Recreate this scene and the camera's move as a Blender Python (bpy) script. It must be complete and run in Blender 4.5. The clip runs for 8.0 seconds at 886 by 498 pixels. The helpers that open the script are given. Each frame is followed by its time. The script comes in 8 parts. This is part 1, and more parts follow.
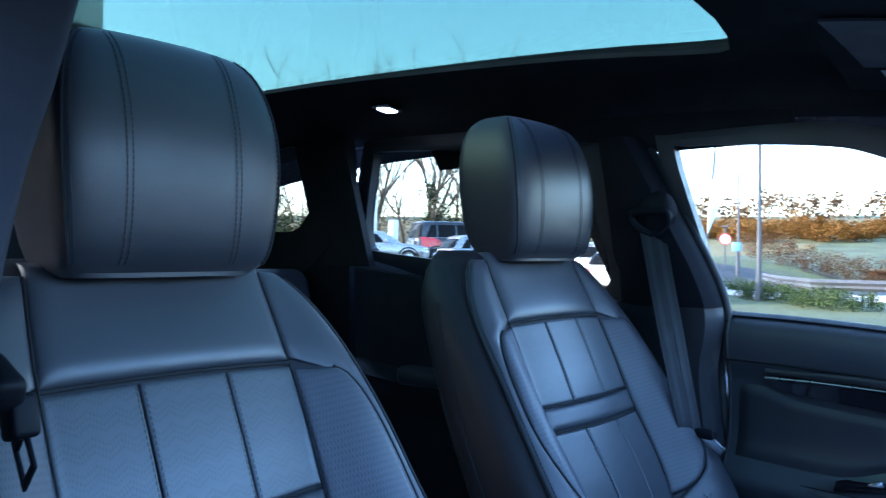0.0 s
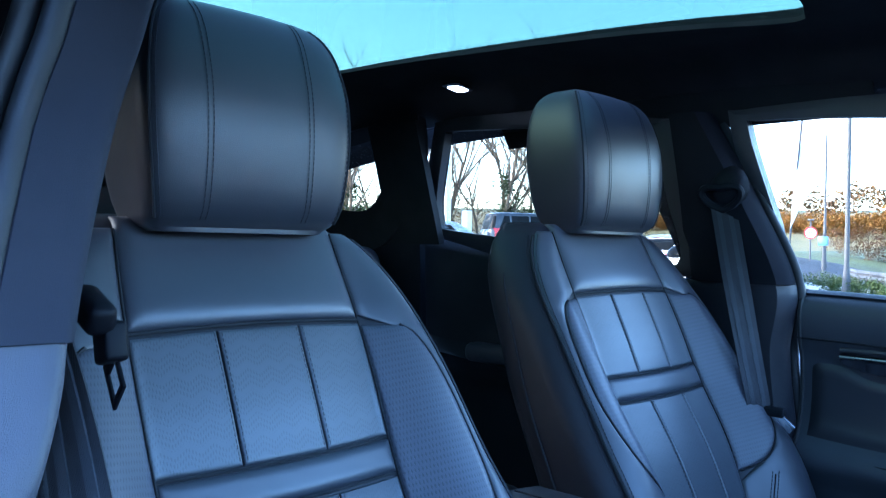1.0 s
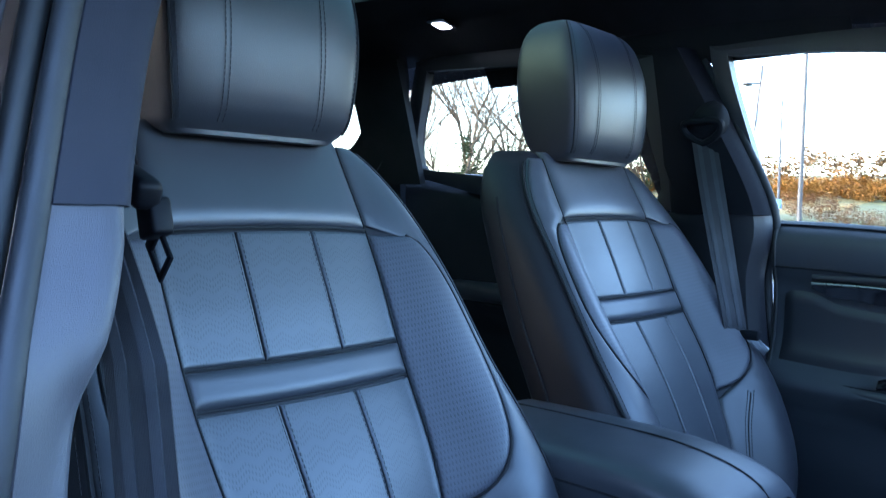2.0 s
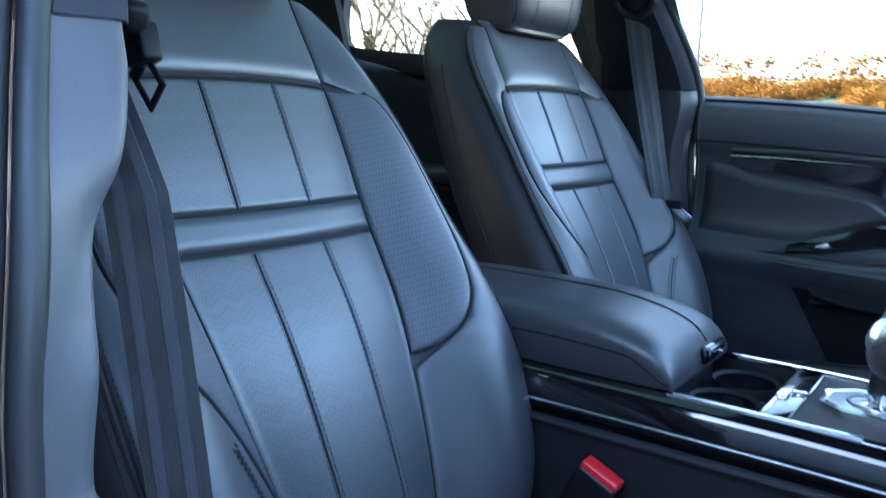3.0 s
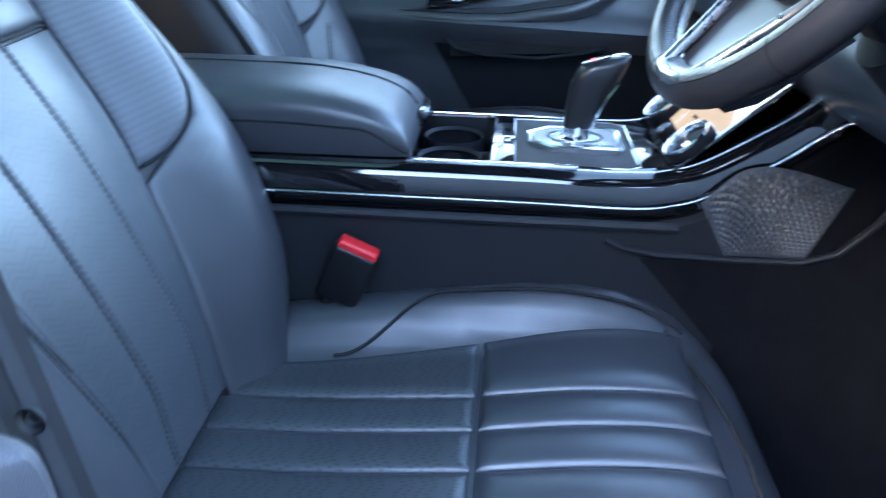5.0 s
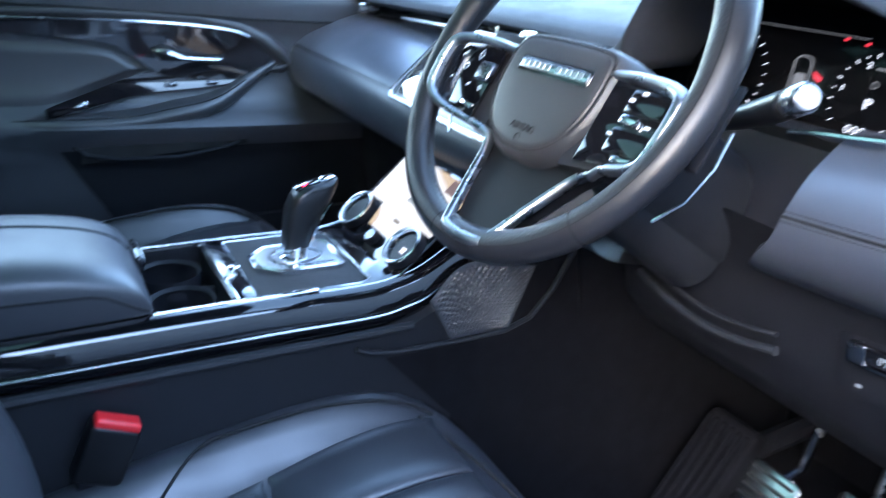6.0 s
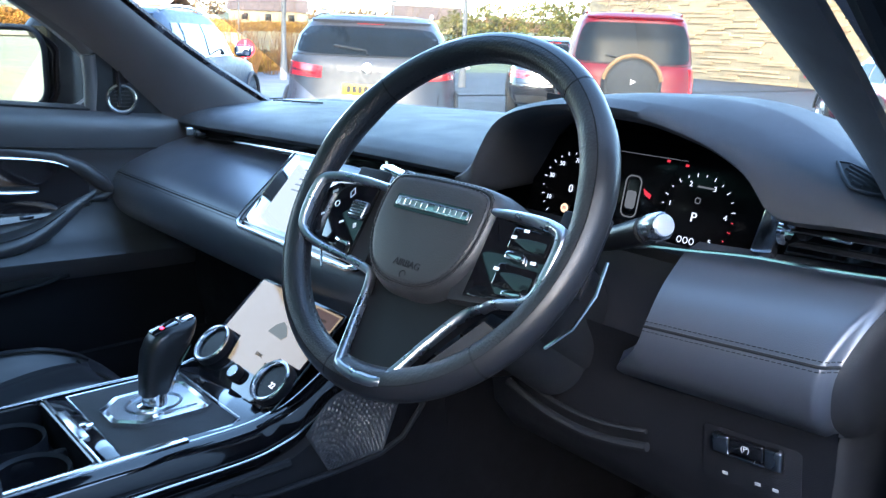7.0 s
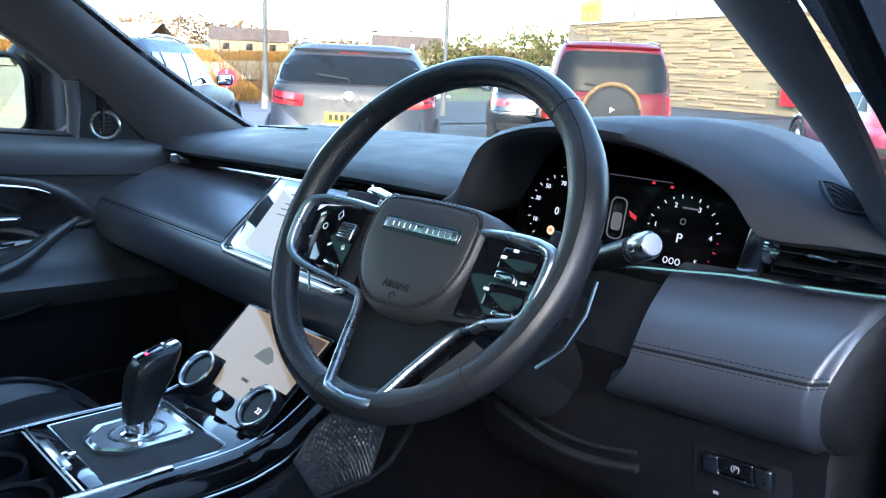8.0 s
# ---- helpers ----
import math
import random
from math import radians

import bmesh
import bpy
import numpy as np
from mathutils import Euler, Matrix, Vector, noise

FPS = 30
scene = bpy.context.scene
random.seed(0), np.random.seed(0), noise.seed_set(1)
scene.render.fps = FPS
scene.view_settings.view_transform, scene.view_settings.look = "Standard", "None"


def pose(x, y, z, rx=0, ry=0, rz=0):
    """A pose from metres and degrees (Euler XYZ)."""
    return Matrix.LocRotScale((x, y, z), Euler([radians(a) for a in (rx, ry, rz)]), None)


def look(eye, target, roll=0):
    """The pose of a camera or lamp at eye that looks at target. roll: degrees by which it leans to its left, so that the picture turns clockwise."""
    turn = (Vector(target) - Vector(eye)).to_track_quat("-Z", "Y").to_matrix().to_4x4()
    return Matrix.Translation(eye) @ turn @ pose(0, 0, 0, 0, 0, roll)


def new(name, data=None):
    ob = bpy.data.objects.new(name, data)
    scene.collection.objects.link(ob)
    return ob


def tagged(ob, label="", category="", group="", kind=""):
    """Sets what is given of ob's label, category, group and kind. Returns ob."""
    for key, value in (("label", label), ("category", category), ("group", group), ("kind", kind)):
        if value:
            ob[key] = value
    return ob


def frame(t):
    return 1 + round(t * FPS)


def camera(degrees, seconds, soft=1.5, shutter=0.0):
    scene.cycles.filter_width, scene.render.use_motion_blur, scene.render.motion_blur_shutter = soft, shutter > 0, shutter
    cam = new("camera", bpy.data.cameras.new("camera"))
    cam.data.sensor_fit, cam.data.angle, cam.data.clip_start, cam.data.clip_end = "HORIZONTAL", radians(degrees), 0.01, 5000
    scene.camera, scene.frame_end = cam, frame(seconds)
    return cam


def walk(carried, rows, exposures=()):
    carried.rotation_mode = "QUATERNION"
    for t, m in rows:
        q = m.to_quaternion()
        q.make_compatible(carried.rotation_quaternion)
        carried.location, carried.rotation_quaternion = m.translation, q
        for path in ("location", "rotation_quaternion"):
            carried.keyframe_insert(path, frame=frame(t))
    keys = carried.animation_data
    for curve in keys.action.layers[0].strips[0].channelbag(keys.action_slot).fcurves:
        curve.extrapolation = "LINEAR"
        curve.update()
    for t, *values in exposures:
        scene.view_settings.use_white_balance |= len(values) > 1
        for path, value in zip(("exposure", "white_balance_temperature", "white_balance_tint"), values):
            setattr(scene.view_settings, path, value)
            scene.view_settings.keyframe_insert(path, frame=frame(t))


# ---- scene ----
cam = camera(58.3, 8.0, soft=1.2, shutter=0.4)
PATH = [
    (0, (0.822, 0.51, 1.234), (-0.696, -0.793, 1.244), 0.4),
    (0.5, (0.821, 0.532, 1.225), (-0.594, -0.881, 1.233), 0.8),
    (1, (0.833, 0.536, 1.199), (-0.558, -0.901, 1.186), 1.0),
    (1.2, (0.84, 0.538, 1.191), (-0.551, -0.898, 1.156), 1.2),
    (2.3, (0.909, 0.509, 1.121), (-0.587, -0.809, 0.962), 1.3),
    (2.5, (0.917, 0.506, 1.117), (-0.599, -0.78, 0.9), 1.5),
    (3, (0.954, 0.477, 1.083), (-0.645, -0.673, 0.734), 1.7),
    (3.5, (0.986, 0.439, 1.053), (-0.684, -0.547, 0.566), 2.0),
    (4, (1.027, 0.38, 1.036), (-0.701, -0.381, 0.379), 2.3),
    (4.2, (1.039, 0.35, 1.037), (-0.709, -0.311, 0.323), 2.4),
    (5.3, (0.972, 0.231, 1.099), (-0.827, 0.421, 0.246), 2.4),
    (5.5, (0.99, 0.174, 1.119), (-0.778, 0.61, 0.291), 3.5),
    (5.8, (0.95, 0.166, 1.173), (-0.748, 0.85, 0.367), 2.5),
    (6, (0.953, 0.087, 1.195), (-0.669, 0.984, 0.444), 3.3),
    (6.5, (0.923, 0.043, 1.227), (-0.568, 1.224, 0.608), 2.9),
    (7, (0.912, 0.026, 1.234), (-0.506, 1.342, 0.728), 2.7),
    (7.5, (0.907, 0.018, 1.232), (-0.496, 1.368, 0.774), 2.6),
    (8, (0.909, 0.02, 1.228), (-0.493, 1.379, 0.791), 2.6),
]
walk(cam, [(t, look(eye, target, roll)) for t, eye, target, roll in PATH],
     [(0.0, 4.68, 4740, 14), (1.2, 5.10, 4580, 14), (2.4, 5.33, 5500, 14), (3.0, 5.55, 5700, 13), (4.2, 5.76, 5850, 12), (5.5, 6.28, 5850, 13), (6.0, 6.07, 5850, 12), (6.5, 5.68, 5760, 11), (7.0, 5.34, 5640, 9), (8.0, 5.03, 5700, 8)])

# ---- world and sun: a low winter sun from behind the showroom ----
world = bpy.data.worlds.new("sky")
scene.world = world
world.use_nodes = True
wn, wl = world.node_tree.nodes, world.node_tree.links
sky = wn.new("ShaderNodeTexSky")
sky.sky_type, sky.sun_disc = "NISHITA", False
SUN_EL, SUN_AZ = 17.0, 140.0
sky.sun_elevation, sky.sun_rotation = radians(SUN_EL), radians(SUN_AZ)
sky.air_density, sky.dust_density = 1.0, 1.2
wn["Background"].inputs["Strength"].default_value = 0.11
wl.new(sky.outputs[0], wn["Background"].inputs["Color"])
sun_data = bpy.data.lights.new("sun", "SUN")
sun_data.energy, sun_data.angle, sun_data.color = 0.65, radians(0.6), (1.0, 0.86, 0.68)
sun = new("sun", sun_data)
sun_from = Vector((math.sin(radians(SUN_AZ)) * math.cos(radians(SUN_EL)), math.cos(radians(SUN_AZ)) * math.cos(radians(SUN_EL)), math.sin(radians(SUN_EL))))
sun.matrix_world = look(sun_from * 60, (0, 0, 0))


# ---- helpers for shapes ----
def lerp(a, b, t):
    return a + (b - a) * t


def curve_of(*knots):
    """A smooth function through (x, y) knots."""
    xs, ys = [k[0] for k in knots], [k[1] for k in knots]

    def f(x):
        if x <= xs[0]:
            return ys[0]
        if x >= xs[-1]:
            return ys[-1]
        i = max(j for j in range(len(xs)) if xs[j] <= x)
        i = min(i, len(xs) - 2)
        h = xs[i + 1] - xs[i]
        t = (x - xs[i]) / h
        m0 = (ys[i + 1] - ys[i - 1]) / (xs[i + 1] - xs[i - 1]) if i > 0 else (ys[1] - ys[0]) / h
        m1 = (ys[i + 2] - ys[i]) / (xs[i + 2] - xs[i]) if i + 2 < len(xs) else (ys[i + 1] - ys[i]) / h
        return (2 * t**3 - 3 * t**2 + 1) * ys[i] + (t**3 - 2 * t**2 + t) * h * m0 + (3 * t**2 - 2 * t**3) * ys[i + 1] + (t**3 - t**2) * h * m1
    return f


def smooth(t):
    t = min(1.0, max(0.0, t))
    return t * t * (3 - 2 * t)


def moved(bm, m):
    bm.transform(m)
    return bm


def joined(*bms):
    out = bms[0]
    for b in bms[1:]:
        me = bpy.data.meshes.new("tmp")
        b.to_mesh(me)
        out.from_mesh(me)
        bpy.data.meshes.remove(me)
        b.free()
    return out


def rows_bm(rows, closed_u=False, closed_v=False, caps=False):
    """A skin over rows of points."""
    bm = bmesh.new()
    vs = [[bm.verts.new(p) for p in row] for row in rows]
    n, m = len(vs), len(vs[0])
    for i in range(n if closed_v else n - 1):
        for j in range(m if closed_u else m - 1):
            a, b, c, d = vs[i][j], vs[i][(j + 1) % m], vs[(i + 1) % n][(j + 1) % m], vs[(i + 1) % n][j]
            try:
                bm.faces.new((a, b, c, d))
            except ValueError:
                pass
    if caps:
        bm.faces.new(vs[0])
        bm.faces.new(vs[-1])
    bmesh.ops.recalc_face_normals(bm, faces=bm.faces)
    return bm


def surf(f, nu, nv, thick=0.0):
    """A sheet f(u, v), u and v from 0 to 1, with thickness behind its normal."""
    bm = rows_bm([[f(i / nu, j / nv) for i in range(nu + 1)] for j in range(nv + 1)])
    if thick:
        bmesh.ops.solidify(bm, geom=list(bm.faces), thickness=thick)
        bmesh.ops.recalc_face_normals(bm, faces=bm.faces)
    return bm


def tube(pts, r, n=8, closed=False, flat=1.0):
    """A round bar along points; r is one radius or one for each point."""
    pts = [Vector(p) for p in pts]
    rs = r if isinstance(r, (list, tuple)) else [r] * len(pts)
    rows, up = [], None
    for i, p in enumerate(pts):
        a = pts[i - 1] if i or closed else p
        b = pts[(i + 1) % len(pts)] if closed or i + 1 < len(pts) else p
        d = (b - a).normalized()
        if up is None:
            up = Vector((0, 0, 1)) if abs(d.z) < 0.9 else Vector((1, 0, 0))
        side = d.cross(up).normalized()
        up = side.cross(d).normalized()
        rows.append([p + (side * math.cos(2 * math.pi * k / n) + up * flat * math.sin(2 * math.pi * k / n)) * rs[i] for k in range(n)])
    return rows_bm(rows, closed_u=True, closed_v=closed, caps=not closed)


def box(c, size, r=0.004, seg=2, m=None):
    bm = bmesh.new()
    bmesh.ops.create_cube(bm, size=1)
    bm.transform(Matrix.Diagonal((*size, 1)))
    r = min(r, min(size) * 0.48)
    if r > 0:
        bmesh.ops.bevel(bm, geom=list(bm.edges), offset=r, segments=seg, affect="EDGES", profile=0.5)
    if m is not None:
        bm.transform(m)
    bm.transform(Matrix.Translation(c))
    return bm


def plate(outline, depth, r=0.003, seg=2, m=None):
    """An outline in x and y, thick from z = 0 up to depth, with rounded rims."""
    bm = bmesh.new()
    vs = [bm.verts.new((x, y, 0)) for x, y in outline]
    f = bm.faces.new(vs)
    if f.normal.z > 0 or f.calc_area() == 0:
        pass
    got = bmesh.ops.extrude_face_region(bm, geom=[f])
    top = [v for v in got["geom"] if isinstance(v, bmesh.types.BMVert)]
    bmesh.ops.translate(bm, verts=top, vec=(0, 0, depth))
    bmesh.ops.recalc_face_normals(bm, faces=bm.faces)
    if r > 0:
        rim = [e for e in bm.edges if abs(e.verts[0].co.z - e.verts[1].co.z) < 1e-6]
        bmesh.ops.bevel(bm, geom=rim, offset=r, segments=seg, affect="EDGES", profile=0.5)
    if m is not None:
        bm.transform(m)
    return bm


def rounded(w, h, r, n=5, cx=0.0, cy=0.0):
    """A rounded rectangle as an outline."""
    out = []
    for k, (sx, sy) in enumerate(((1, 1), (-1, 1), (-1, -1), (1, -1))):
        for i in range(n + 1):
            a = math.pi / 2 * (k + i / n)
            out.append((cx + sx * (w / 2 - r) + r * math.cos(a), cy + sy * (h / 2 - r) + r * math.sin(a)))
    return out


def lathe(profile, n=32, m=None):
    rows = [[(max(r, 1e-5) * math.cos(2 * math.pi * k / n), max(r, 1e-5) * math.sin(2 * math.pi * k / n), z) for k in range(n)] for r, z in profile]
    bm = rows_bm(rows, closed_u=True)
    if m is not None:
        bm.transform(m)
    return bm


def basis(o, x, y):
    """A matrix with origin o and axes along x and roughly y."""
    x = Vector(x).normalized()
    z = x.cross(Vector(y)).normalized()
    y = z.cross(x)
    m = Matrix((x, y, z)).transposed().to_4x4()
    m.translation = Vector(o)
    return m


def dashes(pts, length, gap, r):
    """Short stitches along a line."""
    pts = [Vector(p) for p in pts]
    bm, along, nxt = None, 0.0, 0.0
    out = bmesh.new()
    for a, b in zip(pts, pts[1:]):
        seg = (b - a).length
        d = (b - a).normalized() if seg > 1e-9 else Vector((0, 0, 1))
        while nxt < along + seg:
            p = a + d * (nxt - along)
            q = p + d * length
            side = d.orthogonal().normalized() * r
            up = d.cross(side)
            ring = []
            for e in (p, q):
                ring.append([out.verts.new(e + side), out.verts.new(e + up), out.verts.new(e - side), out.verts.new(e - up)])
            for k in range(4):
                out.faces.new((ring[0][k], ring[0][(k + 1) % 4], ring[1][(k + 1) % 4], ring[1][k]))
            nxt += length + gap
        along += seg
    return out


def mesh_of(name, bm, material, angle=40):
    me = bpy.data.meshes.new(name)
    bm.to_mesh(me)
    bm.free()
    me.materials.append(material)
    me.shade_smooth()
    me.set_sharp_from_angle(angle=radians(angle))
    return me


def part(name, bm, material, parent, label="", angle=40):
    """One mesh under a thing or a part."""
    ob = new(name, mesh_of(name, bm, material, angle))
    ob.parent = parent
    if label:
        ob["label"] = label
    return ob


def thing(name, label, category, at=(0, 0, 0), group="", kind=""):
    ob = new(name)
    ob.location = at
    return tagged(ob, label, category, group, kind)


def solid(name, bm, material, label, category, group="", kind="", angle=40):
    """A thing that is one mesh."""
    return tagged(new(name, mesh_of(name, bm, material, angle)), label, category, group, kind)


def words(text, size, m, material, parent, depth=0.0004, name="lettering"):
    """Lettering as a mesh, centred on m."""
    cu = bpy.data.curves.new(name, "FONT")
    cu.body, cu.size, cu.align_x, cu.align_y, cu.extrude = text, size, "CENTER", "CENTER", depth
    ob = bpy.data.objects.new(name, cu)
    scene.collection.objects.link(ob)
    bpy.context.view_layer.update()
    me = bpy.data.meshes.new_from_object(ob.evaluated_get(bpy.context.evaluated_depsgraph_get()))
    bpy.data.objects.remove(ob)
    me.transform(m)
    me.materials.clear()
    me.materials.append(material)
    done = new(name, me)
    done.parent = parent
    return done


# ---- materials ----
def mat(name, colour, rough=0.5, metal=0.0, bump=0.0, scale=200.0, vary=0.15, big=6.0, coat=0.0, spec=0.5, sheen=0.0, kind="noise", gloss_vary=0.08, per=0.0):
    m = bpy.data.materials.new(name)
    m.use_nodes = True
    n, l = m.node_tree.nodes, m.node_tree.links
    b = n["Principled BSDF"]
    b.inputs["Metallic"].default_value = metal
    b.inputs["Coat Weight"].default_value = coat
    b.inputs["Coat Roughness"].default_value = 0.03
    b.inputs["Specular IOR Level"].default_value = spec
    b.inputs["Sheen Weight"].default_value = sheen
    tc = n.new("ShaderNodeTexCoord")
    ns = n.new("ShaderNodeTexNoise")
    ns.inputs["Scale"].default_value, ns.inputs["Detail"].default_value = big, 5
    l.new(tc.outputs["Object"], ns.inputs["Vector"])
    ramp = n.new("ShaderNodeMapRange")
    ramp.inputs["From Min"].default_value, ramp.inputs["From Max"].default_value = 0.3, 0.7
    ramp.inputs["To Min"].default_value, ramp.inputs["To Max"].default_value = 1 - vary, 1 + vary
    l.new(ns.outputs["Fac"], ramp.inputs["Value"])
    mix = n.new("ShaderNodeVectorMath")
    mix.operation = "SCALE"
    mix.inputs[0].default_value = colour[:3]
    if per:
        oi = n.new("ShaderNodeObjectInfo")
        pr = n.new("ShaderNodeMapRange")
        pr.inputs["To Min"].default_value, pr.inputs["To Max"].default_value = 1 - per, 1 + per
        l.new(oi.outputs["Random"], pr.inputs["Value"])
        mul = n.new("ShaderNodeMath")
        mul.operation = "MULTIPLY"
        l.new(ramp.outputs[0], mul.inputs[0])
        l.new(pr.outputs[0], mul.inputs[1])
        l.new(mul.outputs[0], mix.inputs["Scale"])
    else:
        l.new(ramp.outputs[0], mix.inputs["Scale"])
    l.new(mix.outputs[0], b.inputs["Base Color"])
    rr = n.new("ShaderNodeMapRange")
    rr.inputs["From Min"].default_value, rr.inputs["From Max"].default_value = 0.3, 0.7
    rr.inputs["To Min"].default_value, rr.inputs["To Max"].default_value = max(0.01, rough - gloss_vary), min(1, rough + gloss_vary)
    ns2 = n.new("ShaderNodeTexNoise")
    ns2.inputs["Scale"].default_value, ns2.inputs["Detail"].default_value = big * 2.7, 6
    l.new(tc.outputs["Object"], ns2.inputs["Vector"])
    l.new(ns2.outputs["Fac"], rr.inputs["Value"])
    l.new(rr.outputs[0], b.inputs["Roughness"])
    if bump:
        if kind == "grain":
            t = n.new("ShaderNodeTexVoronoi")
            t.inputs["Scale"].default_value = scale
            out = t.outputs["Distance"]
        elif kind == "weave":
            t = n.new("ShaderNodeTexWave")
            t.inputs["Scale"].default_value = scale
            t.inputs["Distortion"].default_value = 0.4
            out = t.outputs["Fac"]
        else:
            t = n.new("ShaderNodeTexNoise")
            t.inputs["Scale"].default_value, t.inputs["Detail"].default_value = scale, 4
            out = t.outputs["Fac"]
        l.new(tc.outputs["Object"], t.inputs["Vector"])
        bp = n.new("ShaderNodeBump")
        bp.inputs["Strength"].default_value, bp.inputs["Distance"].default_value = bump, 0.001
        l.new(out, bp.inputs["Height"])
        l.new(bp.outputs[0], b.inputs["Normal"])
    return m


def perforated(name, colour, rough, pitch, lengthwise=-0.4, depth=0.5, zigzag=0.7):
    """Leather with rows of small slanted holes in a zigzag field."""
    m = mat(name, colour, rough, bump=0.0, vary=0.10, spec=0.72, gloss_vary=0.03)
    n, l = m.node_tree.nodes, m.node_tree.links
    b = n["Principled BSDF"]
    tc = n.new("ShaderNodeTexCoord")
    sep = n.new("ShaderNodeSeparateXYZ")
    l.new(tc.outputs["Object"], sep.inputs[0])

    def op(kind, a, c=None):
        o = n.new("ShaderNodeMath")
        o.operation = kind
        for i, v in enumerate((a, c)):
            if v is None:
                continue
            if isinstance(v, (int, float)):
                o.inputs[i].default_value = v
            else:
                l.new(v, o.inputs[i])
        return o.outputs[0]
    x, z = sep.outputs["X"], op("ADD", sep.outputs["Z"], op("MULTIPLY", sep.outputs["Y"], lengthwise))
    zig = op("PINGPONG", x, 0.013)
    rowz = op("ADD", z, op("MULTIPLY", zig, zigzag))
    odd = op("MULTIPLY", op("MODULO", op("FLOOR", op("DIVIDE", op("ADD", rowz, 4.0), pitch * 2.3)), 2.0), 0.5)
    fx = op("ABSOLUTE", op("SUBTRACT", op("FRACT", op("ADD", op("DIVIDE", op("ADD", x, 4.0), pitch), odd)), 0.5))
    fz = op("ABSOLUTE", op("SUBTRACT", op("FRACT", op("DIVIDE", op("ADD", rowz, 4.0), pitch * 2.3)), 0.5))
    d = op("ADD", op("MULTIPLY", fx, 1.6), fz)
    hole = op("LESS_THAN", d, 0.42)
    if zigzag:
        hole = op("MULTIPLY", hole, op("GREATER_THAN", op("FRACT", op("DIVIDE", op("ADD", rowz, 4.0), 0.026)), 0.24))
    old = b.inputs["Base Color"].links[0].from_socket
    mx = n.new("ShaderNodeMix")
    mx.data_type = "RGBA"
    l.new(op("MULTIPLY", hole, 0.35 + 0.5 * depth), mx.inputs[0])
    l.new(old, mx.inputs[6])
    mx.inputs[7].default_value = (0.003, 0.003, 0.004, 1)
    l.new(mx.outputs[2], b.inputs["Base Color"])
    bp = n.new("ShaderNodeBump")
    bp.inputs["Strength"].default_value, bp.inputs["Distance"].default_value, bp.invert = depth, 0.0006, True
    l.new(hole, bp.inputs["Height"])
    l.new(bp.outputs[0], b.inputs["Normal"])
    return m


def glass(name, tint, fresnel=0.03):
    """A thin pane: lets light through with a tint and mirrors a little."""
    m = bpy.data.materials.new(name)
    m.use_nodes = True
    n, l = m.node_tree.nodes, m.node_tree.links
    n.remove(n["Principled BSDF"])
    tr, gl, fr, mx = n.new("ShaderNodeBsdfTransparent"), n.new("ShaderNodeBsdfGlossy"), n.new("ShaderNodeLayerWeight"), n.new("ShaderNodeMixShader")
    tr.inputs["Color"].default_value = (*tint, 1)
    gl.inputs["Roughness"].default_value = 0.0
    pw, ad = n.new("ShaderNodeMath"), n.new("ShaderNodeMath")
    pw.operation, pw.inputs[1].default_value = "POWER", 5.0
    ad.operation, ad.inputs[1].default_value, ad.inputs[2].default_value = "MULTIPLY_ADD", 0.5, fresnel
    l.new(fr.outputs["Facing"], pw.inputs[0])
    l.new(pw.outputs[0], ad.inputs[0])
    l.new(ad.outputs[0], mx.inputs[0])
    l.new(tr.outputs[0], mx.inputs[1])
    l.new(gl.outputs[0], mx.inputs[2])
    l.new(mx.outputs[0], n["Material Output"].inputs["Surface"])
    return m


def glow(name, colour, strength, rough=0.5):
    m = bpy.data.materials.new(name)
    m.use_nodes = True
    b = m.node_tree.nodes["Principled BSDF"]
    b.inputs["Base Color"].default_value = (0.01, 0.01, 0.01, 1)
    b.inputs["Emission Color"].default_value = (*colour, 1)
    b.inputs["Emission Strength"].default_value = strength
    b.inputs["Roughness"].default_value = rough
    b.inputs["Specular IOR Level"].default_value = 0.6 if rough < 0.1 else 0.3
    return m


LEATHER = mat("black_leather", (0.030, 0.031, 0.036), 0.41, spec=0.76, bump=0.10, scale=900, kind="grain", vary=0.08, big=9, gloss_vary=0.025)
CUSHION = mat("seat_cushion_leather", (0.026, 0.028, 0.034), 0.37, spec=0.8, bump=0.12, scale=900, kind="grain", vary=0.10, big=9, gloss_vary=0.04)
# Light on the backrest, shade on the cushion: put into these base colours.
LEATHER_PERF = perforated("perforated_leather", (0.046, 0.049, 0.054), 0.40, 0.0030, depth=0.28)
CUSHION_PERF_SHADED = perforated("perforated_cushion_leather", (0.030, 0.033, 0.038), 0.42, 0.0046, lengthwise=1.0, depth=1.0)
SUEDE = perforated("perforated_side_leather", (0.046, 0.047, 0.058), 0.45, 0.0034, zigzag=0.0, depth=0.4)
# Darker than the pads: the shade on the backrest's flanks is in the colour.
SEATBACK_SHADED = mat("seat_back_leather", (0.010, 0.010, 0.013), 0.50, spec=0.35, bump=0.12, scale=900, kind="grain", vary=0.08, gloss_vary=0.03)
LEATHER_SIDE = mat("side_leather", (0.020, 0.020, 0.023), 0.40, spec=0.65, bump=0.10, scale=900, kind="grain", vary=0.08, gloss_vary=0.025)
STITCH = mat("dark_thread", (0.012, 0.012, 0.015), 0.8, bump=0.3, scale=2000)
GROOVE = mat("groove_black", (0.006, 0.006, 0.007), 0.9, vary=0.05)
SOFT = mat("soft_touch_plastic", (0.012, 0.013, 0.016), 0.55, spec=0.28, bump=0.3, scale=1400, kind="grain", vary=0.1)
DASHTOP = mat("dash_top_plastic", (0.036, 0.038, 0.044), 0.65, spec=0.35, bump=0.4, scale=1800, kind="grain", vary=0.1)
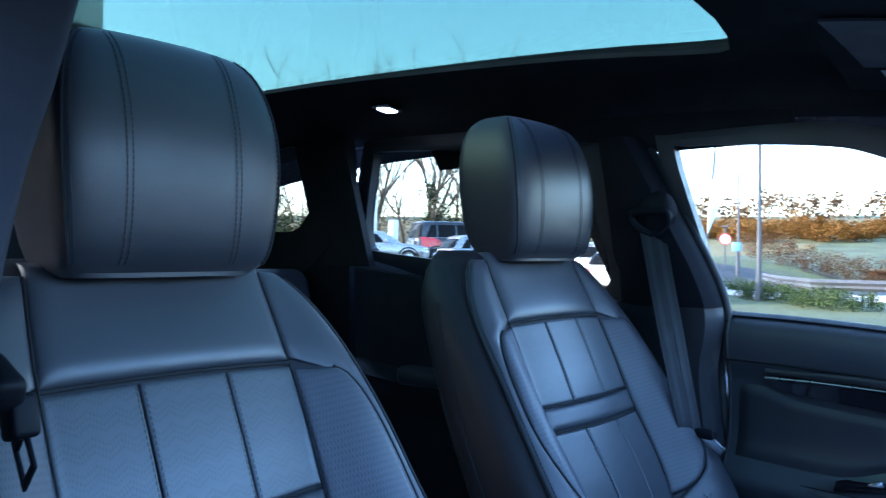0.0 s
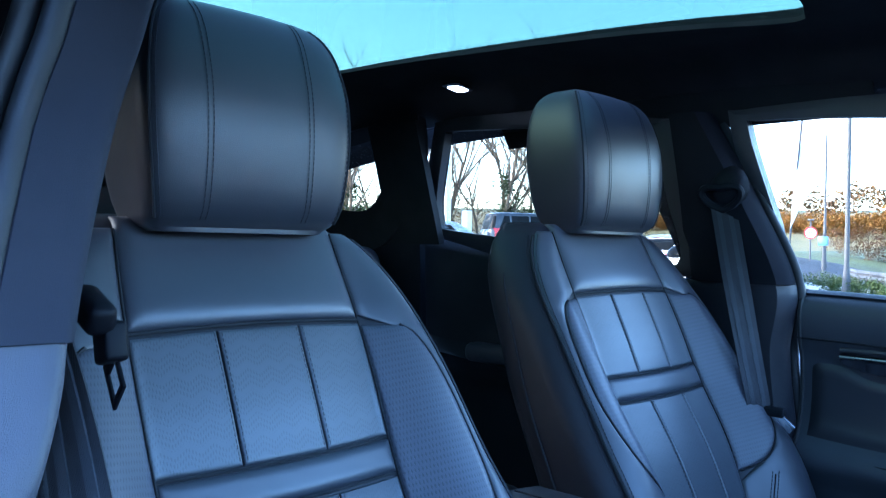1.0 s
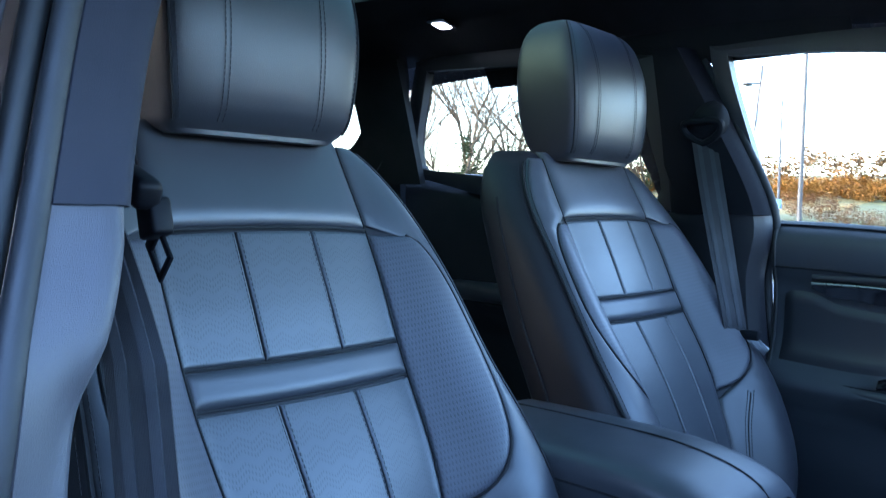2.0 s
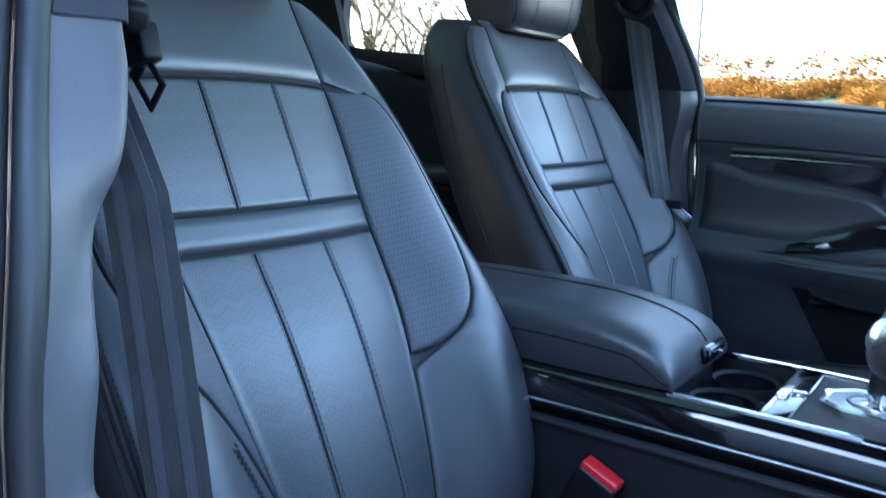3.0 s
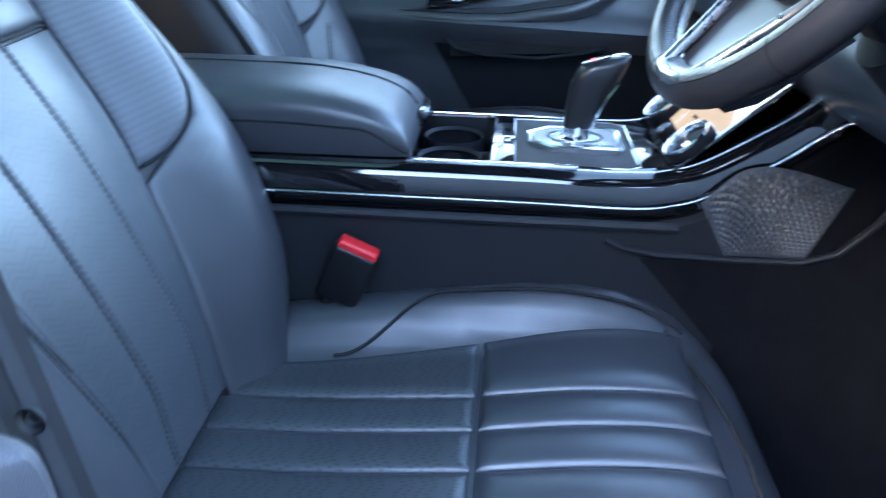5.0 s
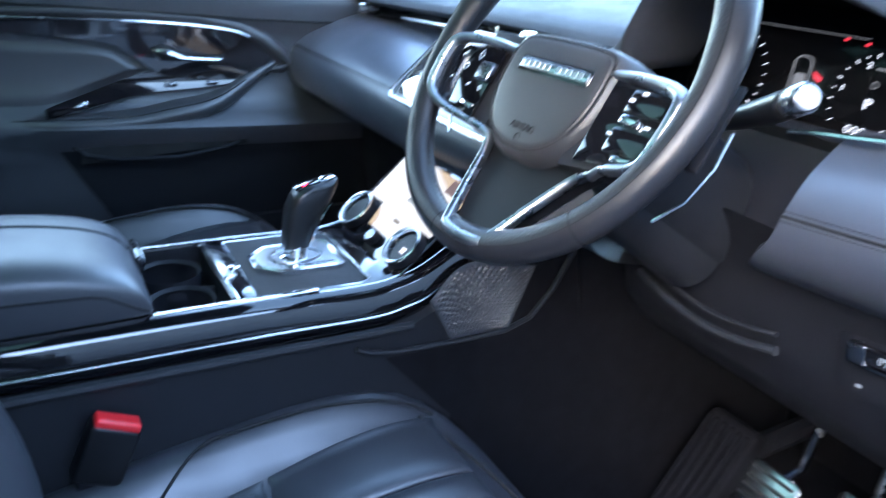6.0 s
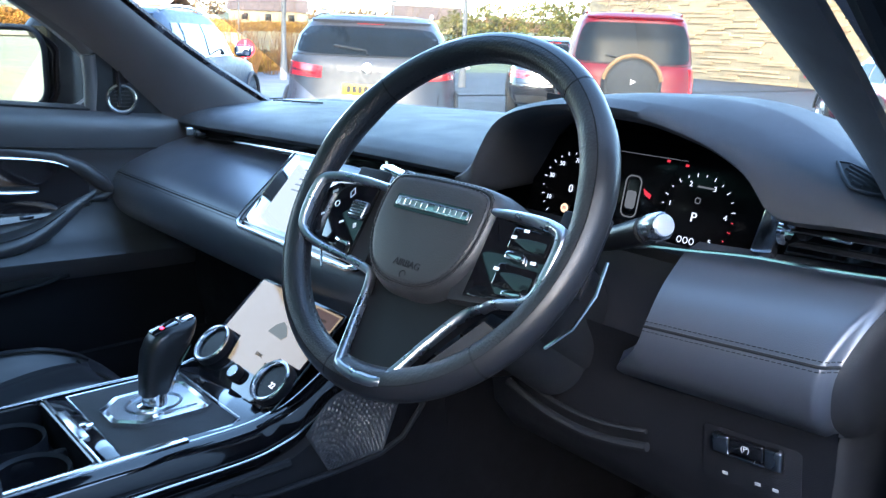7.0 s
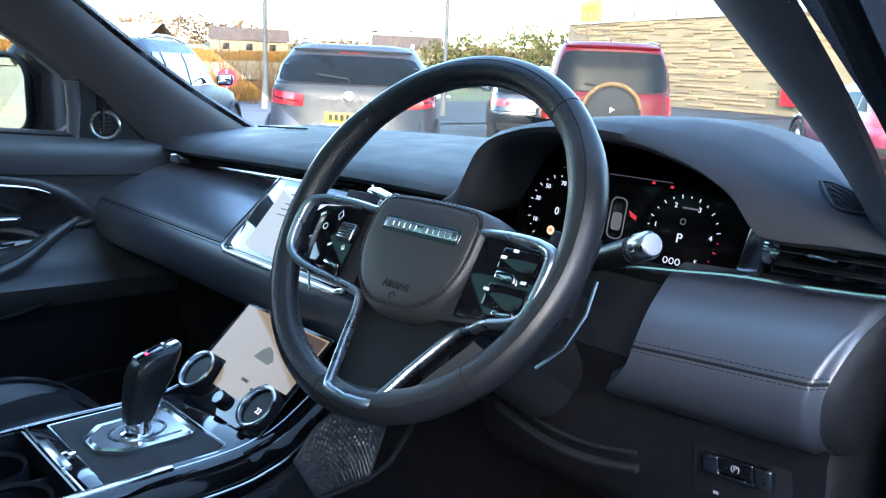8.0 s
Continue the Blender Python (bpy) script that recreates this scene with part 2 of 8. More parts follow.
PAD = mat("dash_leather", (0.040, 0.046, 0.060), 0.35, spec=0.85, bump=0.12, scale=1000, kind="grain", vary=0.08, gloss_vary=0.03)
DOORSKIN = mat("door_skin", (0.030, 0.032, 0.039), 0.42, spec=0.8, bump=0.25, scale=1400, kind="grain", vary=0.1)
PLASTIC = mat("grained_plastic", (0.0080, 0.0086, 0.0115), 0.55, spec=0.18, bump=0.35, scale=1200, kind="grain", vary=0.12)
CONSOLE_SIDE = mat("console_side_plastic", (0.0085, 0.0092, 0.0120), 0.55, spec=0.28, bump=0.3, scale=1400, kind="grain", vary=0.1)
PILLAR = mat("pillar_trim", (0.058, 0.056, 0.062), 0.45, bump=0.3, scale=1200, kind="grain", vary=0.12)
LINING = mat("roof_cloth", (0.008, 0.008, 0.009), 0.95, bump=0.4, scale=1500, vary=0.1)
CARPET = mat("floor_carpet", (0.0045, 0.0045, 0.006), 1.0, spec=0.1, bump=1.0, scale=900, vary=0.3, big=30)
RUBBER = mat("black_rubber", (0.012, 0.012, 0.013), 0.6, bump=0.2, scale=600, vary=0.1)
GLOSS = mat("gloss_black", (0.004, 0.004, 0.005), 0.06, coat=0.6, vary=0.05, gloss_vary=0.02)
CHROME = mat("satin_chrome", (0.72, 0.73, 0.75), 0.22, metal=1.0, vary=0.04, gloss_vary=0.05)
BRIGHT = mat("polished_chrome", (0.85, 0.86, 0.88), 0.1, metal=1.0, vary=0.03, gloss_vary=0.03)
DARKCHROME = mat("dark_chrome", (0.25, 0.26, 0.28), 0.25, metal=1.0, vary=0.05)
MIRROR = mat("mirror_silver", (0.9, 0.9, 0.9), 0.01, metal=1.0, vary=0.0, gloss_vary=0.0)
BELT = mat("belt_webbing", (0.015, 0.015, 0.018), 0.6, bump=0.35, scale=420, kind="weave", vary=0.1, big=12)
BELTBAND = mat("belt_pale_band", (0.030, 0.031, 0.037), 0.6, bump=0.35, scale=420, kind="weave", vary=0.1, big=12)
BLACKSTEEL = mat("black_coated_steel", (0.003, 0.003, 0.004), 0.5, spec=0.12, vary=0.05)
RED = mat("red_plastic", (0.65, 0.02, 0.025), 0.35, vary=0.05)
WHITE_INK = mat("white_print", (0.8, 0.8, 0.8), 0.6, vary=0.02)
GREY_INK = mat("grey_print", (0.3, 0.31, 0.32), 0.6, vary=0.02)
LABEL = mat("paper_label", (0.75, 0.74, 0.7), 0.6, vary=0.05)
PAINT = mat("grey_car_paint", (0.06, 0.055, 0.065), 0.22, metal=0.5, coat=1.0, vary=0.08, big=40)
CLEAR = glass("clear_glass", (0.74, 0.72, 0.66))
SCREENGLASS = glass("windscreen_glass", (0.74, 0.75, 0.73))
TINT = glass("tinted_roof_glass", (0.285, 0.335, 0.272))
REARTINT = glass("rear_glass", (0.50, 0.48, 0.42))
# Darker copies of the pillar trims, for shade on far side and rear frames.
PILLAR_SHADED = mat("dark_pillar_trim", (0.018, 0.018, 0.022), 0.45, spec=0.4, bump=0.3, scale=1200, kind="grain", vary=0.12)
CLOTH_SHADED = mat("dark_cloth_trim", (0.010, 0.010, 0.013), 0.9, spec=0.1, bump=0.4, scale=1500, vary=0.1)
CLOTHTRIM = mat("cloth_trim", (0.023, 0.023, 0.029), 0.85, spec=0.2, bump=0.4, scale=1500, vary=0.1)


# ---- seats ----
def front_seat(label, at, outer):
    """A front seat; x across, the bite line near y = 0, z as in the car."""
    seat = thing("front_seat", label, "car seat", at, group="front seats")
    yb = curve_of((0.50, 0.03), (0.57, 0.010), (0.66, -0.012), (0.75, -0.047), (0.85, -0.094), (0.937, -0.147), (0.975, -0.167), (1.03, -0.192), (1.10, -0.226), (1.17, -0.262), (1.25, -0.30))
    wi = curve_of((0.5, 0.086), (0.57, 0.089), (0.65, 0.099), (0.75, 0.116), (0.85, 0.131), (0.95, 0.139), (1.10, 0.141), (1.22, 0.134))
    rise = curve_of((0.5, 0.045), (0.57, 0.050), (0.64, 0.062), (0.72, 0.068), (0.80, 0.068), (0.88, 0.060), (0.96, 0.051), (1.05, 0.034), (1.12, 0.018), (1.22, 0.0))
    wo = curve_of((0.45, 0.165), (0.52, 0.190), (0.58, 0.220), (0.64, 0.250), (0.71, 0.274), (0.80, 0.285), (0.88, 0.282), (0.95, 0.272), (1.05, 0.262), (1.12, 0.248), (1.17, 0.224), (1.205, 0.190), (1.225, 0.150))
    deep = curve_of((0.45, 0.16), (0.6, 0.17), (0.9, 0.15), (1.10, 0.125), (1.18, 0.105), (1.21, 0.08), (1.225, 0.05))

    def face(x, z):
        u, w, o = abs(x), wi(z), wo(z)
        y = yb(z) - 0.003 + 0.011 * max(0.0, 1 - (u / w) ** 2) * smooth((z - 0.56) / 0.1) * (1 - smooth((z - 1.12) / 0.09)) + rise(z) * smooth((u - w + 0.012) / max(0.02, (o - w) * 0.62))
        r = min(0.06, o * 0.4)
        e = max(0.0, u - (o - r))
        return y - (r - math.sqrt(max(0.0, r * r - min(e, r) ** 2)))

    def on(x, z, lift=0.0):
        e = 0.004
        z += 0.006 * (1 - min(1.0, abs(x) / 0.16) ** 2) * smooth((z - 1.0) / 0.1) * (1 - smooth((z - 1.13) / 0.08))
        n = Vector((-(face(x + e, z) - face(x - e, z)) / (2 * e), 1, -(face(x, z + e) - face(x, z - e)) / (2 * e))).normalized()
        return Vector((x, face(x, z), z)) + n * lift

    rows = []
    for z in (0.45, 0.49, 0.53, 0.58, 0.63, 0.68, 0.74, 0.80, 0.86, 0.92, 0.97, 1.02, 1.06, 1.10, 1.135, 1.165, 1.19, 1.205, 1.217, 1.225):
        o, d, ring = wo(z), deep(z), []
        top = smooth((z - 1.17) / 0.06) * 0.02
        for k in range(49):
            x = -o * math.cos(math.pi * k / 48)
            ring.append((x, face(x, z) - top - 0.004, z))
        back = yb(z) - d
        for k in range(1, 20):
            a = math.pi * k / 20
            c, s = math.cos(a), math.sin(a)
            x = o * (abs(c) ** 0.45) * (1 if c > 0 else -1)
            y0 = face(o, z) - top - 0.004
            ring.append((x, lerp(y0, back, abs(s) ** 0.5), z))
        rows.append(ring)
    part("backrest", rows_bm(rows, closed_u=True, caps=True), SEATBACK_SHADED, seat)

    def pad(name, x0, x1, z0, z1, m, h=0.0019, edge=0.0032, nu=24, nv=24, label=""):
        def f(u, v):
            z = lerp(z0, z1, v)
            a, b = x0(z), x1(z)
            x = lerp(a, b, u)
            d = min(x - min(a, b), max(a, b) - x, abs(z - z0), abs(z1 - z)) if b != a else 0.0
            t = min(1.0, max(0.0, d) / edge)
            return on(x, z, -0.0015 + (h + 0.0015) * math.sqrt(max(0.0, 1 - (1 - t) ** 2)))
        # denser steps near the rims
        def warp(t):
            return 0.5 - 0.5 * math.cos(math.pi * t)
        return part(name, surf(lambda u, v: f(warp(u), warp(v)), nu, nv), m, seat, label)

    g = 0.0008
    kz = curve_of((0.55, 0.040), (0.75, 0.046), (0.93, 0.050), (1.1, 0.050))
    seam = 1.103
    for z0, z1, nm, m in ((0.976, seam - 0.004, "upper_panel", LEATHER_PERF), (0.565, 0.934, "lower_panel", LEATHER_PERF)):
        pad(nm, lambda z: -wi(z) + g, lambda z: -kz(z) - g, z0, z1, m)
        pad(nm, lambda z: -kz(z) + g, lambda z: kz(z) - g, z0, z1, m)
        pad(nm, lambda z: kz(z) + g, lambda z: wi(z) - g, z0, z1, m)
    pad("lumbar_band", lambda z: -wi(z) + g, lambda z: wi(z) - g, 0.939, 0.972, LEATHER, h=0.006, edge=0.009, nu=24, nv=12, label="plain black leather cross band")
    pad("shoulder_panel", lambda z: -wi(z) + g, lambda z: wi(z) - g, seam + 0.003, 1.222, LEATHER, h=0.007, edge=0.02, nu=24)
    # leaf-shaped perforated panels on the bolsters, and plain bolster fronts
    leaf_inner = curve_of((0.800, 0.004), (0.812, 0.034), (0.84, 0.061), (0.88, 0.082), (0.94, 0.092), (1.00, 0.089), (1.06, 0.078), (1.09, 0.062), (1.10, 0.044))
    leaf_outer = curve_of((0.715, 0.003), (0.75, 0.010), (0.79, 0.024), (0.83, 0.046), (0.88, 0.076), (0.94, 0.092), (1.00, 0.089), (1.06, 0.078), (1.09, 0.062), (1.10, 0.044))
    for s in (-1, 1):
        # beside the open door the panel of the outer bolster runs out into a long tip
        leaf, tip = (leaf_outer, 0.716) if s == outer == 1 else (leaf_inner, 0.801)
        pad("bolster_panel", lambda z: s * (wi(z) + g), lambda z: s * (wi(z) + leaf(z)), tip, 1.098, SUEDE, h=0.004, edge=0.010, nu=12, nv=26, label="perforated dark leather bolster panel")
        pad("bolster", lambda z: s * (wi(z) + leaf(z) + g if tip < z < 1.1 else wi(z) + g), lambda z: s * (wo(z) - 0.022), 0.52, 1.21, LEATHER, h=0.003, edge=0.010, nu=14, nv=40)
        edge = [on(s * (wo(z) - 0.021), z, 0.0015) for z in [0.53 + 0.01 * i for i in range(68)]]
        part("piping", tube(edge, 0.0026, 6), GROOVE, seat)
        part("stitching", joined(dashes([on(s * (wo(z) - 0.027), z, 0.0035) for z in [0.53 + 0.01 * i for i in range(68)]], 0.004, 0.0022, 0.0007),
                                 dashes([on(s * (wo(z) - 0.015), z, 0.0005) for z in [0.53 + 0.01 * i for i in range(68)]], 0.004, 0.0022, 0.0007)), STITCH, seat)
        side = [(s * (wo(z) + 0.0005), yb(z) - deep(z) * 0.42 + 0.0, z) for z in [0.5 + 0.02 * i for i in range(33)]]
        part("side_seam", tube(side, 0.002, 6), GROOVE, seat)
        for z0, z1 in ((0.98, seam - 0.006), (0.57, 0.93)):
            zs = [lerp(z0, z1, i / 20) for i in range(21)]
            part("stitching", joined(*[dashes([on(s * kz(z) + dx, z, 0.0018) for z in zs], 0.0042, 0.002, 0.0006) for dx in (-0.0042, 0.0042)]), STITCH, seat)
        if s == outer:
            # a plain strip lies between the insert and the stitched edge of the outer bolster
            zs = [lerp(0.56, 0.795, i / 24) for i in range(25)]
            off = curve_of((0.56, 0.012), (0.66, 0.020), (0.74, 0.033), (0.80, 0.050))
            part("bolster_stitching", joined(*[dashes([on(s * (wi(z) + off(z) + dx), z, 0.0034) for z in zs], 0.0046, 0.0022, 0.0008) for dx in (-0.004, 0.004)]), STITCH, seat)
            part("bolster_seam", tube([on(s * (wi(z) + off(z)), z, 0.0030) for z in zs], 0.0013, 5), GROOVE, seat)
        for nm, f in (("leaf_piping", lambda z: wi(z) + leaf(z)), ("insert_piping", lambda z: wi(z))):
            zz = [lerp(tip, 1.098, i / 36) for i in range(37)] if nm == "leaf_piping" else [0.83 + 0.0135 * i for i in range(29)]
            part(nm, tube([on(s * f(z), z, 0.0010) for z in zz], 0.0021 if nm == "leaf_piping" else 0.0014, 6), GROOVE, seat)
    for z in (0.937, 0.974):
        part("band_piping", tube([on(lerp(-0.138, 0.138, i / 24), z, 0.0002) for i in range(25)], 0.0012, 6), GROOVE, seat)
    part("shoulder_seam", tube([on(lerp(-0.14, 0.14, i / 20), seam, 0.001) for i in range(21)], 0.0018, 6), GROOVE, seat)

    # headrest
    hw = curve_of((1.207, 0.102), (1.212, 0.111), (1.222, 0.118), (1.26, 0.125), (1.32, 0.130), (1.37, 0.129), (1.41, 0.122), (1.435, 0.112), (1.449, 0.100), (1.457, 0.086), (1.462, 0.066))
    hf = curve_of((1.213, -0.245), (1.220, -0.232), (1.24, -0.222), (1.30, -0.216), (1.36, -0.220), (1.41, -0.234), (1.435, -0.247), (1.452, -0.264), (1.462, -0.285))
    hb = curve_of((1.213, -0.325), (1.25, -0.345), (1.32, -0.358), (1.40, -0.360), (1.44, -0.350), (1.462, -0.328))

    def ringpoint(z, a):
        """A point of the headrest's rounded box section; a = 90 degrees faces forward."""
        w, f, b = hw(z), hf(z), hb(z)
        c, s = math.cos(a), math.sin(a)
        n = 2 / 8.0
        return Vector((w * (1 if c > 0 else -1) * abs(c) ** n, (f + b) / 2 + (f - b) / 2 * (1 if s > 0 else -1) * abs(s) ** n, z))

    def hpoint(x, z, lift=0.0):
        w, f, b = hw(z), hf(z), hb(z)
        u = min(1.0, abs(x) / w)
        return Vector((x, (f + b) / 2 + (f - b) / 2 * (1 - u**8.0) ** (1 / 8.0) - 0.004 * u * u + lift, z))
    hrows = []
    for z in (1.207, 1.209, 1.212, 1.217, 1.224, 1.24, 1.26, 1.285, 1.31, 1.335, 1.36, 1.385, 1.41, 1.425, 1.435, 1.443, 1.449, 1.454, 1.458, 1.4605, 1.462):
        ring = []
        for k in range(56):
            p = ringpoint(z, 2 * math.pi * k / 56)
            u = p.x / hw(z)
            p.y -= 0.004 * u * u if p.y > (hf(z) + hb(z)) / 2 else 0.0
            ring.append(p)
        hrows.append(ring)
    head = part("headrest", rows_bm(hrows, closed_u=True, caps=True), LEATHER_SIDE, seat)
    zs = [1.22 + 0.008 * i for i in range(30)]
    for s in (-1, 1):
        part("stitching", dashes([hpoint(s * hw(z) * 0.905, z, 0.0012) for z in zs], 0.0042, 0.002, 0.0005), STITCH, head)
        part("seam", tube([hpoint(s * hw(z) * 0.945, z, 0.0006) for z in zs], 0.0017, 6), GROOVE, head)
        part("stitching", joined(dashes([hpoint(s * 0.062 + 0.003, z, 0.0008) for z in zs], 0.0042, 0.002, 0.0005), dashes([hpoint(s * 0.062 - 0.003, z, 0.0008) for z in zs], 0.0042, 0.002, 0.0005)), STITCH, head)
        part("headrest_post", tube([(s * 0.062, -0.295, 1.17), (s * 0.062, -0.292, 1.24)], 0.007, 12), BRIGHT, seat, "chrome headrest post")
        part("post_collar", box((s * 0.062, -0.290, 1.217), (0.034, 0.026, 0.008), 0.003), PLASTIC, seat)

    # cushion
    cz = curve_of((-0.12, 0.545), (0.0, 0.556), (0.12, 0.561), (0.28, 0.575), (0.40, 0.592), (0.50, 0.592), (0.56, 0.568), (0.592, 0.522), (0.60, 0.48))
    cw = curve_of((-0.12, 0.22), (0.05, 0.255), (0.25, 0.272), (0.42, 0.27), (0.49, 0.262), (0.54, 0.240), (0.58, 0.205), (0.60, 0.17))
    ci = curve_of((-0.12, 0.13), (0.1, 0.155), (0.3, 0.185), (0.45, 0.20), (0.57, 0.20))
    cr = curve_of((-0.1, 0.035), (0.1, 0.052), (0.3, 0.060), (0.42, 0.048), (0.49, 0.030), (0.53, 0.014), (0.57, 0.0))

    def top(x, y, lift=0.0):
        u, o, w = abs(x), cw(y), ci(y)
        z = cz(y) + cr(y) * smooth((u - w + 0.02) / max(0.02, (o - w) * 0.75))
        e = max(0.0, u - (o - 0.045))
        return Vector((x, y, z - (0.045 - math.sqrt(max(0.0, 0.045**2 - min(e, 0.045) ** 2))) + lift))
    rows = []
    for y in (-0.12, -0.05, 0.02, 0.10, 0.18, 0.26, 0.33, 0.39, 0.44, 0.48, 0.51, 0.54, 0.56, 0.575, 0.588, 0.596, 0.60):
        o = cw(y)
        ring = [top(-o * math.cos(math.pi * i / 40), y, -0.004) for i in range(41)]
        low = 0.42
        ring += [(o, y, lerp(ring[-1].z, low, 0.5)), (o * 0.97, y, low), (0, y, low - 0.01), (-o * 0.97, y, low), (-o, y, lerp(ring[0].z, low, 0.5))]
        rows.append(ring)
    part("cushion", rows_bm(rows, closed_u=True, caps=True), CUSHION, seat)

    def cpad(name, x0, x1, y0, y1, m, h=0.002, edge=0.006, nu=18, nv=20):
        def warp(t):
            return 0.5 - 0.5 * math.cos(math.pi * t)

        def f(u, v):
            u, v = warp(u), warp(v)
            y = lerp(y0, y1, v)
            a, b = x0(y), x1(y)
            x = lerp(a, b, u)
            t = min(1.0, max(0.0, min(x - a, b - x, y - y0, y1 - y)) / edge)
            return top(x, y, -0.004 + (h + 0.004) * math.sqrt(1 - (1 - t) ** 2))
        return part(name, surf(f, nu, nv), m, seat)
    for y0, y1, m, h, e in ((0.0, 0.283, CUSHION_PERF_SHADED, 0.004, 0.016), (0.287, 0.515, CUSHION, 0.008, 0.028)):
        lines = (None, -0.088, -0.030, 0.030, 0.088, None)
        for x0, x1 in zip(lines, lines[1:]):
            cpad("cushion_panel", (lambda y: -ci(y) + 0.002) if x0 is None else (lambda y: x0 + 0.001), (lambda y: ci(y) - 0.002) if x1 is None else (lambda y: x1 - 0.001), y0, y1, m, h=h, edge=e)
    for s in (-1, 1):
        ys = [0.0 + 0.012 * i for i in range(44)]
        part("cushion_piping", tube([top(s * (cw(y) - 0.052), y, 0.0005) for y in ys if y > 0.225], 0.0022, 6), GROOVE, seat)
        part("bolster_seam", tube([top(s * lerp(ci(0.12) + 0.0, cw(0.24) - 0.052, smooth(i / 14)), lerp(0.115, 0.24, i / 14), 0.0) for i in range(15)], 0.0020, 6), GROOVE, seat)
        part("stitching", dashes([top(s * w2, y, 0.0035) for w2 in (0.084,) for y in [0.29 + 0.01 * i for i in range(22)]], 0.004, 0.002, 0.0005), STITCH, seat)
    part("front_piping", tube([top(lerp(-0.2, 0.2, i / 24), 0.545 - 0.05 * (2 * i / 24 - 1) ** 2, 0.0) for i in range(25)], 0.0025, 6), GROOVE, seat)
    part("seat_base", box((0, 0.18, 0.34), (0.44, 0.52, 0.18), 0.03), PLASTIC, seat)
    for s in (-1, 1):
        part("seat_rail", box((s * 0.19, 0.18, 0.245), (0.05, 0.62, 0.05), 0.008), DARKCHROME, seat)
    return seat


front_seat("black leather front seat with perforated panels, beside the open door", (0.376, 0, 0), 1)
front_seat("black leather front seat with perforated panels, beside the closed door", (-0.372, -0.022, 0.014), -1)


# ---- the cabin: floor, roof lining, pillars, glass ----
floor = solid("floor", surf(lambda u, v: Vector((lerp(-0.74, 0.74, u), lerp(-1.75, 1.34, v), 0.20 + (0.12 * smooth((lerp(-1.75, 1.34, v) - 1.05) / 0.3)) + 0.10 * smooth(1 - abs(lerp(-0.74, 0.74, u)) / 0.16))), 40, 60, 0.02),
              CARPET, "black carpeted car floor", "floor", kind="structure")

roof_z = curve_of((-2.0, 1.46), (-1.6, 1.545), (-1.1, 1.595), (-0.5, 1.605), (0.0, 1.590), (0.25, 1.565), (0.45, 1.52))


def roof(x, y):
    a = abs(x)
    return roof_z(y) - 0.028 * (a / 0.55) ** 2.2 - lerp(0.055, 0.02, smooth((-0.7 - y) / 0.5)) * smooth((a - 0.52) / 0.16)


open_half = curve_of((-1.15, 0.20), (-1.05, 0.27), (-0.9, 0.30), (-0.5, 0.375), (-0.2, 0.430), (0.0, 0.475), (0.03, 0.44), (0.06, 0.27), (0.075, 0.0))


def roof_lining():
    """A sheet with the roof window cut out of it, and a turned-up rim round the cut."""
    ys = [-1.95 + 0.05 * i for i in range(16)] + [-1.15, -1.05, -0.95, -0.85, -0.75, -0.65, -0.55, -0.45, -0.35, -0.25, -0.15, -0.08, -0.04, 0.0, 0.02, 0.04, 0.055, 0.068, 0.075, 0.11, 0.15, 0.2, 0.25, 0.3, 0.36, 0.42, 0.47]
    bm = bmesh.new()
    for s in (-1, 1):
        rows = []
        for y in ys:
            h = max(0.0, open_half(y)) if -1.151 <= y <= 0.0751 else 0.0
            xs = [lerp(h, 0.69, (i / 18)) for i in range(19)]
            rows.append([(s * x, y, roof(x, y)) for x in xs])
        b = rows_bm(rows)
        rim = [[(s * max(0.0, open_half(y)), y, roof(max(0.0, open_half(y)), y)), (s * (max(0.0, open_half(y)) + 0.01), y, roof(0.3, y) + 0.012)] for y in ys if -1.151 <= y <= 0.0751]
        bm = joined(bm, b, rows_bm(rim))
    bmesh.ops.remove_doubles(bm, verts=bm.verts, dist=0.0004)
    return bm


tagged(new("ceiling", mesh_of("ceiling", roof_lining(), LINING)), "black cloth roof lining round a panoramic roof window", "ceiling", kind="structure")
sunroof = solid("window_1", surf(lambda u, v: Vector((lerp(-0.55, 0.55, u), lerp(-1.25, 0.14, v), roof_z(lerp(-1.25, 0.14, v)) - 0.03 * abs(lerp(-1, 1, u)) ** 2 + 0.016)), 16, 20, 0.004), TINT,
                "tinted panoramic glass roof panel", "window", kind="structure")
sunroof.visible_shadow = False

# outer roof skin: side bands, header and tail, leaving the glass free
for s in (-1, 1):
    solid("roof_rail", surf(lambda u, v: Vector((s * lerp(0.55, 0.76, u), lerp(-1.95, 0.42, v), roof_z(lerp(-1.95, 0.42, v)) - (0.13 - 0.022 * smooth((-lerp(-1.95, 0.42, v) - 0.40) / 0.2)) * u**2)), 6, 20, 0.01), PAINT, "grey painted roof side of the car", "car body", kind="structure")
solid("roof_header", surf(lambda u, v: Vector((lerp(-0.66, 0.66, u), lerp(0.12, 0.48, v), roof_z(lerp(0.12, 0.48, v)) + 0.02 - 0.03 * abs(lerp(-1, 1, u)) ** 2.5)), 20, 6, 0.012), PAINT, "grey painted roof edge over the windscreen", "car body", kind="structure")
solid("roof_tail", surf(lambda u, v: Vector((lerp(-0.66, 0.66, u), lerp(-1.95, -1.24, v), roof_z(lerp(-1.95, -1.24, v)) + 0.03 - 0.03 * abs(lerp(-1, 1, u)) ** 2.5)), 20, 6, 0.012), PAINT, "grey painted roof behind the glass panel", "car body", kind="structure")


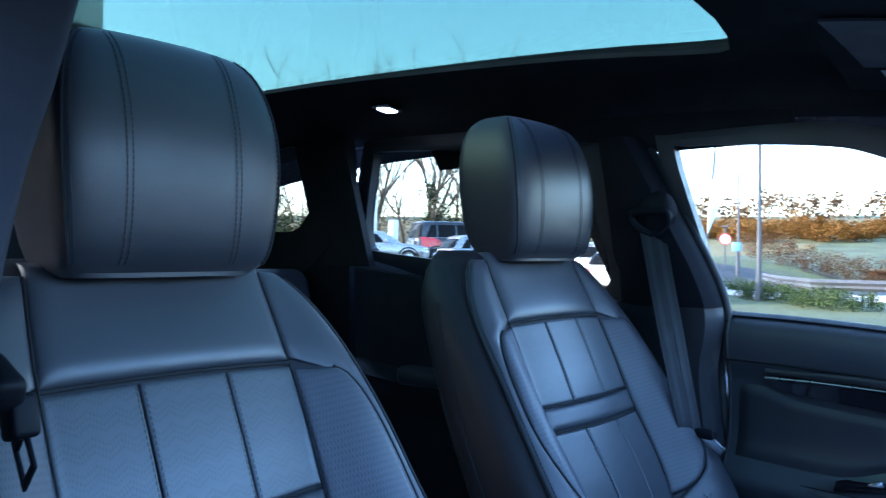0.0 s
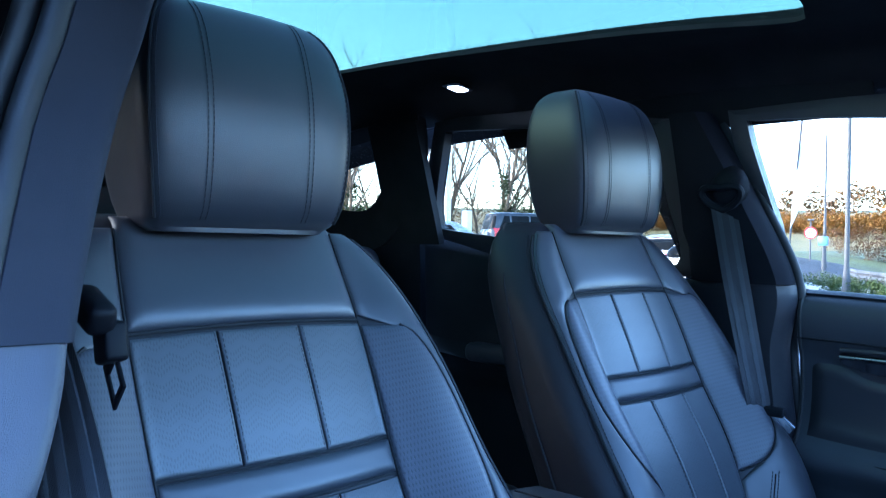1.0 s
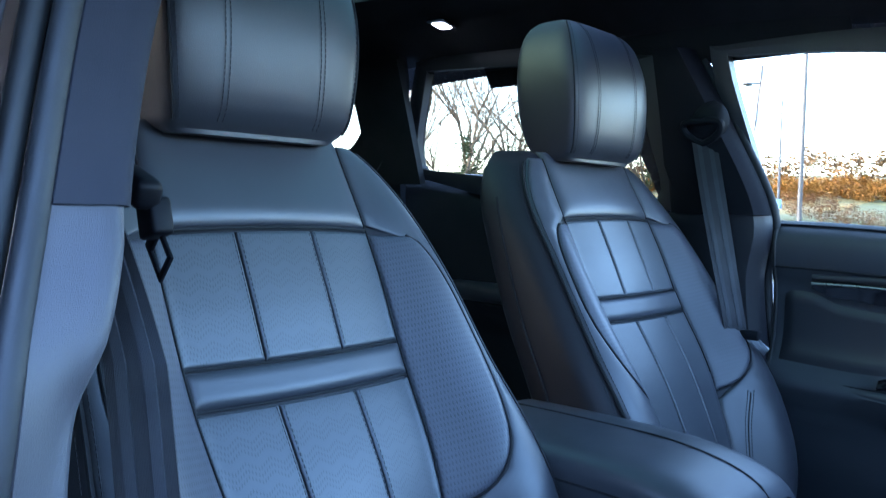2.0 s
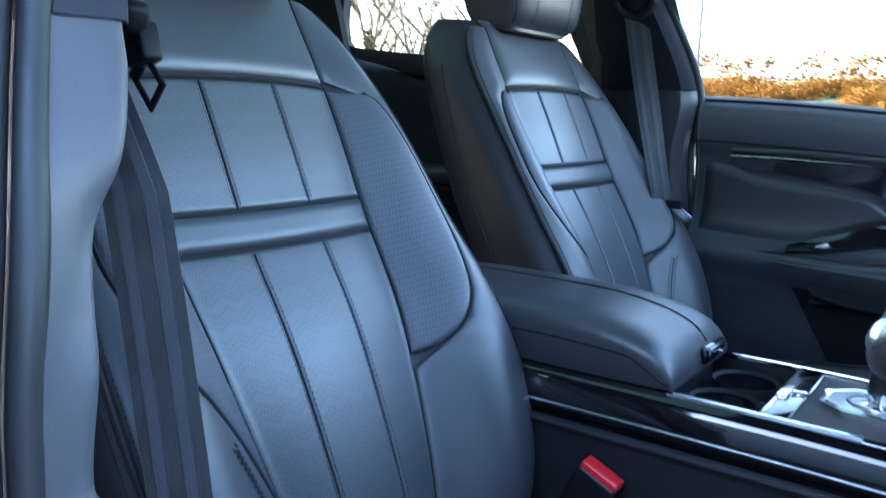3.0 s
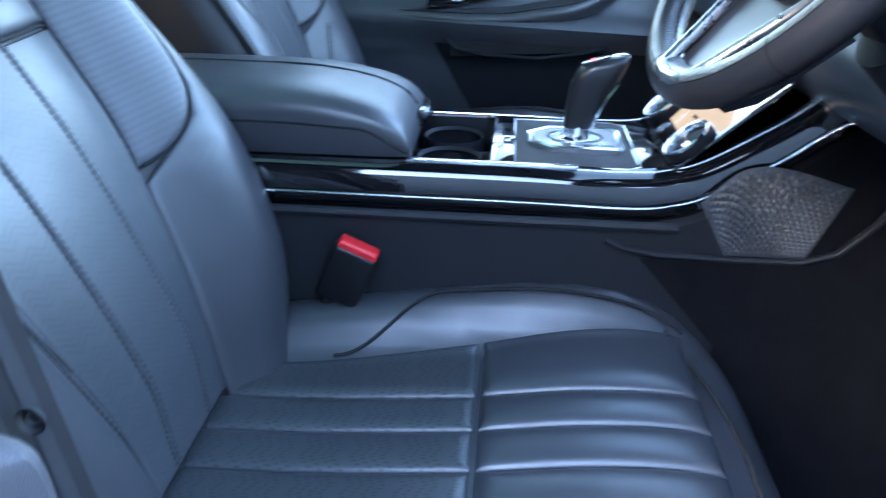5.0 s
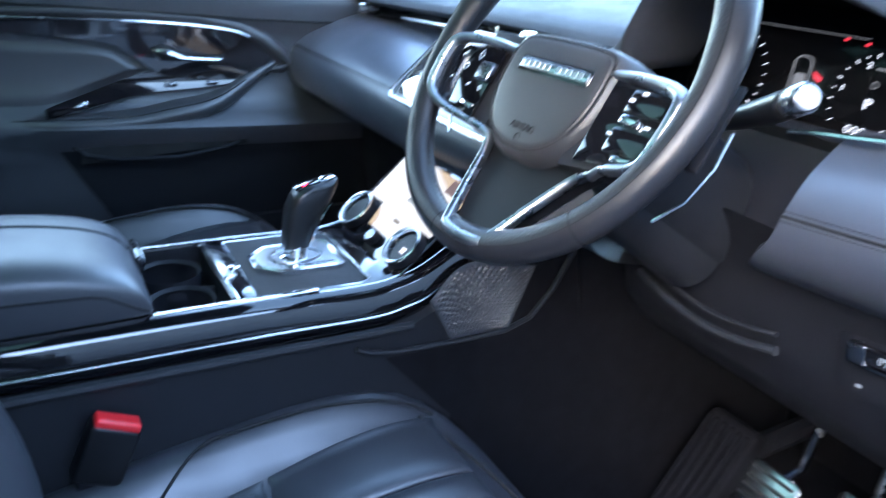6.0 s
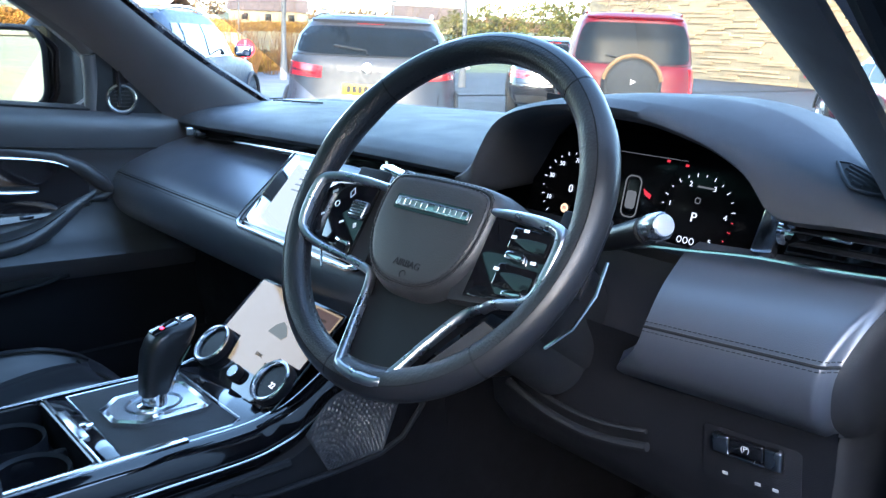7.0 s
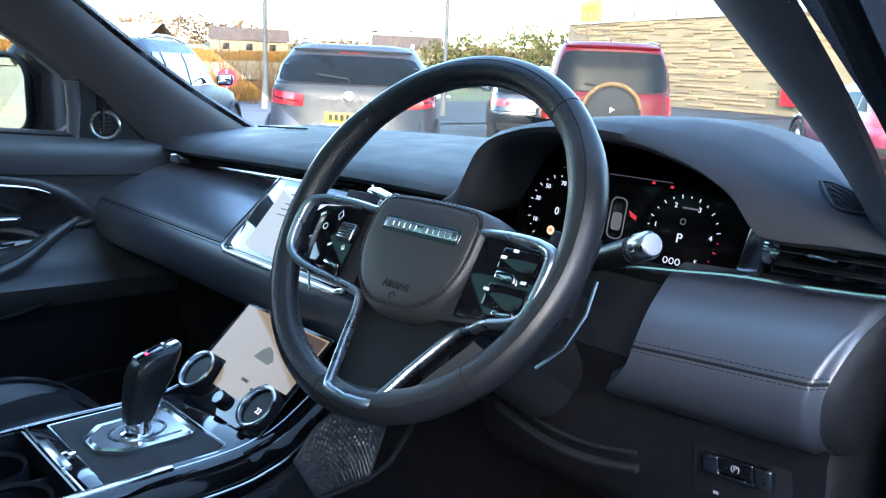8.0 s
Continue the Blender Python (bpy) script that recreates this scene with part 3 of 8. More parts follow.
solid("rail_lining", surf(lambda u, v: Vector((-lerp(0.692, 0.648, u), lerp(-0.80, 0.06, v), lerp(1.445, 1.515, u))), 4, 16, 0.006), LINING, "black cloth edge of the roof lining over the door", "roof lining", kind="structure")


def roof_lamp(at):
    lamp = thing("roof_lamp", "small lit reading lamp set in the roof lining", "lamp", at)
    part("bezel", plate(rounded(0.085, 0.05, 0.012), 0.008, 0.003, m=pose(0, 0, -0.004, 180, 0, 20)), DARKCHROME, lamp)
    part("lens", plate(rounded(0.06, 0.032, 0.008), 0.006, 0.002, m=pose(0, 0, -0.009, 180, 0, 20)), glow("lamp_lens", (1.0, 0.95, 0.9), 0.35), lamp, "glowing clear lens")
    return lamp


roof_lamp((-0.50, -0.80, roof(0.5, -0.80) - 0.002))


def sun_visor(s):
    visor = thing("sun_visor", "dark sun visor folded up against the roof lining", "sun visor", group="sun visors")
    z = lambda x, y: roof(abs(x), y) - 0.022
    part("panel", surf(lambda u, v: Vector((s * lerp(0.13, 0.56, u), lerp(0.20, 0.38, v) - 0.02 * u, z(lerp(0.13, 0.56, u), lerp(0.20, 0.38, v)))), 14, 8, 0.016), LINING, visor)
    part("mirror_cover", surf(lambda u, v: Vector((s * lerp(0.21, 0.44, u), lerp(0.225, 0.335, v), z(lerp(0.21, 0.44, u), lerp(0.225, 0.335, v)) - 0.020)), 10, 6, 0.004), PILLAR, visor, "grey sliding mirror cover")
    part("label", surf(lambda u, v: Vector((s * lerp(0.47, 0.55, u), lerp(0.24, 0.275, v), z(lerp(0.47, 0.55, u), lerp(0.24, 0.275, v)) - 0.020)), 4, 3, 0.001), LABEL, visor, "pale printed warning label")
    return visor


sun_visor(-1)
sun_visor(1)


def strip(front, rear, n=24, bulge=0.02, toward=(0, 0, 0)):
    """A rounded trim band between two edges given as lists of points."""
    def along(pts, t):
        f = [curve_of(*[(i / (len(pts) - 1), p[a]) for i, p in enumerate(pts)]) for a in range(3)]
        return Vector((f[0](t), f[1](t), f[2](t)))
    rows = []
    for i in range(n + 1):
        t = i / n
        a, b = along(front, t), along(rear, t)
        rows.append([a.lerp(b, k / 12) + Vector(toward) * bulge * (1 - abs(2 * k / 12 - 1) ** 2.5) for k in range(13)])
    bm = rows_bm(rows)
    bmesh.ops.solidify(bm, geom=list(bm.faces), thickness=0.006)
    return bm


for s, nm in ((-1, "left"), (1, "right")):
    p = lambda *pts: [(s * x, y, z) for x, y, z in pts]
    o = 0.085 if s > 0 else 0.018
    # front pillar trim
    solid("pillar_trim", strip(p(*(((0.685, 0.97, 1.07), (0.645, 0.76, 1.19), (0.592, 0.55, 1.33), (0.547, 0.36, 1.462)) if s > 0 else ((0.682, 0.96, 1.066), (0.657, 0.75, 1.186), (0.617, 0.545, 1.326), (0.562, 0.36, 1.462)))), p((0.715, 0.72 + o, 1.05), (0.705, 0.58 + o, 1.18), (0.685, 0.40 + o, 1.305), (0.655, 0.20 + o, 1.432)), toward=(-s, -0.3, 0.1), bulge=0.022),
          PILLAR, "black moulded trim of the windscreen pillar", "pillar trim", kind="structure")
    # outer painted pillar
    solid("pillar_skin", strip(p((0.702, 0.978, 1.082), (0.676, 0.768, 1.202), (0.634, 0.56, 1.342), (0.580, 0.37, 1.478)), p((0.79, 0.80, 1.05), (0.775, 0.62, 1.20), (0.75, 0.42, 1.33), (0.71, 0.21, 1.465)), toward=(s, 0.2, 0.3), bulge=0.02),
          PAINT, "grey painted outside of the windscreen pillar", "car body", kind="structure")
    solid("door_seal", tube([Vector((s * (x + (0.016 if s < 0 else 0.0)), y, z)) for x, y, z in ((0.735, 0.78 + o, 0.95), (0.73, 0.73 + o, 1.06), (0.722, 0.585 + o, 1.19), (0.703, 0.405 + o, 1.315), (0.675, 0.2 + o, 1.44), (0.668, 0.0, 1.465), (0.672, -0.2, 1.465))], 0.010, 8), RUBBER,
          "black rubber seal along the door opening", "door seal", kind="structure")
    # middle pillar: a folded profile run upwards
    prof = [(0.668, -0.30), (0.652, -0.17), (0.644, -0.05), (0.652, -0.018), (0.672, -0.006), (0.694, 0.002), (0.702, 0.0)]
    outer = [(0.728, -0.025), (0.745, -0.012), (0.757, 0.012), (0.768, 0.026), (0.800, 0.028), (0.826, 0.012), (0.842, -0.03), (0.848, -0.12), (0.85, -0.24)]
    shift = curve_of((0.25, 0.0), (0.70, 0.03), (0.80, 0.01), (1.0, -0.012), (1.13, 0.0), (1.30, -0.075), (1.47, -0.16))
    tuck = curve_of((0.25, 0.02), (0.8, 0.012), (1.1, 0.0), (1.3, -0.01), (1.47, -0.03))
    
    side_shift = 0.0 if s > 0 else -0.080

    def limit(z):
        return -0.275 - 0.10 * max(0.0, z - 1.13) if z > 1.13 else -0.40

    def run(prof, z0, z1, n):
        rows = []
        for i in range(n + 1):
            z = lerp(z0, z1, i / n)
            rows.append([(s * (x + tuck(z)), max(y + shift(z) + side_shift, limit(z) if x < 0.70 else -9), z) for x, y in prof])
        bm = rows_bm(rows)
        bmesh.ops.solidify(bm, geom=list(bm.faces), thickness=0.004)
        return bm
    if s > 0:
        # driver side: the trim leans out towards the floor and steps at a ledge by the belt anchor
        ex = curve_of((0.25, 0.735), (0.85, 0.727), (0.93, 0.720), (1.0, 0.704), (1.05, 0.685), (1.10, 0.665), (1.136, 0.654), (1.215, 0.633), (1.286, 0.618), (1.345, 0.602), (1.47, 0.568))
        ey = curve_of((0.25, 0.095), (0.70, 0.108), (0.80, 0.105), (0.838, 0.102), (0.847, 0.094), (0.852, 0.074), (0.862, 0.066), (0.93, 0.066), (0.97, 0.050), (1.01, 0.036), (1.05, 0.042), (1.10, 0.020), (1.136, -0.002), (1.215, -0.026), (1.286, -0.027), (1.345, -0.023), (1.47, -0.03))
        bx = curve_of((0.25, 0.758), (0.90, 0.749), (1.0, 0.738), (1.133, 0.694), (1.28, 0.660), (1.334, 0.645), (1.47, 0.612))
        by = curve_of((0.25, 0.072), (0.90, 0.066), (1.0, 0.062), (1.133, -0.004), (1.28, -0.030), (1.334, -0.022), (1.47, -0.03))

        def leaning_trim(zs, out):
            rows = []
            for z in zs:
                e, b = Vector((ex(z) - out, ey(z) + out, z)), Vector((bx(z), by(z) + out, z))
                deep = max(0.667, e.x - 0.02)
                rows.append([b + Vector((0.006, -0.012, 0)), b] + [b.lerp(e, k) for k in (0.25, 0.5, 0.72)] + [e + Vector((d, c, 0)) for d, c in ((0.003, 0.0008), (0.0, 0.0), (-0.003, -0.003), (-0.0045, -0.008))]
                            + [Vector((lerp(e.x - 0.004, deep, k), lerp(e.y - 0.012, -0.17, k), z)) for k in (0.0, 0.3, 0.6, 1.0)] + [Vector((deep + 0.004, -0.30, z))])
            bm = rows_bm(rows)
            bmesh.ops.solidify(bm, geom=list(bm.faces), thickness=0.003)
            return bm
        solid("pillar_trim", leaning_trim([lerp(0.25, 0.80, i / 12) for i in range(12)] + [lerp(0.80, 0.90, i / 30) for i in range(30)] + [lerp(0.90, 1.136, i / 24) for i in range(25)], 0.0), PILLAR, "black moulded lower trim of the middle pillar", "pillar trim", kind="structure")
        solid("pillar_trim", leaning_trim([lerp(1.131, 1.47, i / 24) for i in range(25)], 0.003), CLOTHTRIM, "dark cloth-covered upper trim of the middle pillar", "pillar trim", kind="structure")
        skin_off = [(0.040, -0.035), (0.044, -0.012), (0.050, 0.010), (0.057, 0.019), (0.070, 0.020), (0.092, 0.006), (0.106, -0.04), (0.112, -0.13), (0.114, -0.24)]
        bm = rows_bm([[Vector((bx(z) + a - 0.020 * smooth((0.98 - z) / 0.25), by(z) + b, z)) for a, b in skin_off] for z in [0.15 + 0.033 * i for i in range(41)]])
        bmesh.ops.solidify(bm, geom=list(bm.faces), thickness=0.004)
        solid("pillar_skin", bm, PAINT, "grey painted outside of the middle pillar", "car body", kind="structure")
        for a, b, r in ((0.010, -0.001, 0.0095), (0.026, -0.014, 0.009)):
            solid("door_seal", tube([Vector((bx(z) + a, by(z) + b, z)) for z in [0.25 + 0.03 * i for i in range(41)]], r, 10), RUBBER, "black rubber seal along the middle pillar", "door seal", kind="structure")
    else:
        solid("pillar_trim", run(prof, 0.25, 1.136, 60), PILLAR_SHADED, "black moulded lower trim of the middle pillar", "pillar trim", kind="structure")
        solid("pillar_trim", run([(x - 0.006 if x < 0.68 else x, y + 0.004 if x < 0.68 else y) for x, y in prof], 1.133, 1.47, 20), CLOTH_SHADED, "dark cloth-covered upper trim of the middle pillar", "pillar trim", kind="structure")
        solid("pillar_skin", run([(x, y - 0.07) for x, y in outer], 0.15, 1.47, 40), PAINT, "grey painted outside of the middle pillar", "car body", kind="structure")
        for (x, y), r in (((0.712, 0.002), 0.010), ((0.735, -0.016), 0.009)):
            solid("door_seal", tube([Vector((s * (x + tuck(z)), y + shift(z) + side_shift, z)) for z in [0.25 + 0.03 * i for i in range(41)]], r, 10), RUBBER, "black rubber seal along the middle pillar", "door seal", kind="structure")
    # sill
    solid("door_sill", surf(lambda u, v: Vector((s * curve_of((0, 0.62), (0.25, 0.70), (0.5, 0.74), (0.75, 0.80), (1, 0.86))(u), lerp(-1.3, 0.95, v), curve_of((0, 0.21), (0.25, 0.28), (0.5, 0.285), (0.75, 0.25), (1, 0.10))(u))), 16, 30, 0.006), PLASTIC,
          "scuffed black plastic door sill", "door sill", kind="structure")

windscreen = solid("window_2", surf(lambda u, v: Vector((lerp(-1, 1, u) * lerp(0.70, 0.575, v), lerp(1.28, 0.37, v) - 0.12 * abs(lerp(-1, 1, u)) ** 2 * (1 - v), lerp(1.04, 1.495, v) + 0.03 * math.sin(math.pi * v))), 20, 12, 0.004), SCREENGLASS,
                   "clear curved windscreen", "window", kind="structure")
windscreen.visible_shadow = False


# ---- doors ----
def door_glass(name, pts, x_low, x_high, z_low, z_high, m, label):
    """A side pane from an outline in y and z, leaning inwards with height."""
    bm = bmesh.new()
    vs = [bm.verts.new((lerp(x_low, x_high, (z - z_low) / (z_high - z_low)), y, z)) for y, z in pts]
    bm.faces.new(vs)
    bmesh.ops.solidify(bm, geom=list(bm.faces), thickness=0.004)
    ob = solid(name, bm, m, label, "window", kind="structure")
    ob.visible_shadow = False
    return ob


def window_frame(loop, width, s, m=PLASTIC, lean=None):
    """The frame round an opening: outline in y, z grown outwards by width."""
    c = Vector((sum(p[0] for p in loop) / len(loop), sum(p[1] for p in loop) / len(loop)))
    rows = []
    for y, z in loop:
        d = (Vector((y, z)) - c).normalized()
        x = lean(z)
        rows.append([(s * (x + 0.02), y, z), (s * (x - 0.012), y - d.x * 0.002, z - d.y * 0.002), (s * (x - 0.016), y + d.x * width * 0.5, z + d.y * width * 0.5), (s * (x - 0.008), y + d.x * width, z + d.y * width), (s * (x + 0.02), y + d.x * width, z + d.y * width)])
    return rows_bm(rows, closed_u=True, closed_v=True)


lean = curve_of((0.9, 0.765), (1.1, 0.752), (1.3, 0.71), (1.47, 0.665))


def loop_of(pts, n=6):
    """Rounds an outline off."""
    out = []
    m = len(pts)
    for i in range(m):
        a, b, c, d = (Vector(pts[(i + k - 1) % m]) for k in range(4))
        for j in range(n):
            t = j / n
            out.append(tuple(0.5 * ((2 * b) + (c - a) * t + (2 * a - 5 * b + 4 * c - d) * t * t + (3 * b - a - 3 * c + d) * t**3)))
    return out


def passenger_door():
    door = thing("front_door", "closed front door with black padded panel and gloss trim", "car door")
    # panel skin: x as a function of height and place
    def skin(y, z):
        x = curve_of((0.30, -0.715), (0.55, -0.705), (0.66, -0.690), (0.745, -0.680), (0.79, -0.655), (0.815, -0.648), (0.845, -0.690), (0.90, -0.712), (1.0, -0.712), (1.03, -0.700), (1.09, -0.695), (1.115, -0.712), (1.125, -0.735))(z)
        arm = smooth((y - 0.02) / 0.2)
        if 0.76 < z < 0.86:
            x = lerp(min(x, -0.685), x, 0.45 + 0.55 * arm)
        return x
    top_z = lambda y: 1.122 - 0.055 * smooth((y + 0.1) / 0.95)
    def f(u, v):
        y = lerp(-0.075, 0.80, u)
        z = lerp(0.28, 1.125, v)
        x = skin(y, z)
        return Vector((x, y, z - (1.125 - top_z(y)) * v**2))
    part("panel", surf(f, 50, 70, 0.01), DOORSKIN, door)
    # Footwell and pocket shadow ahead of the slanted line, as a darker overlay.
    slant = curve_of((0.30, 0.33), (0.52, 0.27), (0.62, 0.225), (0.70, 0.18), (0.765, 0.145))

    def lower(u, v):
        z = lerp(0.32, 0.765, v)
        y = lerp(slant(z), 0.79, u)
        d = (z - 0.28) / 0.845
        return f((y + 0.075) / 0.875, d) + Vector((0.004, 0, 0))
    part("lower_panel", surf(lower, 30, 24), PLASTIC, door, "hard black lower panel")
    part("crease", tube([f(i / 40, 0.895) + Vector((0.002, 0, 0)) for i in range(41)], 0.0022, 6), GROOVE, door)
    part("edge_line", tube([f(0.004, i / 40) + Vector((0.001, 0, 0)) for i in range(41)], 0.004, 6), RUBBER, door)
    # gloss trim sweeping down in front of the padded insert
    def band(pts_top, pts_low, lift):
        ft, fl = curve_of(*pts_top), curve_of(*pts_low)
        y0, y1 = pts_top[0][0], pts_top[-1][0]
        def g(u, v):
            y = lerp(y0, y1, u)
            z = lerp(fl(y), ft(y), v)
            return Vector((skin(y, z) + lift, y, z))
        return g
    trim = band(((-0.0, 1.003), (0.10, 1.003), (0.30, 0.995), (0.45, 0.982), (0.52, 0.965), (0.56, 0.93)), ((-0.0, 0.996), (0.03, 0.984), (0.10, 0.976), (0.26, 0.953), (0.32, 0.91), (0.33, 0.90), (0.40, 0.885), (0.50, 0.882), (0.56, 0.90)), 0.006)
    part("gloss_trim", surf(trim, 30, 8, 0.006), GLOSS, door, "gloss black trim strip")
    low = band(((0.13, 0.838), (0.20, 0.862), (0.30, 0.895), (0.36, 0.90), (0.56, 0.90)), ((0.13, 0.826), (0.20, 0.836), (0.30, 0.858), (0.44, 0.868), (0.56, 0.885)), 0.005)
    part("switch_panel", surf(low, 24, 8, 0.006), GLOSS, door, "gloss black switch panel")
    part("trim_line", tube([trim(i / 30, 1.0) + Vector((0.006, 0, 0.002)) for i in range(16)], 0.0026, 8), DARKCHROME, door)
    part("trim_line", tube([trim(i / 60, 1.0) + Vector((0.006, 0, 0.002)) for i in range(30, 57)], 0.0035, 8), CHROME, door, "satin chrome trim line")
    rim = [(0.0, 1.017), (0.15, 1.017), (0.30, 1.010), (0.42, 1.001), (0.50, 0.985), (0.55, 0.960), (0.588, 0.928), (0.604, 0.908), (0.590, 0.898), (0.565, 0.896)]
    part("bowl_surround", tube([Vector((skin(y, z) + 0.001, y, z)) for y, z in rim], [0.006, 0.010, 0.013, 0.014, 0.015, 0.016, 0.016, 0.013, 0.010, 0.005], 12), LEATHER_SIDE, door, "soft leather surround of the door bowl")
    # padded insert
    ins_t = curve_of((-0.055, 0.990), (0.0, 0.988), (0.05, 0.968), (0.25, 0.946), (0.30, 0.915), (0.32, 0.905))
    ins_l = curve_of((-0.055, 0.852), (0.10, 0.846), (0.16, 0.852), (0.30, 0.896), (0.32, 0.903))
    def ins(u, v):
        y = lerp(-0.055, 0.318, u)
        z = lerp(ins_l(y), ins_t(y), v)
        d = min(u * 0.37, (1 - u) * 0.37, (z - ins_l(y)), ins_t(y) - z)
        return Vector((skin(y, z) + 0.008 * smooth(d / 0.015) - 0.001, y, z))
    part("padded_insert", surf(ins, 30, 16), LEATHER_SIDE, door, "padded leather insert")
    # pull handle
    h = [(-0.692, 0.331, 0.944), (-0.686, 0.345, 0.944), (-0.682, 0.362, 0.939), (-0.680, 0.384, 0.930), (-0.680, 0.42, 0.927), (-0.683, 0.452, 0.925), (-0.690, 0.462, 0.924)]
    part("release_handle", tube(h, [0.004, 0.009, 0.0095, 0.0075, 0.0065, 0.006, 0.003], 10, flat=0.6), BRIGHT, door, "bright chrome release handle")
    part("handle_recess", plate([(0.328, 0.948), (0.352, 0.955), (0.388, 0.938), (0.468, 0.930), (0.470, 0.916), (0.345, 0.922)], 0.003, 0.001, m=basis((-0.7035, 0, 0), (0, 1, 0), (0, 0, 1))), GROOVE, door)
    part("window_switch", box((-0.680, 0.188, 0.842), (0.012, 0.034, 0.014), 0.004, m=pose(0, 0, 0, 25, 0, 0)), CHROME, door, "chrome-tipped window switch")
    for y in (0.36, 0.44):
        part("switch", box((-0.694, y, 0.876), (0.008, 0.024, 0.008), 0.002), DARKCHROME, door)
    # arm rest with a pull pocket
    arm_t = curve_of((-0.06, 0.826), (0.14, 0.832), (0.28, 0.833), (0.36, 0.847), (0.44, 0.861), (0.51, 0.892), (0.57, 0.918))
    arm_l = curve_of((-0.06, 0.798), (0.10, 0.792), (0.22, 0.787), (0.345, 0.793), (0.42, 0.808), (0.48, 0.832), (0.57, 0.905))

    def arm(u, v):
        y = lerp(-0.062, 0.57, u)
        out = lerp(0.022, 0.048, smooth((y - 0.0) / 0.18)) * (1 - 0.85 * smooth((y - 0.40) / 0.17))
        return Vector((-0.700 + out * math.sin(math.pi * lerp(0.02, 0.98, v)) ** 0.45, y, lerp(arm_l(y), arm_t(y), v)))
    part("armrest", surf(arm, 44, 18), LEATHER, door, "padded armrest")
    part("armrest_seam", tube([arm(i / 40, 0.80) + Vector((0.001, 0, 0)) for i in range(37)], 0.0012, 5), GROOVE, door)
    part("pull_pocket", surf(lambda u, v: Vector((-0.684, lerp(0.18, 0.50, u), lerp(0.735, 0.765, v) + 0.02 * u)), 12, 4, 0.02), GROOVE, door)
    part("pocket_lip", tube([Vector((-0.668, 0.17, 0.77)), Vector((-0.66, 0.19, 0.752)), Vector((-0.655, 0.25, 0.742)), Vector((-0.655, 0.36, 0.738)), Vector((-0.66, 0.46, 0.752)), Vector((-0.67, 0.52, 0.77))], 0.004, 8), PLASTIC, door)
    # lower pocket and speaker cover
    part("map_pocket", surf(lambda u, v: Vector((-0.672 - 0.03 * (1 - v) + 0.012 * math.sin(math.pi * u), lerp(0.24, 0.78, u) - 0.08 * v * (1 - u), lerp(0.36, 0.60, v))), 16, 10, 0.012), PLASTIC, door, "black map pocket")
    part("lower_edge", tube([Vector((-0.688, 0.14, 0.772)), Vector((-0.690, 0.18, 0.70)), Vector((-0.698, 0.225, 0.62)), Vector((-0.702, 0.27, 0.52))], 0.004, 8), GROOVE, door)
    # waist rail under the glass and mirror triangle with tweeter
    part("waist_rail", surf(lambda u, v: Vector((-0.715 - 0.045 * v, lerp(-0.08, 0.66, u), top_z(lerp(-0.08, 0.66, u)) - 0.004 + 0.006 * math.sin(math.pi * v))), 30, 6, 0.006), SOFT, door)
    tri = [(0.575, 1.070), (0.77, 1.045), (0.74, 1.085), (0.665, 1.15), (0.610, 1.192), (0.574, 1.172)]
    part("mirror_triangle", plate([(y, z) for y, z in tri], 0.02, 0.004, m=basis((-0.735, 0, 0), (0, 1, 0), (0, 0, 1))), SOFT, door)
    part("quarter_post", tube([Vector((-0.728, 0.582, 1.065)), Vector((-0.725, 0.584, 1.12)), Vector((-0.72, 0.580, 1.178))], 0.014, 10), PILLAR, door)
    tw = basis((-0.712, 0.637, 1.093), (0.25, 1, 0), (0, 0, 1))
    part("tweeter_ring", lathe([(0.022, 0.0), (0.0225, 0.006), (0.026, 0.009), (0.0295, 0.006), (0.030, 0.0)], 40, tw), CHROME, door, "satin chrome tweeter ring")
    part("tweeter_grille", lathe([(0.0, 0.006), (0.012, 0.0055), (0.022, 0.003)], 32, tw), GROOVE, door, "dark pierced grille")
    for i in range(5):
        part("grille_bar", box((0, 0, 0), (0.036 - 0.005 * abs(i - 2), 0.0016, 0.0016), 0.0, 1, m=tw @ pose(0, 0.0075 * (i - 2), 0.0065)), RUBBER, door)
    part("tweeter_housing", lathe([(0.030, 0.003), (0.033, 0.0), (0.035, -0.015)], 40, tw), SOFT, door)
    return door


front_door = passenger_door()
fw = loop_of([(-0.165, 1.43), (-0.135, 1.447), (0.08, 1.432), (0.20, 1.402), (0.40, 1.30), (0.578, 1.170), (0.570, 1.080), (0.40, 1.092), (0.10, 1.105), (-0.095, 1.122), (-0.125, 1.25)], 5)
part("window_frame", window_frame(fw, 0.045, -1, PILLAR, lean), PILLAR, front_door)
door_glass("window_3", fw, -0.752, -0.67, 1.1, 1.45, CLEAR, "clear side window of the front door")


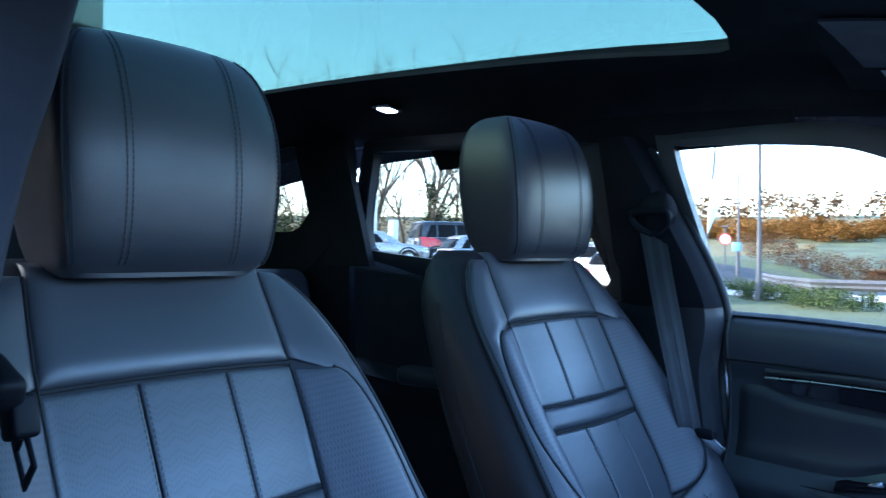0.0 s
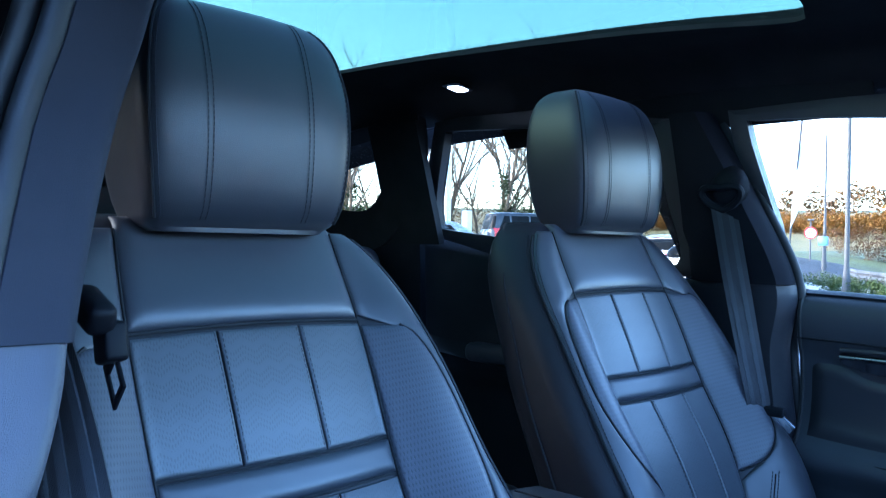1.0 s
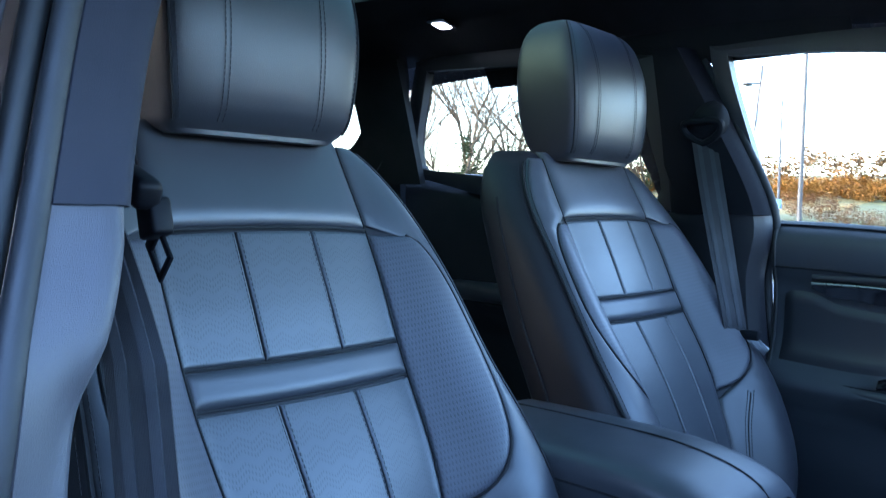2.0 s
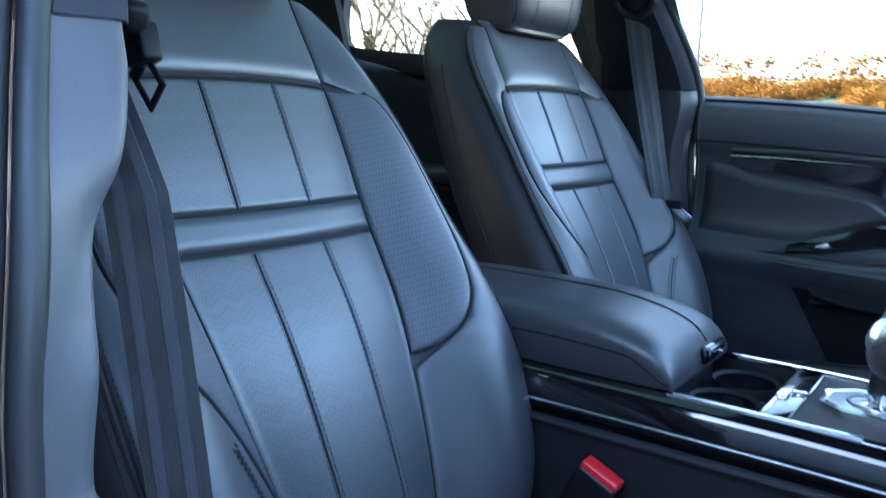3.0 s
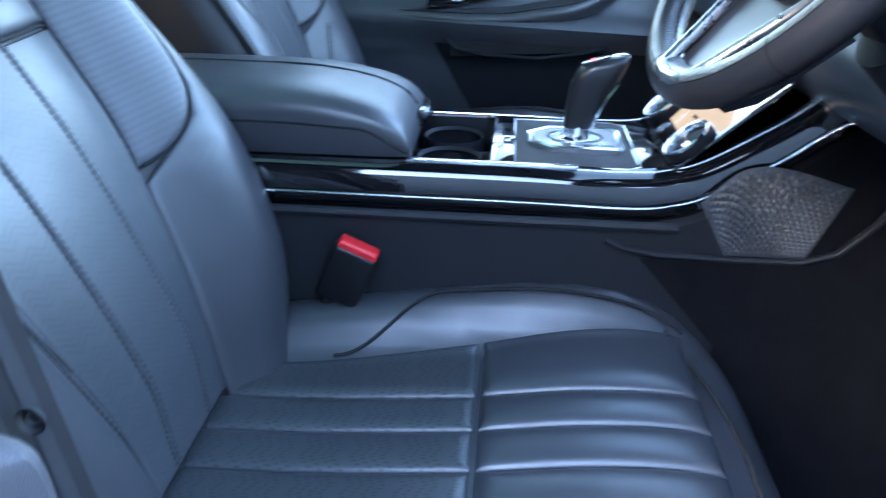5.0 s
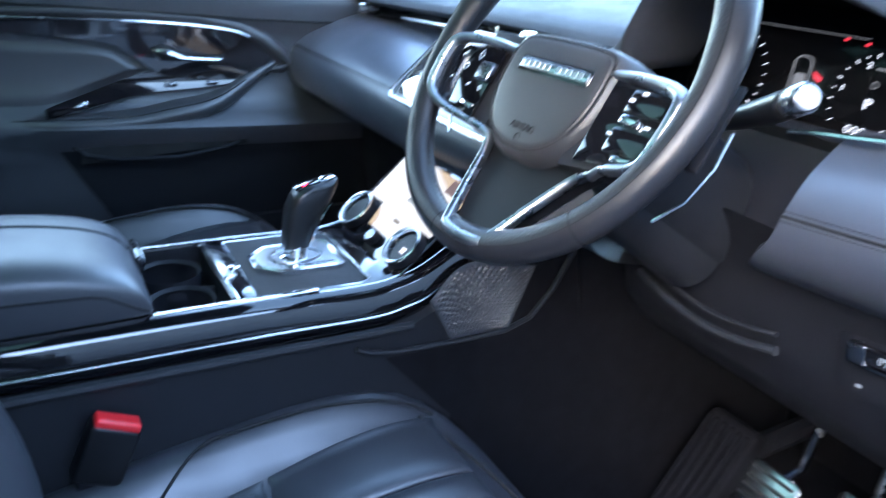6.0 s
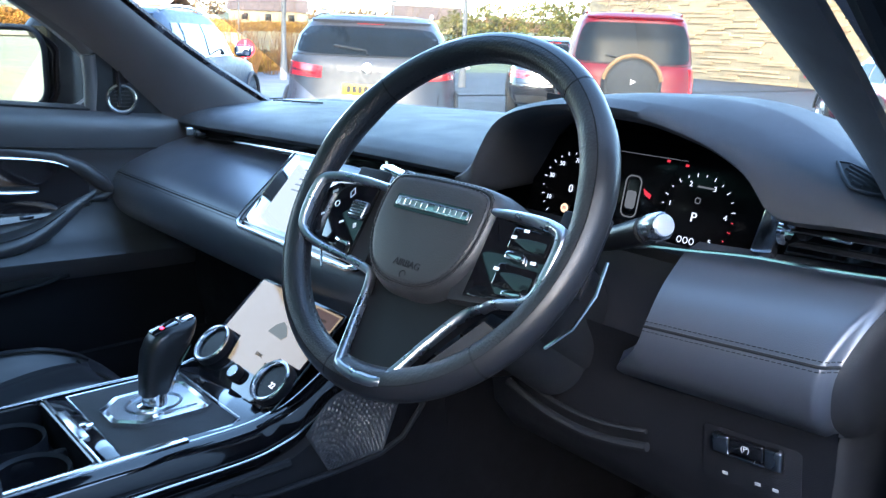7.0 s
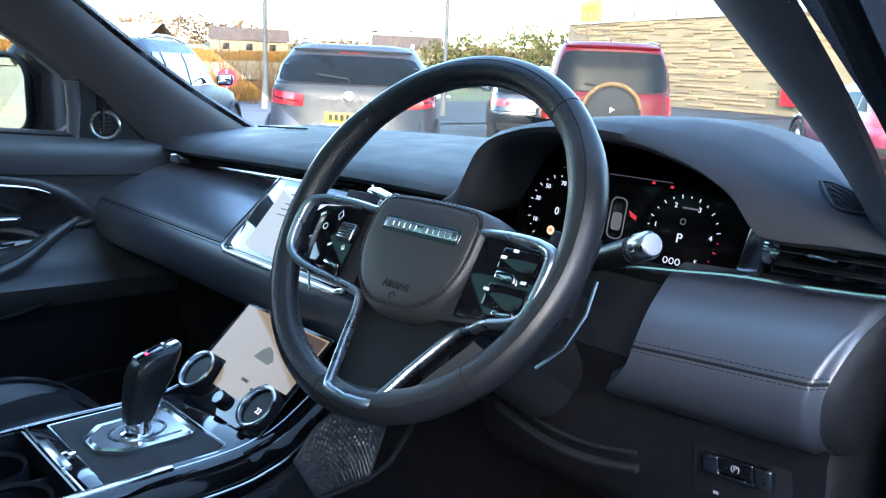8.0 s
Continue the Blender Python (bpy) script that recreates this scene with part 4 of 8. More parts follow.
def mirror():
    m = thing("door_mirror", "black door mirror housing with a clear mirror", "door mirror")
    m1 = basis((-0.928, 0.500, 1.142), (0.90, 0.43, 0), (0, 0, 1))
    rows = []
    for k in range(12):
        t = k / 11
        sc = math.sqrt(max(0.02, 1 - (t * 0.98) ** 3.2))
        rows.append([(0.070 + (x - 0.070) * sc, y * sc * (1 - 0.10 * smooth((x - 0.09) / 0.12)), -0.12 * t - 0.02 * smooth((x - 0.09) / 0.12)) for x, y in [(lerp(-0.1175, 0.262, i / 30), 0.084) for i in range(3, 29)] + [(0.258, 0.070), (0.262, 0.0), (0.258, -0.070)] + [(lerp(0.262, -0.1175, i / 30), -0.084) for i in range(2, 28)] + [(-0.112, -0.062), (-0.1175, 0.0), (-0.112, 0.062)]])
    part("housing", moved(rows_bm(rows, closed_u=True, caps=True), m1), GLOSS, m)
    part("rim", moved(tube([(x, y, 0.002) for x, y in rounded(0.208, 0.16, 0.048, 8, -0.0115)], 0.006, 8, closed=True), m1), PLASTIC, m)
    part("mirror_glass", plate(rounded(0.194, 0.146, 0.042, 6, -0.0115), 0.002, 0.0, m=m1 @ pose(0, 0, 0.003, -2, 3, 0)), MIRROR, m, "mirror glass showing sky and ground")
    part("arm", tube([(-0.90, 0.55, 1.08), (-0.80, 0.62, 1.06), (-0.745, 0.64, 1.06)], [0.03, 0.03, 0.026], 12), GLOSS, m)
    return m


mirror()


def rear_door(s):
    d = thing("rear_door", "closed rear door with dark panel and window", "car door", group="rear doors")
    part("panel", surf(lambda u, v: Vector((s * curve_of((0, 0.70), (0.6, 0.695), (0.66, 0.65), (0.7, 0.69), (0.95, 0.69), (1, 0.72))(v), lerp(-1.12, -0.315, u), lerp(0.3, 1.225 - 0.09 * u, v))), 24, 30, 0.01), SOFT, d)
    part("armrest", box((s * 0.672, -0.70, 0.92), (0.06, 0.42, 0.05), 0.02, 4), LEATHER, d)
    part("release_handle", box((s * 0.672, -0.62, 1.055), (0.02, 0.16, 0.016), 0.007, 3), DARKCHROME, d)
    part("handle_recess", box((s * 0.683, -0.62, 1.055), (0.008, 0.20, 0.032), 0.01, 3), GLOSS, d)
    w = loop_of([(-1.035, 1.33), (-1.04, 1.262), (-1.03, 1.244), (-1.005, 1.236), (-0.80, 1.215), (-0.50, 1.185), (-0.318, 1.165), (-0.335, 1.30), (-0.36, 1.44), (-0.39, 1.453), (-0.67, 1.48), (-0.955, 1.497), (-0.978, 1.492), (-0.986, 1.478)], 5)
    part("window_frame", window_frame(w, 0.05, s, PILLAR_SHADED, curve_of((1.1, 0.70), (1.3, 0.675), (1.5, 0.645))), PILLAR_SHADED, d)
    door_glass("window_4" if s < 0 else "window_5", w, s * 0.705, s * 0.66, 1.165, 1.5, REARTINT, "rear door window")
    return d


rear_door(-1)
rear_door(1)

# rear quarter panels: a wall with a window each, and the tail
for s in (-1, 1):
    q = loop_of([(-1.185, 1.40), (-1.165, 1.475), (-1.19, 1.525), (-1.34, 1.53), (-1.50, 1.49), (-1.56, 1.41), (-1.52, 1.32), (-1.42, 1.295), (-1.28, 1.30)], 5)
    wall = thing("wall_" + ("west" if s < 0 else "east"), "black trim round the rear quarter window", "wall", kind="structure")
    part("window_frame", window_frame(q, 0.12, s, PILLAR, curve_of((1.1, 0.66), (1.3, 0.64), (1.5, 0.61))), LINING, wall)
    part("side_panel", surf(lambda u, v: Vector((s * lerp(0.70, 0.66, v), lerp(-1.95, -1.08, u), lerp(0.2, 1.24, v))), 10, 10, 0.02), PLASTIC, wall)
    part("rear_post", surf(lambda u, v: Vector((s * lerp(0.66, 0.60, v), lerp(-1.2, -1.0, u) - 0.04 * v, lerp(1.2, 1.53, v))), 8, 8, 0.02), LINING, wall)
    part("tail_post", surf(lambda u, v: Vector((s * lerp(0.66, 0.60, v), lerp(-1.95, -1.56, u), lerp(1.2, 1.5, v))), 8, 8, 0.02), LINING, wall)
    door_glass("window_6" if s < 0 else "window_7", q, s * 0.66, s * 0.62, 1.29, 1.5, REARTINT, "small rear quarter window")
tail = thing("wall_south", "closed tailgate of the car with dark trim", "wall", kind="structure")
part("panel", surf(lambda u, v: Vector((lerp(-0.7, 0.7, u), -1.95 + 0.02 * math.sin(math.pi * u), lerp(0.2, 1.15, v))), 10, 8, 0.02), PLASTIC, tail)
part("header", surf(lambda u, v: Vector((lerp(-0.7, 0.7, u), -1.93 + 0.05 * v, lerp(1.36, 1.48, v))), 10, 4, 0.02), LINING, tail)
rear_glass = solid("window_8", surf(lambda u, v: Vector((lerp(-0.62, 0.62, u), lerp(-1.96, -1.88, v), lerp(1.14, 1.38, v))), 8, 4, 0.004), REARTINT, "dark tinted tailgate window", "window", kind="structure")
rear_glass.visible_shadow = False


def rear_bench():
    b = thing("rear_bench", "dark leather rear bench seat", "car seat")
    for x, w in ((-0.42, 0.44), (0.0, 0.36), (0.42, 0.44)):
        part("backrest", box((x, -1.22, 0.88), (w - 0.012, 0.15, 0.62), 0.05, 4, m=pose(0, 0, 0, 14, 0, 0)), LEATHER_SIDE, b)
        part("cushion", box((x, -0.90, 0.56), (w - 0.012, 0.50, 0.14), 0.045, 4), LEATHER_SIDE, b)
    return b


rear_bench()


# ---- belts ----
def ribbon(pts, width, across, thick=0.0016):
    rows = []
    for p, a in zip(pts, across):
        p, a = Vector(p), Vector(a).normalized() * width / 2
        rows.append([p + a * k / 4 for k in range(-4, 5)])
    bm = rows_bm(rows)
    bmesh.ops.solidify(bm, geom=list(bm.faces), thickness=thick)
    return bm


def seat_belt(s, ring, mid, low, label):
    b = thing("seat_belt", label, "seat belt", group="seat belts")
    r = Vector(ring)
    n = 24
    n_all = 2 * n
    pts = [r.lerp(Vector(mid), i / n) if i <= n else Vector(mid).lerp(Vector(low), (i - n) / n) for i in range(2 * n + 1)]
    pts = [p + Vector((-s * 0.012 * math.sin(math.pi * i / (2 * n)), 0, 0)) for i, p in enumerate(pts)]
    ac = [Vector((s * 0.35, 1, 0.15)).lerp(Vector((-s * 0.62, 0.78, 0.0)) if s > 0 else Vector((-0.85, 0.55, 0.0)), smooth(i / (1.1 * n))) for i in range(2 * n + 1)]
    part("webbing", ribbon(pts, 0.047, ac), BELT, b, "ribbed dark grey webbing")
    for off in (-0.0105, 0.0105):
        rows = []
        for i, (p, a) in enumerate(zip(pts, ac)):
            a = a.normalized()
            nn = a.cross(pts[min(i + 1, n_all)] - pts[max(i - 1, 0)]).normalized()
            rows.append([p + a * (off + w) + nn * h for w, h in ((-0.0042, 0.0022), (0.0042, 0.0022), (0.0042, -0.0022), (-0.0042, -0.0022))])
        part("woven_band", rows_bm(rows, closed_u=True, caps=True), BELTBAND, b, "paler woven stripe")
    m = basis(r + Vector((-s * 0.008, 0, 0.012)), (0, 1, 0), (-s * 0.3, 0, 1))
    part("guide_loop", moved(tube([(0.040 * math.cos(a), 0.022 * math.sin(a) + 0.012 * abs(math.cos(a)), 0) for a in [2 * math.pi * i / 28 for i in range(28)]], 0.0075, 8, closed=True), m), PLASTIC, b)
    part("guide_cover", lathe([(0.0, 0.026), (0.022, 0.024), (0.036, 0.015), (0.042, 0.0)], 32, basis(r + Vector((s * 0.012, 0.004, 0.036)), (0, 1, 0), (0, 0, 1)) if s < 0 else basis(r + Vector((s * 0.012, 0.004, 0.036)), (0, -1, 0), (0, 0, 1))), PLASTIC, b)
    return b


left_belt = seat_belt(-1, (-0.634, -0.197, 1.283), (-0.586, -0.095, 0.93), (-0.600, -0.05, 0.62), "grey seat belt hanging from its loop on the middle pillar")
lt = pose(-0.592, -0.070, 0.90, -40, 15, 20)
part("tongue_grip", box((-0.590, -0.076, 0.908), (0.02, 0.052, 0.018), 0.005, 3), PLASTIC, left_belt)
part("tongue_plate", box((-0.585, -0.052, 0.893), (0.004, 0.042, 0.018), 0.0015, 2, m=pose(0, 0, 0, -38, 0, 0)), BRIGHT, left_belt, "bright steel buckle tongue")
right_belt = seat_belt(1, (0.640, -0.175, 1.285), (0.645, -0.020, 1.02), (0.640, 0.062, 0.60), "grey seat belt hanging beside the driver seat")
part("tongue_grip", box((0.612, -0.062, 1.146), (0.022, 0.050, 0.024), 0.007, 3, m=pose(0, 0, 0, -20, 0, 0)), BLACKSTEEL, right_belt)
part("tongue_grip", box((0.602, -0.052, 1.122), (0.018, 0.026, 0.030), 0.004, 3, m=pose(0, 0, 0, 15, 0, 0)), BLACKSTEEL, right_belt)
tn = basis((0.600, -0.050, 1.098), (0.1, 0.75, -0.66), (0, 0.66, 0.75))
part("tongue_plate", joined(moved(box((0, 0.011, 0), (0.040, 0.005, 0.003), 0.001), tn), moved(box((0, -0.011, 0), (0.040, 0.005, 0.003), 0.001), tn), moved(box((0.019, 0, 0), (0.006, 0.027, 0.003), 0.001), tn), moved(box((-0.014, 0, 0), (0.012, 0.027, 0.003), 0.001), tn)), BLACKSTEEL, right_belt, "black coated buckle tongue")
part("anchor_bolt", lathe([(0.0, 0.005), (0.004, 0.005), (0.005, 0.003), (0.009, 0.005), (0.0105, 0.002), (0.011, 0.0)], 24, basis((0.650, 0.046, 0.799), (0, -1, 0), (0, 0, 1)) @ Matrix.Scale(0.8, 4)), RUBBER, right_belt, "dark steel anchor bolt")


GLOSSY_PLASTIC = mat("smooth_black_plastic", (0.005, 0.005, 0.006), 0.35, spec=0.3, vary=0.05)


def buckle(at, s, label):
    b = thing("belt_buckle", label, "belt buckle", group="belt buckles")
    m = Matrix.Translation(at) @ pose(0, 0, 0, -24, 0, 0) @ Matrix.Scale(0.87, 4)
    part("body", moved(box((0, 0, -0.042), (0.034, 0.062, 0.084), 0.007, 3), m), GLOSSY_PLASTIC, b)
    part("stalk", moved(box((0, 0, -0.11), (0.018, 0.034, 0.11), 0.006, 3), m), PLASTIC, b)
    part("release_button", moved(box((0.002, 0, 0.001), (0.026, 0.056, 0.014), 0.004, 3), m), RED, b, "bright red release button")
    return b


buckle((0.156, 0.136, 0.678), 1, "black belt buckle with red button beside the console")


# ---- dashboard ----
def dashboard():
    d = thing("dashboard", "black padded dashboard with stitched leather bar and gloss trim", "dashboard")
    # upper pad
    lip = curve_of((-0.72, 1.040), (-0.4, 1.052), (-0.1, 1.062), (0.2, 1.066), (0.75, 1.07))
    back = lambda x: 0.012 * smooth((abs(x) - 0.52) / 0.20)

    def upper(u, v):
        x = lerp(-0.735, 0.185, u)
        y, z = ((0.775, -0.006), (0.748, -0.004), (0.737, 0.004), (0.742, 0.014), (0.765, 0.026), (0.81, 0.036), (0.90, 0.044), (1.03, 0.046), (1.18, 0.044), (1.30, 0.03))[v]
        return Vector((x, y + back(x) * (1 - v / 14), min(lip(x) + z, 1.112)))
    part("top_pad", rows_bm([[upper(i / 60, v) for i in range(61)] for v in range(10)]), DASHTOP, d)
    part("speaker_slots", joined(*[box((-0.60 + 0.018 * i, 0.93 + 0.012 * i, 1.0955), (0.010, 0.026, 0.003), 0.001, m=pose(0, 0, 0, 0, 0, -20)) for i in range(5)]), GROOVE, d)
    part("speaker_grille", plate(rounded(0.16, 0.07, 0.02), 0.002, 0.001, m=pose(0.02, 1.10, 1.1085)), PLASTIC, d)
    # slot with vents
    part("vent_slot", rows_bm([[Vector((lerp(-0.72, 0.19, i / 40), 0.792 + back(lerp(-0.72, 0.19, i / 40)), lip(lerp(-0.72, 0.19, i / 40)) + dz)) for i in range(41)] for dz in (0.01, -0.06)]), GLOSS, d, "gloss black vent slot")
    part("slot_line", tube([Vector((x, 0.752 + back(x), lip(x) - 0.018)) for x in [lerp(-0.46, -0.10, i / 20) for i in range(21)]], 0.0028, 8), CHROME, d, "satin chrome line")
    for i in range(4):
        part("vent_slat", rows_bm([[Vector((x, y + back(x), lip(x) - 0.010 - 0.0085 * i)) for x in [lerp(-0.69, -0.50, k / 10) for k in range(11)]] for y in (0.752, 0.785)]), PLASTIC, d)
        part("vent_slat", rows_bm([[Vector((x, y, lip(x) - 0.010 - 0.0085 * i)) for x in [lerp(-0.10, 0.10, k / 10) for k in range(11)]] for y in (0.752, 0.785)]), PLASTIC, d)
    part("vent_tab", box((-0.612, 0.756, 1.030), (0.036, 0.03, 0.018), 0.006, 3, m=pose(0, 0, 0, 0, 0, -18)), GLOSS, d)
    part("vent_tab_trim", box((-0.626, 0.746, 1.033), (0.005, 0.028, 0.020), 0.002, 2, m=pose(0, 0, 0, 0, 35, -18)), BRIGHT, d)
    for x in (-0.112, 0.005):
        part("vent_divider", box((x, 0.762, lip(x) - 0.022), (0.008, 0.03, 0.04), 0.002), CHROME, d)

    # leather bar: passenger side and driver side
    prof = ((0.790, 1.020), (0.756, 1.014), (0.716, 1.001), (0.680, 0.985), (0.648, 0.968), (0.622, 0.947), (0.609, 0.922), (0.609, 0.892), (0.625, 0.864), (0.662, 0.842), (0.75, 0.826))
    fy, fz = curve_of(*[(i, p[0]) for i, p in enumerate(prof)]), curve_of(*[(i, p[1]) for i, p in enumerate(prof)])

    def bar(x, t, dz=0.0, squash=1.0):
        return Vector((x, fy(t) + back(x) * 1.15 * max(0.0, 1 - t / 2.5) + 0.02 * smooth((x + 0.05) / 0.3) * (1 if x < 0.3 else 0), 0.93 + (fz(t) - 0.93) * squash + dz))
    part("leather_bar", rows_bm([[bar(lerp(-0.745, 0.30, i / 50), t / 3) for i in range(51)] for t in range(31)]), PAD, d, "stitched black leather bar")
    for off in (4.85, 5.15):
        part("stitching", dashes([bar(lerp(-0.73, 0.10, i / 60), off) + Vector((0, -0.0012, 0)) for i in range(61)], 0.0035, 0.0018, 0.0006), STITCH, d)
    part("seam", tube([bar(lerp(-0.74, 0.28, i / 60), 5.0) for i in range(61)], 0.0014, 6), GROOVE, d)
    # driver pad
    dprof = ((0.785, 1.040), (0.757, 1.033), (0.734, 1.020), (0.711, 1.004), (0.692, 0.982), (0.680, 0.958), (0.685, 0.932), (0.702, 0.907), (0.736, 0.886))
    gy, gz = curve_of(*[(i, p[0]) for i, p in enumerate(dprof)]), curve_of(*[(i, p[1]) for i, p in enumerate(dprof)])

    pad_right = curve_of((0, 0.714), (1.5, 0.704), (4.5, 0.686), (6, 0.683), (8, 0.682))

    def dpad(u, t):
        left = 0.494 + 0.008 * smooth(t / 4.5) - 0.05 * smooth((t - 4.8) / 3.2)
        right = pad_right(t)
        x = lerp(left, right, u)
        return Vector((x, gy(t) + 0.012 * smooth((x - right + 0.012) / 0.012), gz(t) + 0.016 * u))
    bm = rows_bm([[dpad(i / 60, t / 3) for i in range(61)] for t in range(25)])
    bmesh.ops.solidify(bm, geom=list(bm.faces), thickness=0.02)
    part("driver_pad", bm, PAD, d, "stitched leather pad under the instruments")
    for off in (4.37, 4.73):
        part("stitching", dashes([dpad(i / 40, off) + Vector((0, -0.0010, 0.0005)) for i in range(41)], 0.0035, 0.0018, 0.0006), STITCH, d)
    part("seam", tube([dpad(i / 40, 4.55) + Vector((0, -0.0004, 0)) for i in range(41)], 0.0016, 6), GROOVE, d)
    part("chrome_line", tube([Vector((x, 0.748 - 0.004 * smooth((x - 0.55) / 0.1), z)) for x, z in [(lerp(0.44, 0.725, i / 30), curve_of((0.44, 1.028), (0.46, 1.032), (0.508, 1.038), (0.568, 1.046), (0.623, 1.050), (0.691, 1.056), (0.725, 1.061))(lerp(0.44, 0.725, i / 30))) for i in range(31)]], 0.0025, 8), BRIGHT, d, "satin chrome line")
    ends = [(pad_right(t / 2) - 0.004, gy(t / 2) + 0.014, gz(t / 2) + 0.014) for t in range(17)] + [(0.676, 0.745, 0.86), (0.676, 0.75, 0.80), (0.676, 0.76, 0.74), (0.676, 0.80, 0.68)]
    part("dash_end", rows_bm([[Vector((x + dx, y + dy, z)) for dx, dy in ((0.0, 0.0), (0.010, 0.006), (0.018, 0.022), (0.024, 0.06), (0.034, 0.16), (0.045, 0.40))] for x, y, z in ends]), SOFT, d, "soft black end of the dashboard")
    part("lower_panel", rows_bm([[Vector((lerp(0.24, 0.682, i / 20), y, z)) for i in range(21)] for y, z in ((0.71, 0.945), (0.732, 0.910), (0.742, 0.87), (0.747, 0.82), (0.757, 0.77), (0.80, 0.72), (0.88, 0.68), (1.0, 0.66))]), PLASTIC, d)
    part("column_panel", rows_bm([[Vector((lerp(0.20, 0.51, i / 16), y, z)) for i in range(17)] for y, z in ((0.790, 1.030), (0.772, 1.018), (0.764, 0.99), (0.756, 0.96), (0.745, 0.93), (0.735, 0.90))]), PLASTIC, d, "black panel round the steering column")
    part("lower_edge", tube([Vector((x, 0.738, 0.815 - 0.02 * math.sin(math.pi * (x - 0.28) / 0.22))) for x in [lerp(0.28, 0.49, i / 20) for i in range(21)]], 0.0055, 8), SOFT, d)
    part("lower_edge", tube([Vector((x, 0.741, 0.832 - 0.02 * math.sin(math.pi * (x - 0.28) / 0.22))) for x in [lerp(0.30, 0.485, i / 20) for i in range(21)]], 0.003, 8), SOFT, d)
    part("glovebox", rows_bm([[Vector((lerp(-0.72, 0.14, i / 20), y, z)) for i in range(21)] for y, z in ((0.80, 0.828), (0.765, 0.81), (0.755, 0.78), (0.77, 0.68), (0.80, 0.58), (0.90, 0.52), (1.10, 0.50))]), PLASTIC, d)
    part("glovebox_gap", tube([Vector((lerp(-0.70, -0.16, i / 20), 0.757, 0.797)) for i in range(21)], 0.002, 6), GROOVE, d)
    # switch panel for the parking brake
    sw = basis((0.602, 0.740, 0.859), (1, 0.0, 0.09), (0, -0.1, 1)) @ Matrix.Scale(0.82, 4)
    part("switch_plate", plate(rounded(0.125, 0.075, 0.008, cy=-0.022), 0.0008, 0.0003, m=sw @ pose(0, 0, -0.0006)), PLASTIC, d)
    for x in (-0.033, 0.033):
        part("brake_switch_wing", moved(box((x, 0.0, 0.008), (0.022, 0.026, 0.01), 0.003, 3), sw), DARKCHROME, d, "dark metal switch wing")
    part("brake_switch", moved(box((0, 0.003, 0.009), (0.044, 0.022, 0.008), 0.003, 3), sw), GLOSS, d)
    part("brake_switch_base", moved(box((0, -0.011, 0.010), (0.048, 0.004, 0.006), 0.001, 2), sw), DARKCHROME, d)
    words("(P)", 0.010, sw @ pose(0, 0.004, 0.0136), GREY_INK, d, name="brake_sign")
    for x in (-0.03, 0.012, 0.034):
        part("switch_sign", moved(box((x, -0.042, 0.0045), (0.007, 0.004, 0.001), 0.0003, 1), sw), GREY_INK, d)

    # instrument hood
    outer = curve_of((0.165, 1.075), (0.20, 1.100), (0.235, 1.150), (0.29, 1.172), (0.37, 1.184), (0.47, 1.189), (0.523, 1.187), (0.563, 1.179), (0.609, 1.158), (0.640, 1.141), (0.68, 1.122), (0.735, 1.104))
    inner = curve_of((0.165, 1.040), (0.205, 1.052), (0.240, 1.118), (0.28, 1.146), (0.34, 1.160), (0.43, 1.160), (0.48, 1.151), (0.527, 1.136), (0.560, 1.116), (0.585, 1.088), (0.610, 1.084), (0.65, 1.087), (0.735, 1.090))

    def hood(x, t):
        a, b = inner(x), outer(x)
        steep = ((0.85, a + 0.004), (0.79, a + 0.001), (0.742, a), (0.725, lerp(a, b, 0.25)), (0.722, lerp(a, b, 0.6)), (0.735, lerp(a, b, 0.86)), (0.765, b), (0.83, b + 0.002), (0.93, lerp(1.105, b, 0.86)), (1.05, lerp(1.105, b, 0.45)), (1.32, 1.095))
        easy = ((0.85, a + 0.004), (0.79, a + 0.001), (0.750, a), (0.738, a + 0.006), (0.740, lerp(a, b, 0.30)), (0.760, lerp(a, b, 0.70)), (0.800, b), (0.86, b + 0.001), (0.94, lerp(1.105, b, 0.84)), (1.05, lerp(1.105, b, 0.45)), (1.32, 1.095))
        k = smooth((x - 0.36) / 0.16)
        v = min(int(t), 9)
        p = [Vector((0, lerp(steep[i][0], easy[i][0], k), lerp(steep[i][1], easy[i][1], k))) for i in (v, v + 1)]
        q = p[0].lerp(p[1], t - v)
        return Vector((x, q.y + (0.0 if t > 5 else 0.012 * (1 - smooth((x - 0.165) / 0.05))), q.z))
    part("instrument_hood", rows_bm([[hood(lerp(0.165, 0.735, i / 70), v) for i in range(71)] for v in range(11)]), DASHTOP, d, "black instrument hood", angle=60)
    part("hood_ribs", joined(*[tube([Vector((lerp(0.35, 0.50, i / 8), 0.80 + 0.012 * k, inner(lerp(0.35, 0.50, i / 8)) + 0.0)) for i in range(9)], 0.0015, 5) for k in range(4)]), PLASTIC, d)
    # demister grille on the hood
    across, upward = hood(0.680, 5.45) - hood(0.620, 5.45), hood(0.648, 5.9) - hood(0.648, 5.0)
    dv = basis(hood(0.648, 5.45), across, upward) @ pose(0, 0, 0.0006)
    leaf_ring = [(-0.028, 0.006), (-0.022, 0.012), (-0.008, 0.015), (0.012, 0.012), (0.028, 0.004), (0.014, -0.009), (0.003, -0.016), (-0.003, -0.016), (-0.016, -0.006)]
    part("demister_frame", moved(tube([(x * 1.08, y * 1.08, 0.001) for x, y in leaf_ring], 0.0018, 6, closed=True), dv), DASHTOP, d)
    part("demister_well", plate(leaf_ring, 0.0016, 0.0, m=dv), GROOVE, d)
